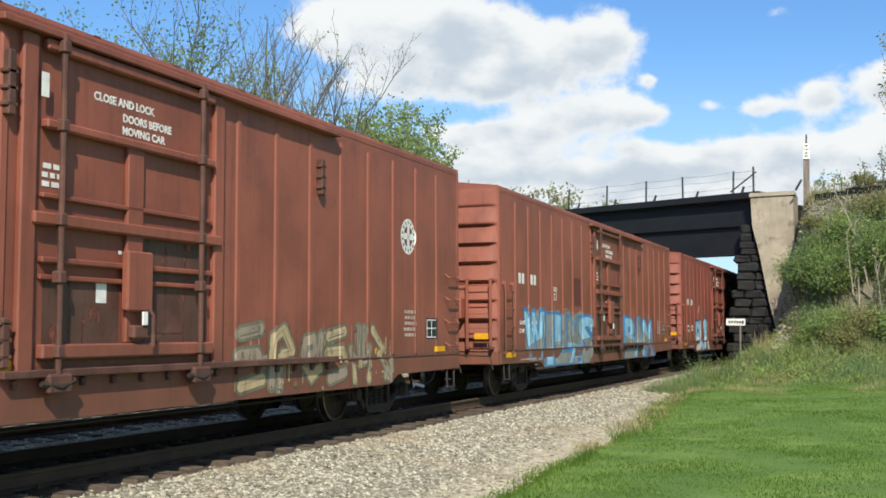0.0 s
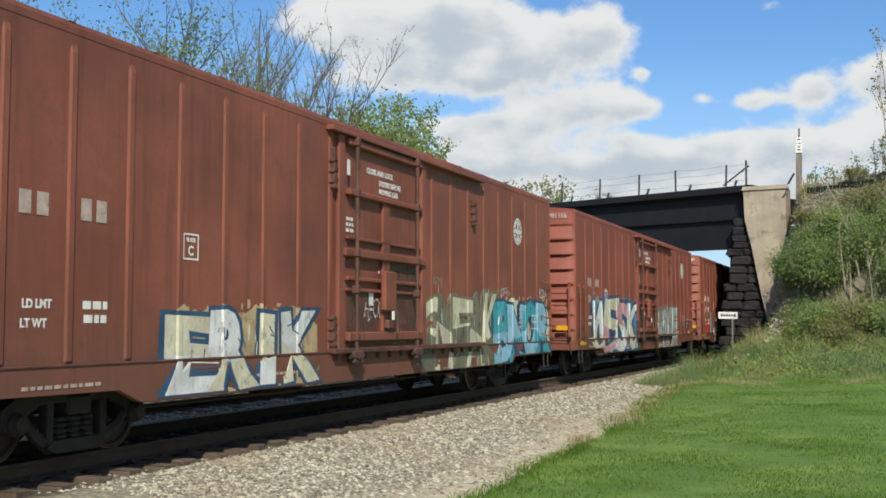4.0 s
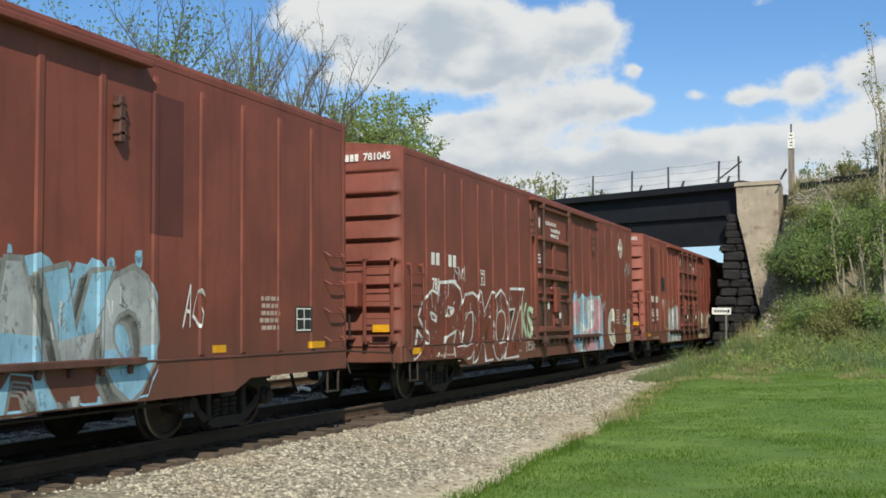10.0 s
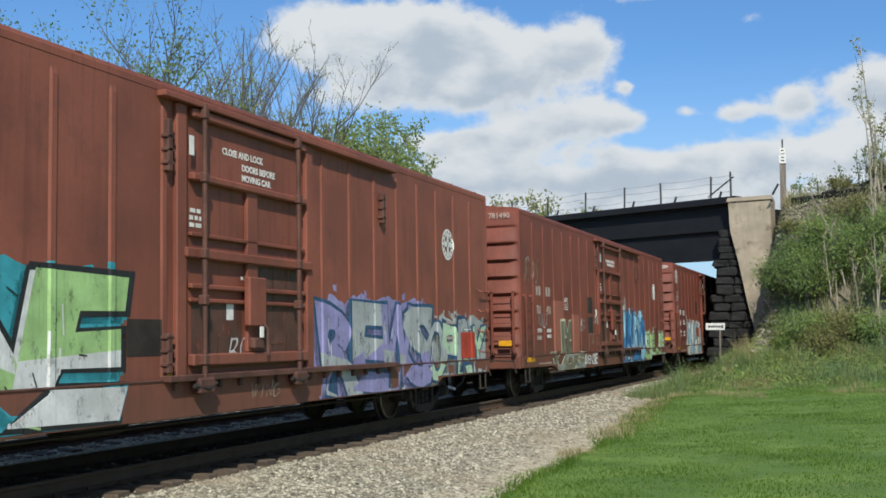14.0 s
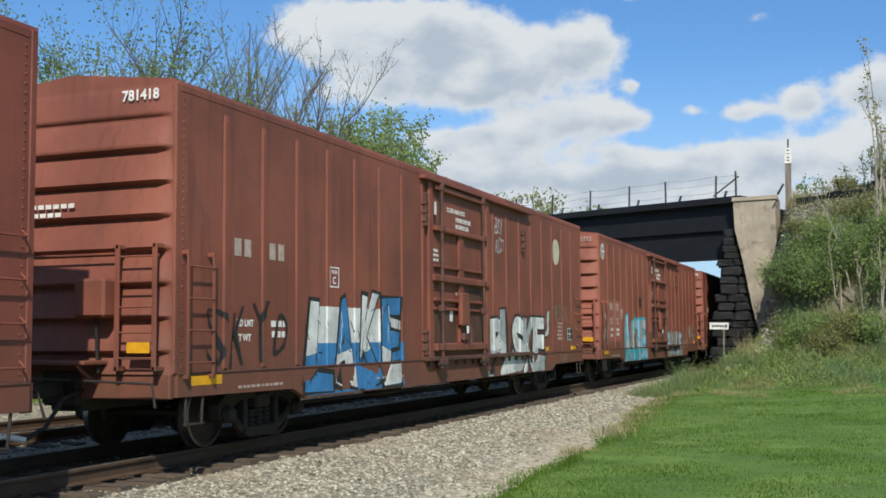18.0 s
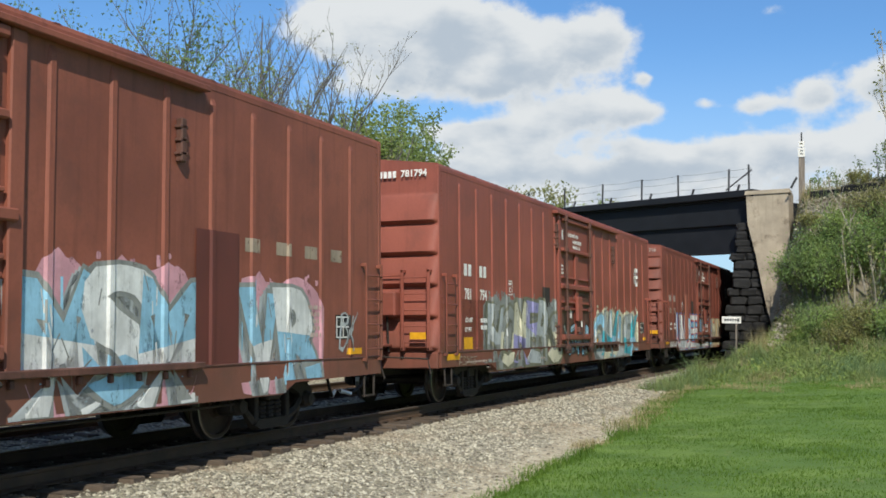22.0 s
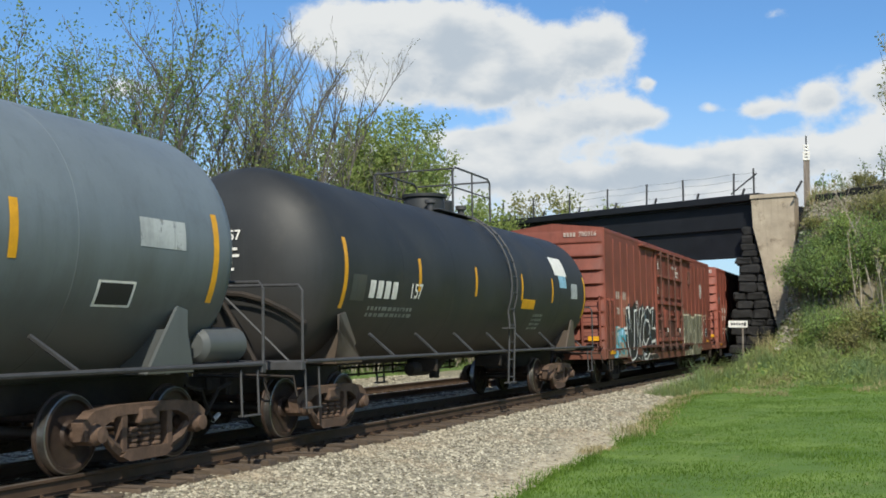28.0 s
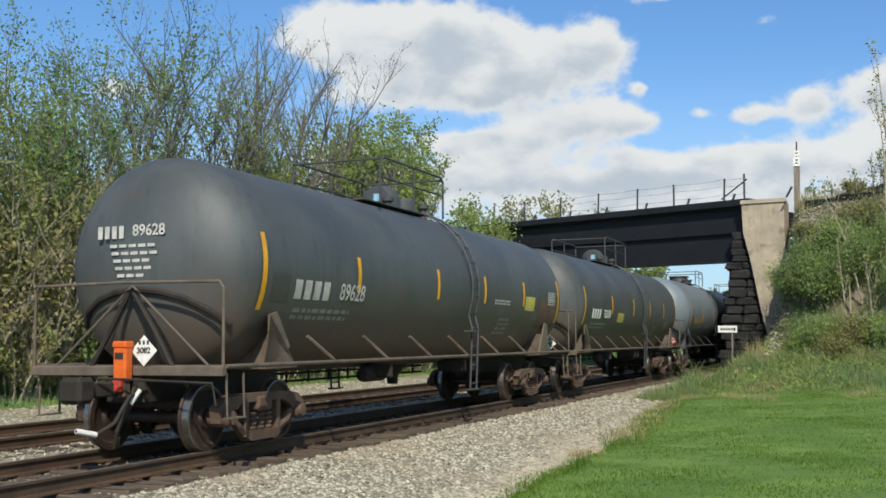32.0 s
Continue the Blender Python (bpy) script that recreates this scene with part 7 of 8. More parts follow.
piece(c, d, "LBIGAM", (11.95, 17.2, 0.62, 1.72), ("ghost", "cream"), "ghost", "cream", None, None, 0.03, 0.03, 0.1, 20, 0.25, drip="ghost", label="faded pale lettering")
flat(c, "repaint_patch", 1.2, 2.0, 1.25, 3.95, PATCH_DARK, d, "darker panel", 0.0016)
tag(c, d, "MSI", 17.6, 3.1, 0.9, "ghost", 0.35, 0.3, seed=21, label="faded scrawl")

c, d = couple(6, "close", 2, "dark oxide-red boxcar with white outline graffiti", 0.06)
letter_boxcar(c, d, "781045", fade=WHITE)
piece(c, d, "SPOMOZ", (0.6, 6.5, 0.60, 2.0), ("oxide",), "white", "oxide", None, None, 0.06, 0.022, 0.25, 23, 0.28, 1.05, label="white outline lettering")
tag(c, d, "FNR", 2.7, 2.28, 0.28, "white", seed=2)
piece(c, d, "KS", (6.55, 7.35, 0.98, 1.78), ("mint",), "olive", "cream", seed=22, fat=0.01, edge=0.03, label="cream tag")
tag(c, d, "DESA", 7.1, 0.82, 0.22, "white", seed=3)
piece(c, d, "QHER", (10.9, 14.25, 0.60, 1.95), ("pink", "sky", "white"), "silver", "white", "sky", "pink", 0.05, 0.04, 0.1, 24, 0.2, drip="white", label="pink and blue spray-painted lettering")
piece(c, d, "C", (15.05, 15.75, 0.72, 1.72), ("cream",), "white", "white", seed=25, label="cream painted letter")
tag(c, d, "HMK", 14.4, 1.78, 0.30, "white", 0.9, seed=26, label="white scrawl")
tag(c, d, "JOSE", 15.0, 1.86, 0.26, "ghost", 0.8, seed=27, label="faded scrawl")
tag(c, d, "MV", 17.75, 2.95, 0.6, "silver", 0.9, seed=28, label="pale scrawl")
piece(c, d, "J", (17.25, 18.1, 0.72, 1.75), ("cream",), "white", "white", seed=29, label="cream painted letter")
flat(c, "dark_board", 5.75, 6.25, 1.45, 1.95, GRIME, d, "dark board")
emblem(c, 16.81, 3.60, 0.30, d)

c, d = couple(7, "close", 2, "dark brown boxcar with white and blue graffiti and a round emblem", 0.2)
letter_boxcar(c, d, "621793", 2.35, 1.92, plate=(2.95, 2.1))
flat(c, "repaint_patch", 1.0, 2.75, 1.15, 2.55, PATCH_DARK, d, "repainted panel", 0.0016)
flat(c, "paint_band", 3.1, 7.05, 0.58, 0.95, SPRAY["white"], d, "white painted band", 0.002)
piece(c, d, "NUVO", (3.15, 7.05, 0.60, 1.92), ("sky", "white"), "grey", "white", "white", "silver", 0.05, 0.045, 0.2, 27, 0.24, label="white and blue angular lettering")
flat(c, "repaint_patch", 5.75, 6.55, 1.35, 1.75, PATCH, d, "repainted patch", 0.012)
tag(c, d, "ABNO!", 3.3, 1.68, 0.24, "white", 0.8, seed=4)
tag(c, d, "OS!", 6.8, 1.85, 0.22, "white", seed=5)
piece(c, d, "HAVO", (10.55, 13.85, 0.60, 1.88), ("sky", "silver"), "grey", "white", "sky", "grey", 0.075, 0.03, 0.0, 28, 0.22, label="pale blue spray-painted lettering")
tag(c, d, "DEORO", 8.5, 1.66, 0.4, "grey", 0.6, seed=6, label="dark scrawl")
tag(c, d, "OMNE", 8.6, 1.22, 0.2, "white", 0.9, seed=7)
tag(c, d, "ENOZ VISE", 9.2, 0.70, 0.2, "ghost", 1.0, 0.2, 0.03, 8)
tag(c, d, "AG", 14.6, 1.55, 0.5, "white", 0.5, seed=9, label="white scrawl")
tag(c, d, "EBSE", 0.74, 3.0, 0.42, "white", 0.35, seed=29, label="white scrawl")
tag(c, d, "8LO", 0.74, 2.45, 0.45, "white", 0.4, seed=30, label="white scrawl")
tag(c, d, "KGA", 0.74, 1.9, 0.4, "mint", 0.4, seed=31, label="pale scrawl")
flat(c, "dark_board", 5.65, 6.2, 2.35, 2.9, GRIME, d, "dark board")
emblem(c, 0.67, 3.80, 0.29, d)
flat(c, "stain_patch", 13.78, 14.40, 2.35, 3.90, PATCH_DARK, d, "dark rusty stain", 0.0016)

c, d = couple(8, "close", 2, "brown boxcar patched with pale red panels and blue graffiti", -0.05)
letter_boxcar(c, d, "781490", fade=DULL_WHITE, plate=(4.0, 2.25))
flat(c, "repaint_patch", 2.72, 3.66, 1.05, 2.31, PATCH, d, "pale red repainted patch")
flat(c, "repaint_patch", 4.47, 5.29, 0.99, 1.99, PATCH, d, "pale red repainted patch", 0.016)
piece(c, d, "M", (3.6, 4.55, 0.62, 1.85), ("olive",), "cream", "olive", None, None, 0.10, 0.03, 0.0, 31, 0.2, label="olive painted letter")
piece(c, d, "UOG", (2.75, 5.7, 0.58, 1.00), ("olive", "grey"), "cream", "olive", None, None, 0.10, 0.03, 0.0, 33, 0.2, label="olive painted lettering")
piece(c, d, "INDO", (10.75, 14.55, 0.60, 2.08), ("sky", "blue"), "navy", "white", "sky", "blue", 0.055, 0.03, 0.1, 32, 0.16, drip="sky", label="pale blue spray-painted lettering")
for k, q in enumerate((11.9, 12.6, 13.4, 14.0)):
    tag(c, d, "*", q, 0.95 + 0.12 * (k % 2), 0.30, "white", 1.0, 0, 0.05, k, "white sprayed star")
piece(c, d, "SEAL", (14.5, 18.3, 0.60, 1.48), ("mint", "green"), "olive", "white", "mint", None, 0.05, 0.035, 0.1, 34, 0.24, label="mint spray-painted lettering")
flat(c, "repaint_patch", 16.35, 17.05, 1.0, 1.70, PATCH_DARK, d, "red repainted patch", 0.016)
tag(c, d, "BTVKS", 0.9, 2.95, 0.55, "ghost", 0.5, seed=34, label="faded scrawl")
tag(c, d, "WORLD", 1.75, 1.80, 0.34, "silver", 0.6, seed=35, label="pale scrawl")
tag(c, d, "RKO", 7.4, 1.95, 0.42, "white", 0.55, 0.6, 0.03, 36, "white tag")
tag(c, d, "BENSE", 6.5, 0.78, 0.28, "white", 1.4, 0.2, 0.05, 37, "white tag")
tag(c, d, "LEO", 5.7, 1.72, 0.35, "silver", 0.6, seed=38, label="pale scrawl")
tag(c, d, "TUG", 6.75, 1.35, 0.35, "ghost", 0.6, seed=39, label="faded scrawl")
tag(c, d, "SOM", 18.15, 3.45, 0.3, "silver", 0.5, seed=40, label="pale scrawl")
tag(c, d, "HA", 18.15, 2.75, 0.3, "silver", 0.7, seed=41, label="pale scrawl")
flat(c, "dark_board", 6.35, 6.9, 2.05, 2.5, GRIME, d, "dark board")
flat(c, "dark_board", 6.35, 6.9, 1.5, 1.95, BLACKISH, d, "dark board")
emblem(c, 16.5, 2.98, 0.29, d)
tag(c, d, "WIK", 11.28, 2.38, 0.50, "white", 0.5, 0.1, 0.0, 91, "white scrawl")

c, d = couple(9, "close", 1, "brown boxcar with green, white and lilac graffiti", -0.05)
letter_boxcar(c, d, "783174", 2.55, 2.03)
piece(c, d, "SONE", (1.75, 6.5, 0.60, 2.05), ("white", "green"), "black", "white", "teal", "teal", 0.065, 0.022, 0.25, 36, 0.22, label="green and white spray-painted lettering")
piece(c, d, "REWS", (11.2, 15.3, 0.60, 1.95), ("purple", "silver"), "navy", "white", "purple", "purple", 0.06, 0.028, 0.0, 38, 0.22, label="lilac spray-painted lettering")
piece(c, d, "OPRY", (15.15, 18.25, 0.60, 1.72), ("silver", "mint"), "navy", "white", "silver", "grey", 0.03, 0.04, 0.1, 39, 0.26, label="grey spray-painted lettering")
flat(c, "red_panel", 16.85, 17.65, 1.02, 1.52, SPRAY["red"], d, "red painted panel", 0.016)
flat(c, "dark_board", 6.7, 7.3, 1.25, 1.65, GRIME, d, "dark board")
tag(c, d, "BO", 8.9, 1.3, 0.3, "white", 1.0, seed=3, label="white scrawl")
tag(c, d, "WING", 9.5, 0.78, 0.2, "ghost", 1.2, seed=4)
emblem(c, 16.25, 3.15, 0.29, d)

c, d = couple(10, "close", 0, "orange-brown boxcar with pale teal graffiti and a round emblem", 0.0)
letter_boxcar(c, d, "621752", 2.25, 1.80, fade=DULL_WHITE, plate=(2.9, 2.05))
flat(c, "repaint_patch", 1.0, 2.75, 1.2, 2.45, PATCH, d, "paler repainted patch", 0.0016)
flat(c, "paint_band", 3.2, 6.7, 0.58, 0.95, SPRAY["teal"], d, "pale teal band", 0.002)
piece(c, d, "AITE", (3.3, 6.7, 0.60, 1.95), ("sky", "silver"), "teal", "white", None, "silver", 0.04, 0.04, 0.0, 41, 0.2, drip="sky", label="pale teal spray-painted lettering")
piece(c, d, "BRIDE", (10.95, 14.2, 0.62, 1.5), ("sky", "ghost"), "grey", "ghost", seed=42, fat=0.02, drip="ghost", label="faded blue lettering")
graffiti(c, d, (14.2, 18.0, 0.8, 1.9), (("white",), "ghost", "ghost"), 5, 43, slim=True, label="pale scrawl")
tag(c, d, "S1", 0.7, 1.6, 0.95, "white", 0.5, seed=44, label="white scrawl")
flat(c, "dark_board", 5.6, 6.1, 2.3, 2.65, GRIME, d, "small dark board")
emblem(c, 0.46, 3.83, 0.24, d)

c, d = couple(11, "close", 1, "brown boxcar with bright blue and white graffiti", 0.1)
letter_boxcar(c, d, None, fade=DULL_WHITE)
words_on(c, "781418", 0.17, on_rear(1.03, 4.16, -0.056), WHITE)
tag(c, d, "SKYO", 1.62, 1.45, 0.75, "black", 0.85, 0.1, 0.0, 46, "black scrawl")
flat(c, "paint_block", 3.1, 6.45, 0.58, 1.30, SPRAY["blue"], d, "bright blue paint band", 0.0026)
flat(c, "paint_block", 3.2, 6.35, 1.25, 1.82, SPRAY["white"], d, "white paint band", 0.0022)
piece(c, d, "LAKE", (3.05, 6.4, 0.62, 2.0), ("white", "blue"), "black", "white", None, None, 0.03, 0.03, 0.05, 47, 0.26, 0.95, label="white and blue spray-painted lettering")
piece(c, d, "PLSKE", (10.88, 14.78, 0.60, 1.80), ("white", "silver"), "black", "white", None, None, 0.075, 0.035, 0.05, 48, 0.18, 1.12, label="white bubble lettering")
piece(c, d, "J", (14.9, 15.4, 1.35, 1.95), ("white",), "black", "white", seed=49, label="white painted mark")
tag(c, d, "BSI", 11.55, 3.68, 0.36, "white", 0.6, seed=50, label="white scrawl")
tag(c, d, "ROO", 11.6, 3.28, 0.36, "white", 0.6, seed=51, label="white scrawl")
tag(c, d, "REMZANL", 16.4, 1.95, 0.42, "ghost", 0.6, 0.1, 0.0, 52, "faded scrawl")
tag(c, d, "SGW", 16.5, 0.84, 0.18, "ghost", 1.6, seed=53)
emblem(c, 16.05, 3.45, 0.32, d, SPRAY["cream"])

c, d = couple(12, "close", 2, "dark brown boxcar with huge white, red and blue graffiti", 0.15)
letter_boxcar(c, d, "781716", fade=DULL_WHITE)
flat(c, "repaint_patch", 4.39, 5.19, 0.99, 2.72, PATCH, d, "pale red repainted patch", 0.018)


def big_letters(root, door, words, y0, z0, z1, cell, fills, line, glow):
    """Large block letters painted one by one over ribs and sill, each stretched to its cell."""
    for i, ch in enumerate(words):
        for lvl, extra, col in ((0.004, 0.095, glow), (0.0065, 0.055, line), (0.009, 0.012, fills[i % len(fills)])):
            me = lettering(ch, 1.6, extra)
            bm = bmesh.new()
            bm.from_mesh(me)
            bmesh.ops.delete(bm, geom=[f for f in bm.faces if f.normal.z < 0.5], context="FACES")
            xs, ys = [v.co.x for v in bm.verts], [v.co.y for v in bm.verts]
            pad = extra * 0.75
            u0, u1, w0, w1 = min(xs), max(xs), min(ys), max(ys)
            a0, a1 = y0 + i * cell + 0.07 - pad, y0 + (i + 1) * cell - 0.07 + pad
            if ch == "I":
                a0, a1 = a0 + cell * 0.22, a1 - cell * 0.22
            b0, b1 = z0 + 0.06 - pad, z1 - 0.06 + pad
            for v in bm.verts:
                v.co = Vector((lvl, a0 + (v.co.x - u0) / (u1 - u0) * (a1 - a0), b0 + (v.co.y - w0) / (w1 - w0) * (b1 - b0)))
            lay_on(bm, door)
            m2 = bpy.data.meshes.new("graffiti_letter")
            bm.to_mesh(m2)
            bm.free()
            m2.materials.append(SPRAY[col])
            part("graffiti_letter", m2, None, root, "huge painted letter")


flat(c, "paint_band", 2.55, 11.5, 0.58, 1.0, SPRAY["silver"], d, "pale painted band", 0.0022)
flat(c, "paint_band", 5.2, 11.5, 1.0, 1.80, SPRAY["sky"], d, "pale blue painted band", 0.0022)
flat(c, "paint_band", 11.5, 17.3, 0.58, 1.84, SPRAY["tan"], d, "tan painted band", 0.0022)
big_letters(c, d, "UNDEFINED", 2.52, 0.60, 1.98, 1.0, ("white", "white", "white", "white", "white", "silver", "white", "white", "sky"), "red", "blue")
big_letters(c, d, "MINDZ", 11.62, 0.60, 1.90, 1.13, ("cream", "cream", "tan", "cream", "white"), "olive", "red")
tag(c, d, "ENERSAM", 1.75, 0.80, 0.26, "white", 0.9, 0.1, 0.03, 53, "white tag")
flat(c, "dark_board", 6.1, 6.6, 2.0, 2.5, GRIME, d, "dark board")
emblem(c, 16.4, 3.12, 0.29, d)

c, d = couple(13, "wide", 3, "rust-red boxcar with grey, cream and pale blue graffiti", 0.06)
letter_boxcar(c, d, "781794")
piece(c, d, "HOMERS", (2.55, 7.6, 0.62, 1.95), ("silver", "grey", "cream", "purple"), "olive", "white", "grey", "grey", 0.03, 0.045, 0.15, 55, 0.28, drip="silver", label="grey and cream spray-painted lettering")
piece(c, d, "GNVLEK", (11.1, 16.5, 0.60, 1.82), ("sky", "silver", "teal"), "grey", "white", "cream", "grey", 0.04, 0.035, 0.2, 56, 0.26, label="pale blue spray-painted lettering")
graffiti(c, d, (8.0, 10.4, 0.75, 1.5), (("grey", "sky"), "black", "white"), 4, 57, None, 0.2, "dark scrawl on the door")
tag(c, d, "ESMSE", 1.35, 0.81, 0.2, "ghost", 1.2, seed=58)
flat(c, "stain_patch", 1.15, 2.6, 1.05, 1.95, SPRAY["oxide"], d, "rubbed patch", 0.002)
flat(c, "dark_board", 6.3, 6.9, 1.9, 2.35, GRIME, d, "dark board")
emblem(c, 16.45, 3.0, 0.29, d)

c, d = couple(14, "wide", 1, "rust-brown boxcar with orange and blue graffiti", -0.06)
letter_boxcar(c, d, "782186", fade=DULL_WHITE)
piece(c, d, "TEF", (2.95, 6.75, 0.60, 1.92), ("orange", "sky", "orange"), "cream", "white", "tan", None, 0.05, 0.05, 0.1, 60, 0.24, label="orange and blue spray-painted lettering")
flat(c, "repaint_patch", 2.95, 3.75, 0.99, 1.75, PATCH_DARK, d, "dark red patch", 0.018)
flat(c, "repaint_patch", 1.2, 2.65, 1.05, 1.72, PATCH_DARK, d, "dark red panel", 0.0018)
piece(c, d, "MSM", (10.95, 13.5, 0.60, 1.98), ("sky", "white"), "grey", "white", "pink", "silver", 0.05, 0.03, 0.0, 61, 0.22, drip="sky", label="pale blue spray-painted lettering")
piece(c, d, "VR", (14.5, 16.5, 0.60, 1.95), ("sky", "white"), "grey", "white", "pink", "silver", 0.05, 0.03, 0.0, 62, 0.22, drip="sky", label="pale blue spray-painted lettering")
flat(c, "repaint_patch", 13.55, 14.45, 0.99, 2.55, PATCH_DARK, d, "dark red patch", 0.016)
for k in range(4):
    flat(c, "reporting_mark", 14.6 + k * 0.75, 14.95 + k * 0.75, 2.35, 2.52, SPRAY["ghost"], d, "ghost of an old mark")
tag(c, d, "AMOW", 1.5, 1.62, 0.5, "white", 0.75, 0.1, 0.02, 63, "white scrawl")
tag(c, d, "OSC", 1.2, 0.95, 0.4, "ghost", 0.9, seed=64, label="faded scrawl")
tag(c, d, "SOS", 7.4, 1.65, 0.5, "purple", 0.4, seed=65, label="lilac scrawl")
tag(c, d, "BK", 17.4, 1.4, 0.6, "silver", 0.6, seed=66, label="pale scrawl")
tag(c, d, "OE", 0.6, 3.0, 0.4, "ghost", 0.7, seed=67, label="faded scrawl")

c, d = couple(15, "close", 3, "rust-red boxcar with cream outlined graffiti", -0.1)
letter_boxcar(c, d, "782302", 2.42, 2.06)
piece(c, d, "EMYOW", (2.65, 6.2, 0.58, 1.72), ("cream", "cream"), "black", "white", "cream", "black", 0.065, 0.04, 0.0, 66, 0.16, 1.10, label="cream bubble lettering outlined in black")
for k, (q, r) in enumerate(((3.1, 1.2), (3.9, 1.5), (4.6, 1.05), (5.3, 1.45), (5.8, 1.2))):
    tag(c, d, ".", q, r, 0.12, "tan", 1.0, 0, 0.08, k, "tan sprayed dot")
tag(c, d, "MOS", 6.42, 1.32, 0.22, "white", 0.6, seed=2)
tag(c, d, "ORKS", 7.15, 0.82, 0.26, "pink", 0.8, seed=3)
piece(c, d, "L", (6.75, 7.15, 1.0, 1.5), ("purple",), "navy", "white", seed=5, label="lilac painted mark")
piece(c, d, "GYXO", (11.3, 15.1, 0.60, 1.85), ("sky", "cream", "silver"), "grey", "white", "cream", "tan", 0.04, 0.035, 0.0, 67, 0.30, drip="cream", label="cream and blue spray-painted lettering")
tag(c, d, "ARER", 11.7, 1.95, 0.34, "white", 0.6, 0.3, 0.02, 68, "white scrawl")
tag(c, d, "FH", 13.8, 2.28, 0.42, "white", 0.6, seed=69, label="white scrawl")
tag(c, d, "GH", 16.4, 1.85, 0.36, "white", 0.5, seed=70, label="white scrawl")
tag(c, d, "ANDEK", 17.3, 1.75, 0.3, "ghost", 0.6, seed=71, label="faded scrawl")
tag(c, d, "BESOY", 16.4, 1.05, 0.36, "silver", 0.5, seed=72, label="pale scrawl")
tag(c, d, "BWW", 0.6, 2.9, 0.5, "silver", 0.5, seed=73, label="pale scrawl")
tag(c, d, "SKOL", 1.8, 1.85, 0.18, "black", 1.4, seed=74, label="black scrawl")
flat(c, "repaint_patch", 1.0, 2.75, 1.7, 2.7, PATCH, d, "paler repainted patch", 0.0016)
flat(c, "repaint_patch", 15.35, 16.05, 0.99, 4.1, PATCH, d, "paler repainted strip", 0.0016)
flat(c, "dark_board", 6.55, 7.15, 1.45, 1.85, GRIME, d, "dark board")

c, d = couple(16, "pair", 2, "dark rust two-door boxcar with black and white graffiti", -0.05)
letter_boxcar(c, d, "780916", fade=DULL_WHITE)
piece(c, d, "UWOH", (2.6, 7.0, 0.60, 2.15), ("black",), "white", "sky", "black", "black", 0.04, 0.035, 0.1, 71, 0.3, label="black and white spray-painted lettering")
piece(c, d, "JS", (0.6, 2.3, 0.65, 1.6), ("ghost", "sky"), "teal", "white", seed=72, fat=0.02, label="pale blue spray-painted lettering")
piece(c, d, "TNOE", (11.95, 15.85, 0.60, 2.0), ("olive",), "cream", "olive", "olive", None, 0.125, 0.03, 0.0, 73, 0.06, 1.2, label="fat olive lettering outlined in cream")
tag(c, d, "A", 12.0, 1.15, 0.3, "cream", seed=3)
tag(c, d, "SAMZ", 16.75, 1.95, 0.42, "cream", 0.75, 0.4, -0.01, 74, "pale scrawl")
tag(c, d, "FER", 16.15, 1.25, 0.38, "cream", 0.6, 0.1, -0.01, 75, "pale scrawl")
tag(c, d, "DUNE", 16.2, 1.6, 0.3, "ghost", 0.5, seed=76, label="faded scrawl")
flat(c, "repaint_patch", 1.6, 2.9, 1.3, 2.5, PATCH, d, "pale red patch", 0.0016)
emblem(c, 16.12, 3.10, 0.29, d)

REAR16 = -16 * PITCH
t1 = build_tank_car("shiny black tank car with yellow reflector stripes", 5.85, TANK_BLACK, DARKPOST, "157", WHITE,
                    [-6.2, -3.52, -0.84, 1.94, 4.18, 7.0], 1.15, hoop_y=0.4, ext=0.65, casting=RUSTED, saddle=TANK_SLATE, rail_h=0.8)
CARS.append((t1, REAR16 - 9.35))
t2 = build_tank_car("grey tank car with yellow stripes and a scrawled tag", 6.85, TANK_GREY, DARKPOST, "202912", DULL_YELLOW,
                    [-7.06, -3.9, -0.8, 1.7, 4.5, 7.7], -0.05, grey=True, ext=0.5, hoop_y=-0.9, saddle=TANK_GREY, rail_h=0.55)
CARS.append((t2, REAR16 - 26.55))
shell_size(1.46, 2.37)
t3 = build_tank_car("weathered dark grey tank car stained with rust", 6.1, TANK_FADED, SADDLE, "70338", WHITE,
                    [-6.66, -3.5, -0.53, 2.12, 4.6, 7.0], 1.0, dome_disc=True, hoop_y=0.0, ext=0.45)
CARS.append((t3, REAR16 - 44.2))
t4 = build_tank_car("dark slate tank car at the tail of the train", 5.95, TANK_SLATE, SADDLE, "89628", FADED_INK,
                    [-6.55, -3.8, -0.6, 1.88, 4.42, 7.15], 1.08, dome_disc=True, hoop_y=-0.4, ext=0.75)
CARS.append((t4, REAR16 - 60.7))
shell_size(1.50, 2.42)
shell_patch(t1, "tank_badge", 4.5, 5.5, 14, 32, WHITE, "white badge panel", 0.004)
shell_patch(t1, "tank_badge", 4.75, 5.35, 3, 14, SPRAY["sky"], "blue badge panel", 0.005)
shell_patch(t1, "data_panel", 5.75, 6.3, -6, 8, SPRAY["silver"], "pale data panel", 0.004)
shell_patch(t1, "data_panel", 2.0, 2.9, -18, -10, YELLOW, "yellow panel")
shell_patch(t2, "data_panel", 6.3, 7.1, -2, 10, SPRAY["silver"], "pale data panel")
shell_patch(t2, "data_panel", 2.9, 3.7, -26, -17, YELLOW, "yellow panel")
shell_patch(t2, "badge_edge", 5.72, 6.32, -27.5, -16.5, WHITE, "white edge of a square stencil", 0.004)
shell_patch(t2, "dark_badge", 5.76, 6.28, -26.5, -17.5, BLACKISH, "dark square stencil", 0.006)
shell_size(1.46, 2.37)
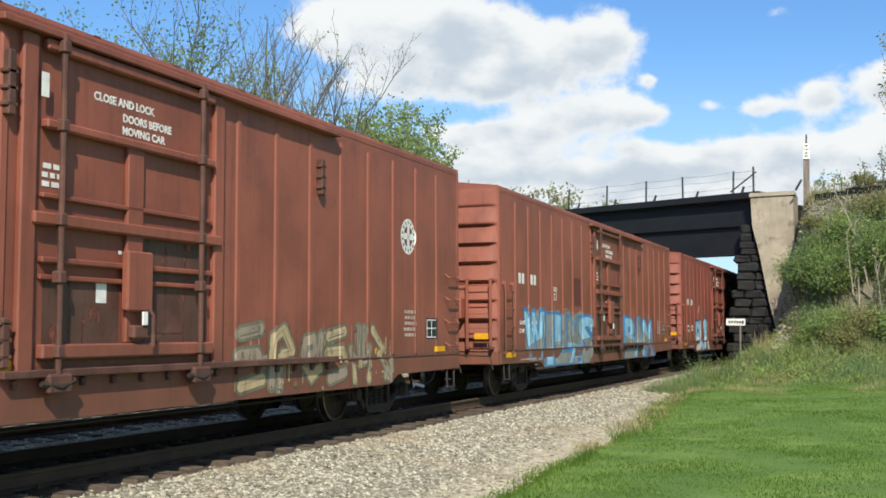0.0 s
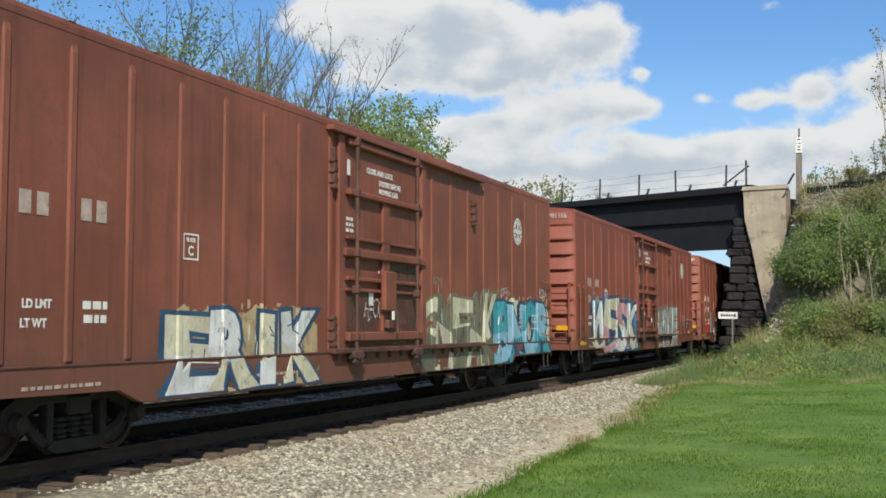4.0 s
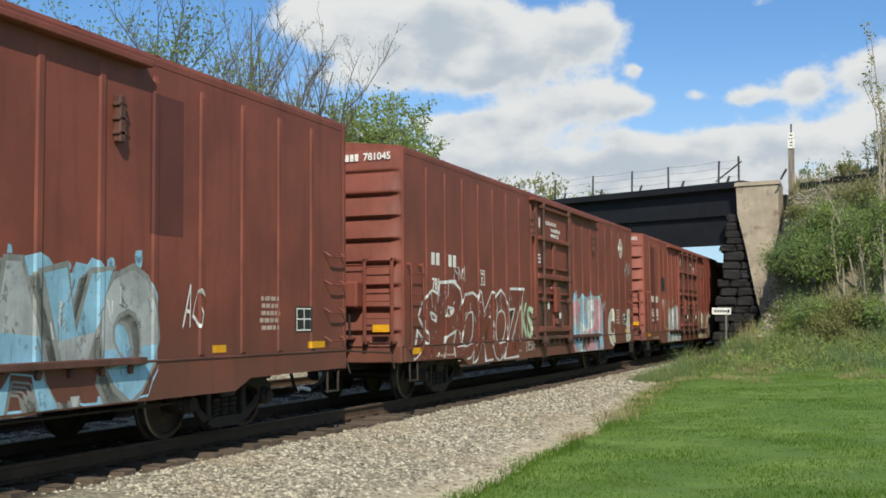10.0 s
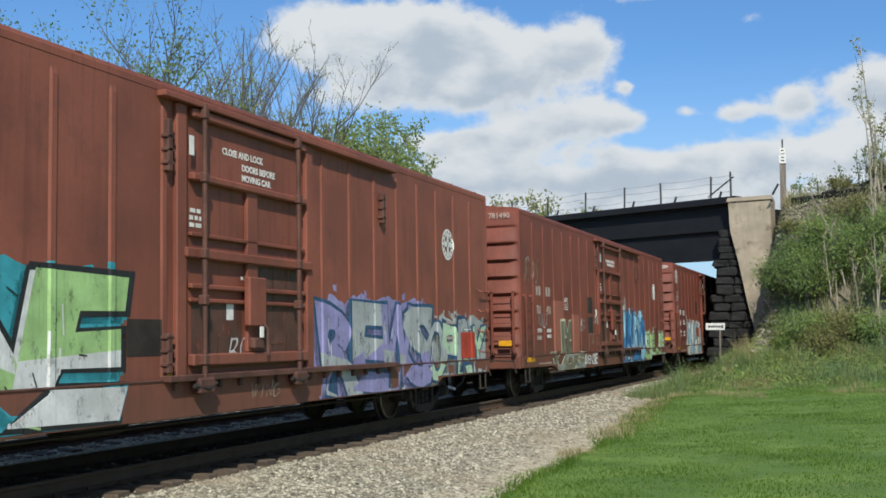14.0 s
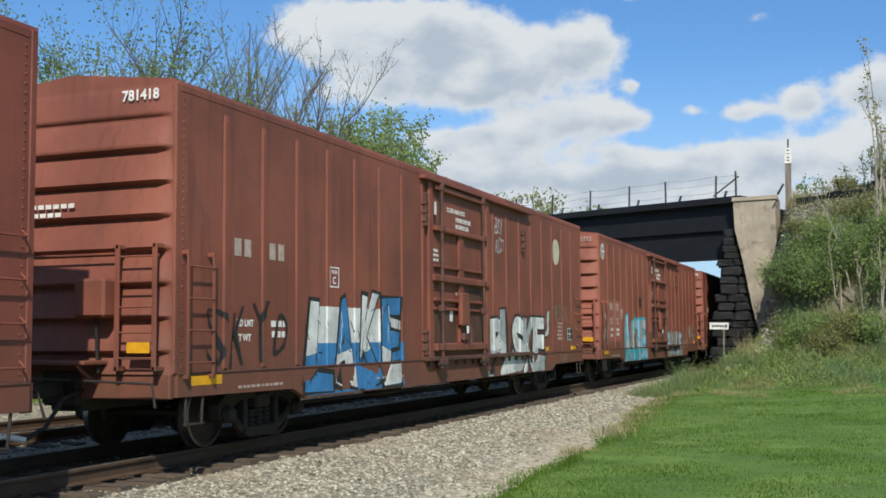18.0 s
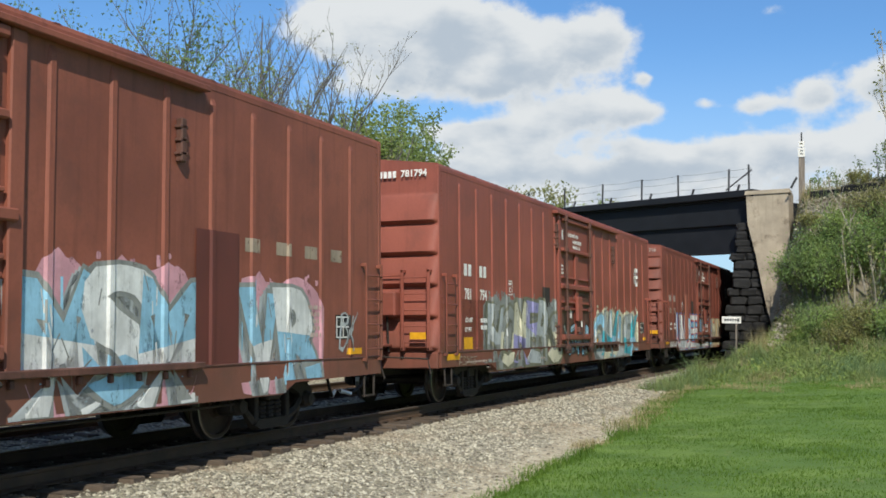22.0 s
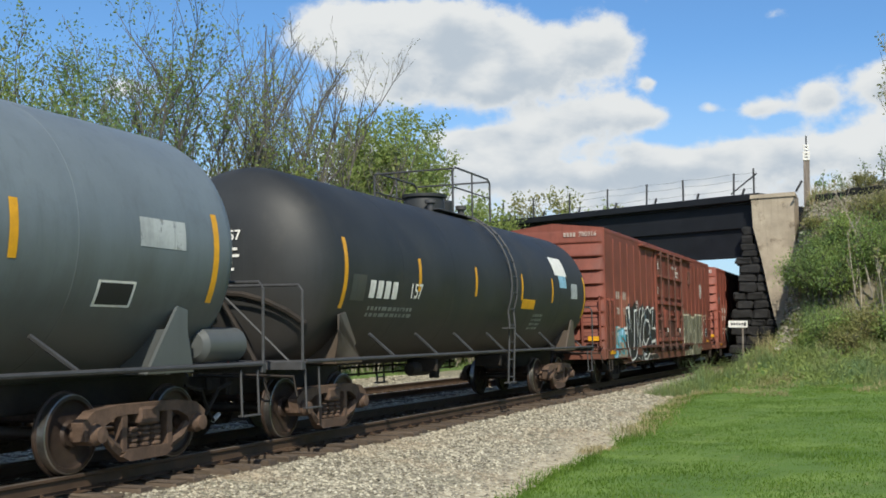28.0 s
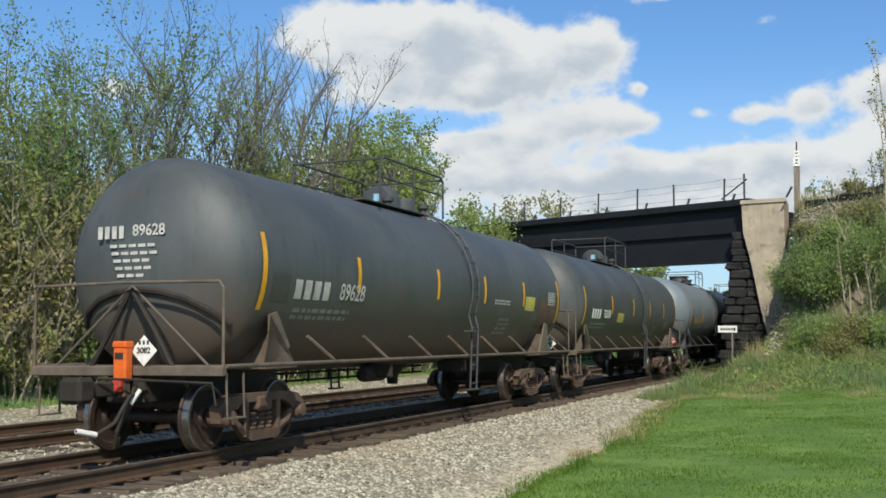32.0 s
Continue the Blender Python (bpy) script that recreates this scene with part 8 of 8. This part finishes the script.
shell_patch(t3, "data_panel", -2.7, -1.9, -20, -9, PANEL_YELLOW, "dull yellow emergency panel")
shell_bars(t3, 2, -2.64, -1.96, -12, BLACKISH, 1.9, seed=12)
shell_bars(t3, 5, 4.9, 5.6, -16, SPRAY["grey"], 1.3, seed=14)
shell_patch(t4, "data_panel", 4.55, 5.25, -14, -2, PANEL_YELLOW, "dull yellow emergency panel")
shell_bars(t4, 3, 4.68, 5.34, -5, BLACKISH, 1.7, seed=9)
shell_bars(t4, 6, 6.3, 6.9, 4, FADED_INK, 1.2, seed=10)
shell_bars(t4, 2, 2.5, 3.5, -7, FADED_INK, 1.4, seed=11)
shell_patch(t4, "rust_stain", 5.6, 7.0, -30, -4, RUSTED, "rusty scrape", 0.003)
shell_size(1.50, 2.42)
rng = random.Random(31)
y = -4.9
for k in range(8):
    w = rng.uniform(0.35, 0.6)
    loop = [(y + w * (0.5 - 0.5 * math.cos(q * 0.9)) + 0.05 * q * w, -25 + 7 * math.sin(q * 0.9 + k * 1.7)) for q in range(rng.randint(4, 7))]
    shell_stroke(t2, loop, 0.032, FADED_INK, "pale scrawled tag")
    y += w + 0.1
for tank, x, e, red, num in ((t1, 0.55, 1, False, "1230"), (t2, 0.9, -1, True, "1230"), (t2, 0.9, 1, True, "1230"), (t3, 0.6, -1, False, "3082"), (t3, 0.9, 1, False, "3082"), (t4, 0.33, -1, False, "3082"), (t4, 0.9, 1, False, "3082")):
    rear, fore = {t1: (7.15, 7.8), t2: (8.15, 8.65), t3: (7.4, 7.85), t4: (7.25, 8.0)}[tank]
    placard(tank, x, (-rear if e < 0 else fore) + e * 0.24 - 0.03, 1.27, red, num, "rear")
rear_light_unit(t4, -7.48)
part("air_tank", Geo().lathe([(7.75, 0.0), (7.77, 0.15), (7.84, 0.21), (8.62, 0.21), (8.69, 0.15), (8.71, 0.0)], "y", 18, (1.12, 0, 1.32)), TANK_GREY, t2, "small grey air tank on the end platform", smooth=True)
# ---- vegetation and loose stone ----
def tree_mesh(seed, height, stems, spread, leaf_n, leaf_size, bare=0.35, twig=1.0, lean=0.0, up=0.7, depth=2):
    """Stems with limbs and twigs as tapered tubes, and loose leaves round the twig ends. Returns wood Geo and leaf Geo."""
    rng = random.Random(seed)
    wood = Geo()
    tips = []

    def limb(p, d, length, r, level):
        n = 5 if level < 2 else 3
        pts, rs = [p.copy()], [r]
        wob = 0.13 + 0.05 * level
        for i in range(n):
            d = (d + Vector((rng.uniform(-1, 1), rng.uniform(-1, 1), rng.uniform(-0.25, 0.45 + 0.4 * up))) * wob).normalized()
            p = p + d * length / n
            pts.append(p.copy())
            rs.append(max(0.0055, r * (1 - 0.75 * (i + 1) / n)))
        wood.tube(pts, rs, 6 if level == 0 else (4 if level == 1 else 3), ends=False)
        if level >= depth or length < 0.35:
            tips.extend(pts[1:])
            return
        kids = max(1, int((8, 5, 3)[min(level, 2)] * twig))
        for k in range(kids):
            t = rng.uniform(0.22 if level == 0 else 0.15, 0.98)
            i = min(len(pts) - 2, int(t * (len(pts) - 1)))
            q = pts[i].lerp(pts[i + 1], t * (len(pts) - 1) - i)
            a = rng.uniform(0, 6.283)
            out = Vector((math.cos(a), math.sin(a), rng.uniform(0.2, 0.9) + up * 0.6))
            size = length * rng.uniform(0.26, 0.46) * spread * (1.1 - 0.35 * t if level == 0 else 1.0)
            limb(q, (out * 0.75 + d * 0.4).normalized(), size, max(0.008, r * (0.36 if level == 0 else 0.45)), level + 1)
        tips.append(pts[-1])

    for s in range(stems):
        a = 6.283 * s / stems + rng.uniform(-0.5, 0.5)
        o = Vector((math.cos(a), math.sin(a), 0)) * (0.25 if stems > 1 else 0)
        d = Vector((math.cos(a) * 0.24 * spread + lean, math.sin(a) * 0.24 * spread, 1)).normalized()
        limb(o, d, height * rng.uniform(0.62, 0.80), 0.015 + 0.0052 * height, 0)
    tall = height / max(p[2] for p in wood.v)
    wood.v = [(x, y, z * tall if z > 0 else z) for x, y, z in wood.v]
    leaves = Geo()
    nr = np.random.default_rng(seed)
    tp = np.array([(t.x, t.y, t.z * tall) for t in tips])
    keep = tp[tp[:, 2] > height * bare]
    if len(keep) and leaf_n:
        spot = 0.10 if leaf_n < 2400 else 0.26
        c = keep[nr.integers(0, len(keep), leaf_n)] + nr.normal(0, spot, (leaf_n, 3))
        leaves = leaf_cloud(c, leaf_size, nr)
    return wood, leaves


def leaf_cloud(c, size, nr):
    """Small folded leaves at the places c."""
    n = len(c)
    u = nr.normal(size=(n, 3))
    u /= np.linalg.norm(u, axis=1)[:, None]
    w = np.cross(u, nr.normal(size=(n, 3)))
    w /= np.linalg.norm(w, axis=1)[:, None] + 1e-9
    k = np.cross(u, w) * 0.25
    s = size * nr.uniform(0.55, 1.35, n)[:, None]
    v = np.stack([c - u * s, c + (w * 0.55 + k) * s, c + u * s, c - (w * 0.55 - k) * s], 1).reshape(-1, 3)
    g = Geo()
    g.v = [tuple(p) for p in v.tolist()]
    g.f = [f for i in range(0, 4 * n, 4) for f in ((i, i + 1, i + 2), (i, i + 2, i + 3))]
    g.m = [0] * len(g.f)
    return g


def tree(name, label, x, y, seed, height, stems, spread, leaf_n, leaf_size, bark, leaf, bare=0.3, twig=1.0, group="trees along the line", lean=0.0, z=None, up=0.7, depth=2):
    root = thing(name, label, "tree" if "tree" in name else "shrub", group, at=pose(x, y, (lift(x, y) if z is None else z) - 0.05, 0, 0, seed * 47 % 360))
    wood, leaves = tree_mesh(seed, height, stems, spread, leaf_n, leaf_size, bare, twig, lean, up, depth)
    part("trunk", wood, bark, root)
    if leaves.v:
        part("crown", leaves, leaf, root)


def plant_trees():
    # (along the line, height above ground, stems, spread, leaves, size, kind)
    rows = [
        (15.0, 7.6, 5, 0.9, 6500, 0.058, "olive"), (17.2, 7.9, 5, 0.9, 6500, 0.058, "olive"), (19.4, 8.2, 5, 0.9, 6500, 0.058, "olive"), (21.2, 8.4, 5, 0.9, 6000, 0.058, "young"),
        (22.7, 8.6, 4, 1.0, 5589, 0.058, "sparse"), (24.0, 10.0, 4, 1.0, 3645, 0.058, "sparse"), (25.3, 10.8, 4, 1.0, 4131, 0.058, "sparse"), (26.9, 11.3, 4, 1.0, 4131, 0.058, "sparse"),
        (28.3, 10.4, 3, 1.0, 2187, 0.058, "sparse"), (29.9, 9.8, 4, 0.8, 4200, 0.06, "young"), (32.2, 8.8, 4, 0.9, 4200, 0.06, "olive"), (34.2, 8.4, 4, 0.9, 4200, 0.06, "young"), (25.8, 8.2, 4, 0.9, 4000, 0.06, "olive"), (23.2, 8.0, 4, 0.9, 4000, 0.06, "young"), (29.6, 11.2, 3, 1.0, 624, 0.05, "bare"), (31.3, 12.3, 4, 1.0, 768, 0.05, "bare"),
        (33.1, 13.0, 4, 1.0, 768, 0.05, "bare"), (34.9, 13.3, 4, 1.0, 720, 0.05, "bare"), (36.4, 12.9, 3, 1.0, 720, 0.05, "bare"), (37.9, 11.7, 4, 1.0, 1008, 0.05, "bare"),
        (36.2, 8.6, 4, 0.9, 3000, 0.09, "young"), (39.7, 10.2, 5, 0.95, 5200, 0.10, "green"), (41.6, 11.1, 5, 0.95, 6000, 0.10, "green"), (43.5, 11.2, 5, 0.95, 6200, 0.10, "green"),
        (45.2, 10.6, 4, 0.95, 4600, 0.10, "green"), (46.9, 10.7, 2, 0.9, 260, 0.09, "dark"), (49.4, 9.9, 2, 0.9, 190, 0.09, "dark"),
        (47.8, 7.4, 5, 0.9, 4200, 0.10, "green"), (51.5, 7.0, 5, 0.9, 4000, 0.10, "olive"), (54.6, 7.9, 5, 0.9, 4600, 0.11, "green"), (57.4, 9.2, 5, 0.8, 5200, 0.11, "green"),
    ]
    words = {"green": "multi-stemmed tree in fresh green leaf beyond the line", "olive": "scrubby tree with olive spring buds beyond the line",
             "sparse": "slender tree with sparse young leaves beyond the line", "bare": "tall bare tree with fine grey twigs beyond the line",
             "young": "young tree in pale green leaf beyond the line", "dark": "thin tree with few dark leaves beyond the line"}
    leafs = {"green": LEAF, "olive": LEAF_OLIVE, "sparse": LEAF_DARK, "bare": LEAF_OLIVE, "dark": LEAF_DARK, "young": LEAF}
    for i, (y, h, st, sp, n, sz, kind) in enumerate(rows):
        thin = kind in ("bare", "sparse", "dark")
        tree("tree", words[kind], -20.9 + 0.5 * math.sin(i * 2.4), y, 100 + i, h, st, sp, n, sz, BARK if kind != "dark" else BARK_DARK, leafs[kind],
             0.2 if not thin else 0.35, 1.25 if kind == "bare" else (1.1 if thin else 1.0), up=0.75 if thin else 0.7, depth=3 if thin else 2)
    for i, (x, y, h, kind) in enumerate(((-27.0, 85, 12.6, "olive"), (-24.2, 88, 12.6, "green"), (-21.8, 86, 11.2, "olive"), (-36, 82, 12.4, "green"), (-18.4, 92, 8.4, "green"), (-22, 94, 9.0, "green"), (-27, 98, 9.5, "green"))):
        tree("tree", "rounded green tree beyond the bridge", x, y, 140 + i, h, 5, 1.1, 4600, 0.15, BARK, leafs[kind], 0.1, group="trees beyond the bridge")
    for i in range(9):
        tree("tree", "distant hazy green tree along the line", -30 + i * 4.4, 150 + 6 * math.sin(i * 2.0), 160 + i, 7.0 + 1.2 * math.sin(i * 1.3), 4, 1.2, 1500, 0.26, BARK, LEAF_DARK, 0.05, group="trees beyond the bridge")
    # a second, denser row that closes the view
    for i in range(16):
        y = 12.0 + i * 3.4
        kind = ("olive", "brush", "green", "olive")[i % 4]
        tree("tree", "bushy undergrowth tree deep in the thicket", -24.5 + 0.8 * math.sin(i * 1.9), y, 180 + i, 6.0 + 0.9 * math.sin(i * 2.7), 6, 1.1, 4600, 0.12, BARK, LEAF_BRUSH if kind == "brush" else leafs[kind], 0.0, group="thicket beyond the line")
    # tangled brush in front of the trees
    for i in range(26):
        y = 13.0 + i * 1.75
        r = random.Random(i)
        near = y < 33
        h = (4.9 if near else 4.3) + 1.5 * r.random()
        kind = ("brush", "olive", "brush", "green") if near else ("olive", "green", "olive", "brush")
        kind = kind[i % 4]
        tree("shrub", "tangled shrub of pale bare twigs and spring buds under the trees", -20.2 + 0.5 * math.sin(i * 1.7), y, 200 + i, h, 9, 1.15, 2300 if kind == "brush" else 3000, 0.075, TWIG,
             LEAF_BRUSH if kind == "brush" else leafs[kind], 0.03, 1.0, "undergrowth beyond the line", up=0.35, depth=2)
    for i in range(22):
        y = 13.5 + i * 1.9
        tree("shrub", "low weedy shrub at the thicket foot", -19.7 + 0.3 * math.sin(i * 2.3), y, 240 + i, 1.3 + 0.9 * random.Random(i + 50).random(), 8, 1.4, 900, 0.07, TWIG, (LEAF, LEAF_OLIVE, LEAF_BRUSH)[i % 3], 0.0, 0.8, "undergrowth beyond the line", up=0.3, depth=1)
    # bushes on the embankment beside the abutment
    for i, (x, y, h, n, kind) in enumerate(((-3.5, 48.0, 1.6, 800, "green"), (-2.9, 47.4, 2.3, 1200, "dark2"), (-2.1, 46.9, 2.5, 1600, "green"), (-1.2, 46.9, 2.1, 1500, "green"), (-0.2, 46.6, 2.2, 1300, "green"),
                                            (-2.6, 48.2, 1.4, 1100, "dark2"), (-1.6, 48.0, 1.5, 1100, "green"), (-0.5, 48.2, 1.2, 700, "olive"), (0.7, 46.6, 2.3, 1500, "green"), (0.9, 45.2, 2.2, 1300, "green"),
                                            (-2.4, 45.2, 1.6, 900, "green"), (-0.9, 45.0, 1.4, 900, "olive"), (-1.7, 44.4, 1.0, 700, "olive"), (0.2, 44.2, 1.3, 900, "green"), (-3.0, 49.4, 0.6, 300, "olive"), (-1.0, 49.9, 0.7, 300, "olive"), (0.6, 49.6, 1.0, 500, "olive"))):
        tree("bush", "leafy green bush on the embankment slope", x, y, 300 + i, h, 9, 1.35, int(n * 3.8), 0.046, BARK, LEAF_DARK if kind == "dark2" else LEAF_HEDGE if kind == "green" else leafs[kind], 0.02, 1.0, "bushes on the embankment", up=0.5)
    for i, (x, y, h, n) in enumerate(((0.25, 46.8, 7.6, 160), (0.75, 48.4, 6.6, 200), (-0.5, 46.2, 5.0, 120), (-1.25, 46.0, 4.3, 90), (0.5, 48.3, 3.4, 260), (-0.1, 44.6, 4.2, 60), (0.7, 43.8, 4.4, 90))):
        tree("tree", "bare sapling with budding twigs on the embankment", x, y, 320 + i, h, 2, 0.6, n, 0.07, TWIG, LEAF_OLIVE, 0.4, 0.9, "saplings", -0.04, up=1.2)
    for i, (x, y, h) in enumerate(((-2.6, 52.6, 1.1), (-2.0, 52.7, 1.2), (-1.3, 52.8, 1.0), (-0.7, 52.6, 1.6), (-0.1, 52.4, 1.9), (-3.0, 52.7, 0.7), (0.4, 52.0, 2.2))):
        tree("seedling_tree", "spindly leafing seedling at the road edge", x, y, 330 + i, h, 2, 0.7, 60, 0.07, BARK_DARK, LEAF_DARK, 0.45, 0.5, "seedlings at the road edge")


def blades(name, label, mat, spots, seed, tall, wide, bend, patch=0.0, grow=None):
    """Grass blades: bent slim triangles at the spots (x, y, z)."""
    nr = np.random.default_rng(seed)
    c = np.array(spots)
    n = len(c)
    a = nr.uniform(0, 6.283, n)
    h = tall * nr.uniform(0.45, 1.25, n)
    if patch:
        h *= np.array([max(0.15, 1 + patch * 1.9 * noise.noise(Vector((x * 0.8, y * 0.55, seed)))) for x, y, z in spots])
    if grow:
        h *= np.clip((c[:, 1] - grow[0]) / (grow[1] - grow[0]), 0.22, 1.0)
    w = wide * nr.uniform(0.6, 1.3, n)
    d = np.stack([np.cos(a), np.sin(a)], 1)
    e = np.stack([-d[:, 1], d[:, 0]], 1)
    b = bend * nr.uniform(0.1, 1.0, n) * h
    left = np.column_stack([c[:, 0] - e[:, 0] * w, c[:, 1] - e[:, 1] * w, c[:, 2]])
    right = np.column_stack([c[:, 0] + e[:, 0] * w, c[:, 1] + e[:, 1] * w, c[:, 2]])
    mid1 = np.column_stack([c[:, 0] + d[:, 0] * b * 0.3 - e[:, 0] * w * 0.7, c[:, 1] + d[:, 1] * b * 0.3 - e[:, 1] * w * 0.7, c[:, 2] + h * 0.6])
    mid2 = np.column_stack([c[:, 0] + d[:, 0] * b * 0.3 + e[:, 0] * w * 0.7, c[:, 1] + d[:, 1] * b * 0.3 + e[:, 1] * w * 0.7, c[:, 2] + h * 0.6])
    tip = np.column_stack([c[:, 0] + d[:, 0] * b, c[:, 1] + d[:, 1] * b, c[:, 2] + h])
    v = np.stack([left, right, mid2, mid1, tip], 1).reshape(-1, 3)
    g = Geo()
    g.v = [tuple(p) for p in v.tolist()]
    g.f = [f for i in range(0, 5 * n, 5) for f in ((i, i + 1, i + 2, i + 3), (i + 3, i + 2, i + 4))]
    g.m = [0] * len(g.f)
    solid(name, g, mat, label, "grass", kind="stuff")


def plant_grass():
    rng = random.Random(77)

    def sow(n, x0, x1, y0, y1, test=None, near=1.0):
        out = []
        while len(out) < n:
            u = rng.random() ** near
            x, y = rng.uniform(x0, x1), y0 + (y1 - y0) * u
            if test is None or test(x, y):
                out.append((x, y, lift(x, y) - 0.01))
        return out

    grassy = lambda x, y: x > bed_top(-5, y)[1] + 0.05 and x < 0.02 * y + 0.6 and x > -0.40 * y
    blades("lawn_grass", "short mown bright green lawn grass", GRASS, sow(90000, -5.6, 1.2, 9.0, 37, grassy, 1.5), 1, 0.042, 0.0055, 1.0, 0.5)
    fringe = []
    while len(fringe) < 8200:
        y = 9 + 33 * rng.random() ** 1.2
        x = bed_top(-5, y)[1] + rng.gauss(0.08, 0.10 if y < 20 else 0.22)
        fringe.append((x, y, max(lift(x, y), bed_top(x, y)[0] - 0.03) - 0.01))
    blades("verge_grass", "longer ragged grass along the gravel edge", GRASS, fringe, 2, 0.085, 0.0055, 1.0, 0.8)
    stale = [(x - 0.1, y, z) for x, y, z in fringe if y > 17 and rng.random() < 0.6]
    blades("verge_straw", "dead brown grass and trash along the gravel edge", STRAW, stale, 21, 0.13, 0.006, 1.4, 1.0)
    weedy = lambda x, y: x > -6.4 + 0.02 * (y - 34) and (y > 34.6 + 3.2 * noise.noise(Vector((x * 0.6, y * 0.3, 2))) + 3.0 * rng.random() ** 2 or x < -5.2)
    blades("tall_weeds", "rank green weeds and long grass at the embankment foot", WEED, sow(26000, -6.4, 1.4, 33.0, 48.0, weedy), 3, 0.32, 0.008, 1.1, 1.9, (33.0, 41.0))
    blades("dry_grass", "straw-coloured dead grass among the weeds", STRAW, sow(9000, -6.8, 1.4, 31.0, 52.0, lambda x, y: noise.noise(Vector((x * 0.7, y * 0.4, 7))) > 0.05), 4, 0.40, 0.007, 0.8, 1.3, (33.0, 43.0))
    blades("edge_weeds", "tall clump of weeds beside the gravel", WEED, sow(2400, -6.9, -5.5, 31.5, 40.0, lambda x, y: noise.noise(Vector((x * 1.5, y * 0.9, 4))) > 0.0), 5, 0.42, 0.007, 1.1, 1.1)
    blades("slope_grass", "tufts of grass on the embankment slope", WEED, sow(1500, -3.9, 1.6, 46.0, 52.4, None), 6, 0.34, 0.012, 0.8, 1.0)
    blades("slope_straw", "dead stalks on the embankment slope", STRAW, sow(2600, -3.9, 1.6, 46.0, 52.4, None), 7, 0.34, 0.010, 0.8, 1.0)
    blades("far_verge_grass", "green grass strip beyond the second track", WEED, sow(9000, -21.0, -18.6, 12.0, 58.0, None), 8, 0.20, 0.012, 0.8, 0.9)
    # broad-leaved weeds in clumps
    nr = np.random.default_rng(12)
    pts = []
    for _ in range(130):
        x, y = nr.uniform(-6.3, 1.2), nr.uniform(34.0, 47.5)
        if y < 36 and x > -4.5:
            continue
        r = nr.uniform(0.25, 0.7)
        n = int(60 * r)
        for q in nr.normal(0, 1, (n, 3)):
            pts.append((x + q[0] * r * 0.5, y + q[1] * r * 0.5, lift(x, y) + abs(q[2]) * r * 0.45))
    solid("broad_weeds", leaf_cloud(np.array(pts), 0.07, nr), LEAF, "clumps of broad-leaved green weeds", "weeds", kind="stuff")
    nr = np.random.default_rng(9)
    pts = []
    for _ in range(900):
        x, y = nr.uniform(-4.0, 1.8), nr.uniform(46.5, 52.3)
        pts.append((x, y, lift(x, y) + 0.04))
    g = leaf_cloud(np.array(pts), 0.10, nr)
    solid("slope_litter", g, STRAW, "pale rubble and dry litter on the embankment slope", "litter", kind="stuff")


plant_trees()
plant_grass()
stones("ballast_stones", "loose crushed stone of the near shoulder", ((-7.4, -4.0, 9, 18, 17000, 0.031), (-7.4, -4.3, 18, 30, 12000, 0.035), (-7.4, -5.0, 30, 48, 5000, 0.042), (-10.1, -7.3, 8.5, 22, 4500, 0.030)), 3)
stones("ballast_stones", "loose crushed stone between and beyond the tracks", ((-11.6, -10.0, 10, 36, 5200, 0.034), (-18.6, -13.3, 12, 40, 8200, 0.038)), 4)
stones("rubble", "broken grey-brown rubble on the embankment slope", ((-4.3, 1.8, 46.8, 52.4, 3800, 0.085), (-4.6, -3.6, 46.0, 51.2, 500, 0.11)), 6, lift)
# ---- what moves ----
def lead(t):
    """Place of the lead mark along the line: the train gathers speed slowly."""
    return 20.967 + 11.976 * t + 0.00783 * t * t


def motions():
    for car, back in CARS:
        rows = []
        for k in range(17):
            t = k * 2.0
            rows.append((t, pose(AXIS_X, lead(t) + back, 0, 0, CANT, 0)))
        walk(car, rows)
        for o in [p for p in car.children if p.name.startswith("wheelset")]:
            home = o.matrix_basis.translation.copy()
            rows, seen = [], False
            first = None
            for f in range(0, 961):
                t = f / 30
                y = lead(t) + back + home.y
                if -1.0 < y < 44.0:
                    spin = -math.degrees(lead(t) / WHEEL_R)
                    rows.append((t, pose(*home, spin % 360, 0, 0)))
            if not rows:
                continue
            if rows[0][0] > 0:
                rows.insert(0, (0.0, rows[0][1]))
            if rows[-1][0] < 32:
                rows.append((32.0, rows[-1][1]))
            walk(o, rows)


motions()
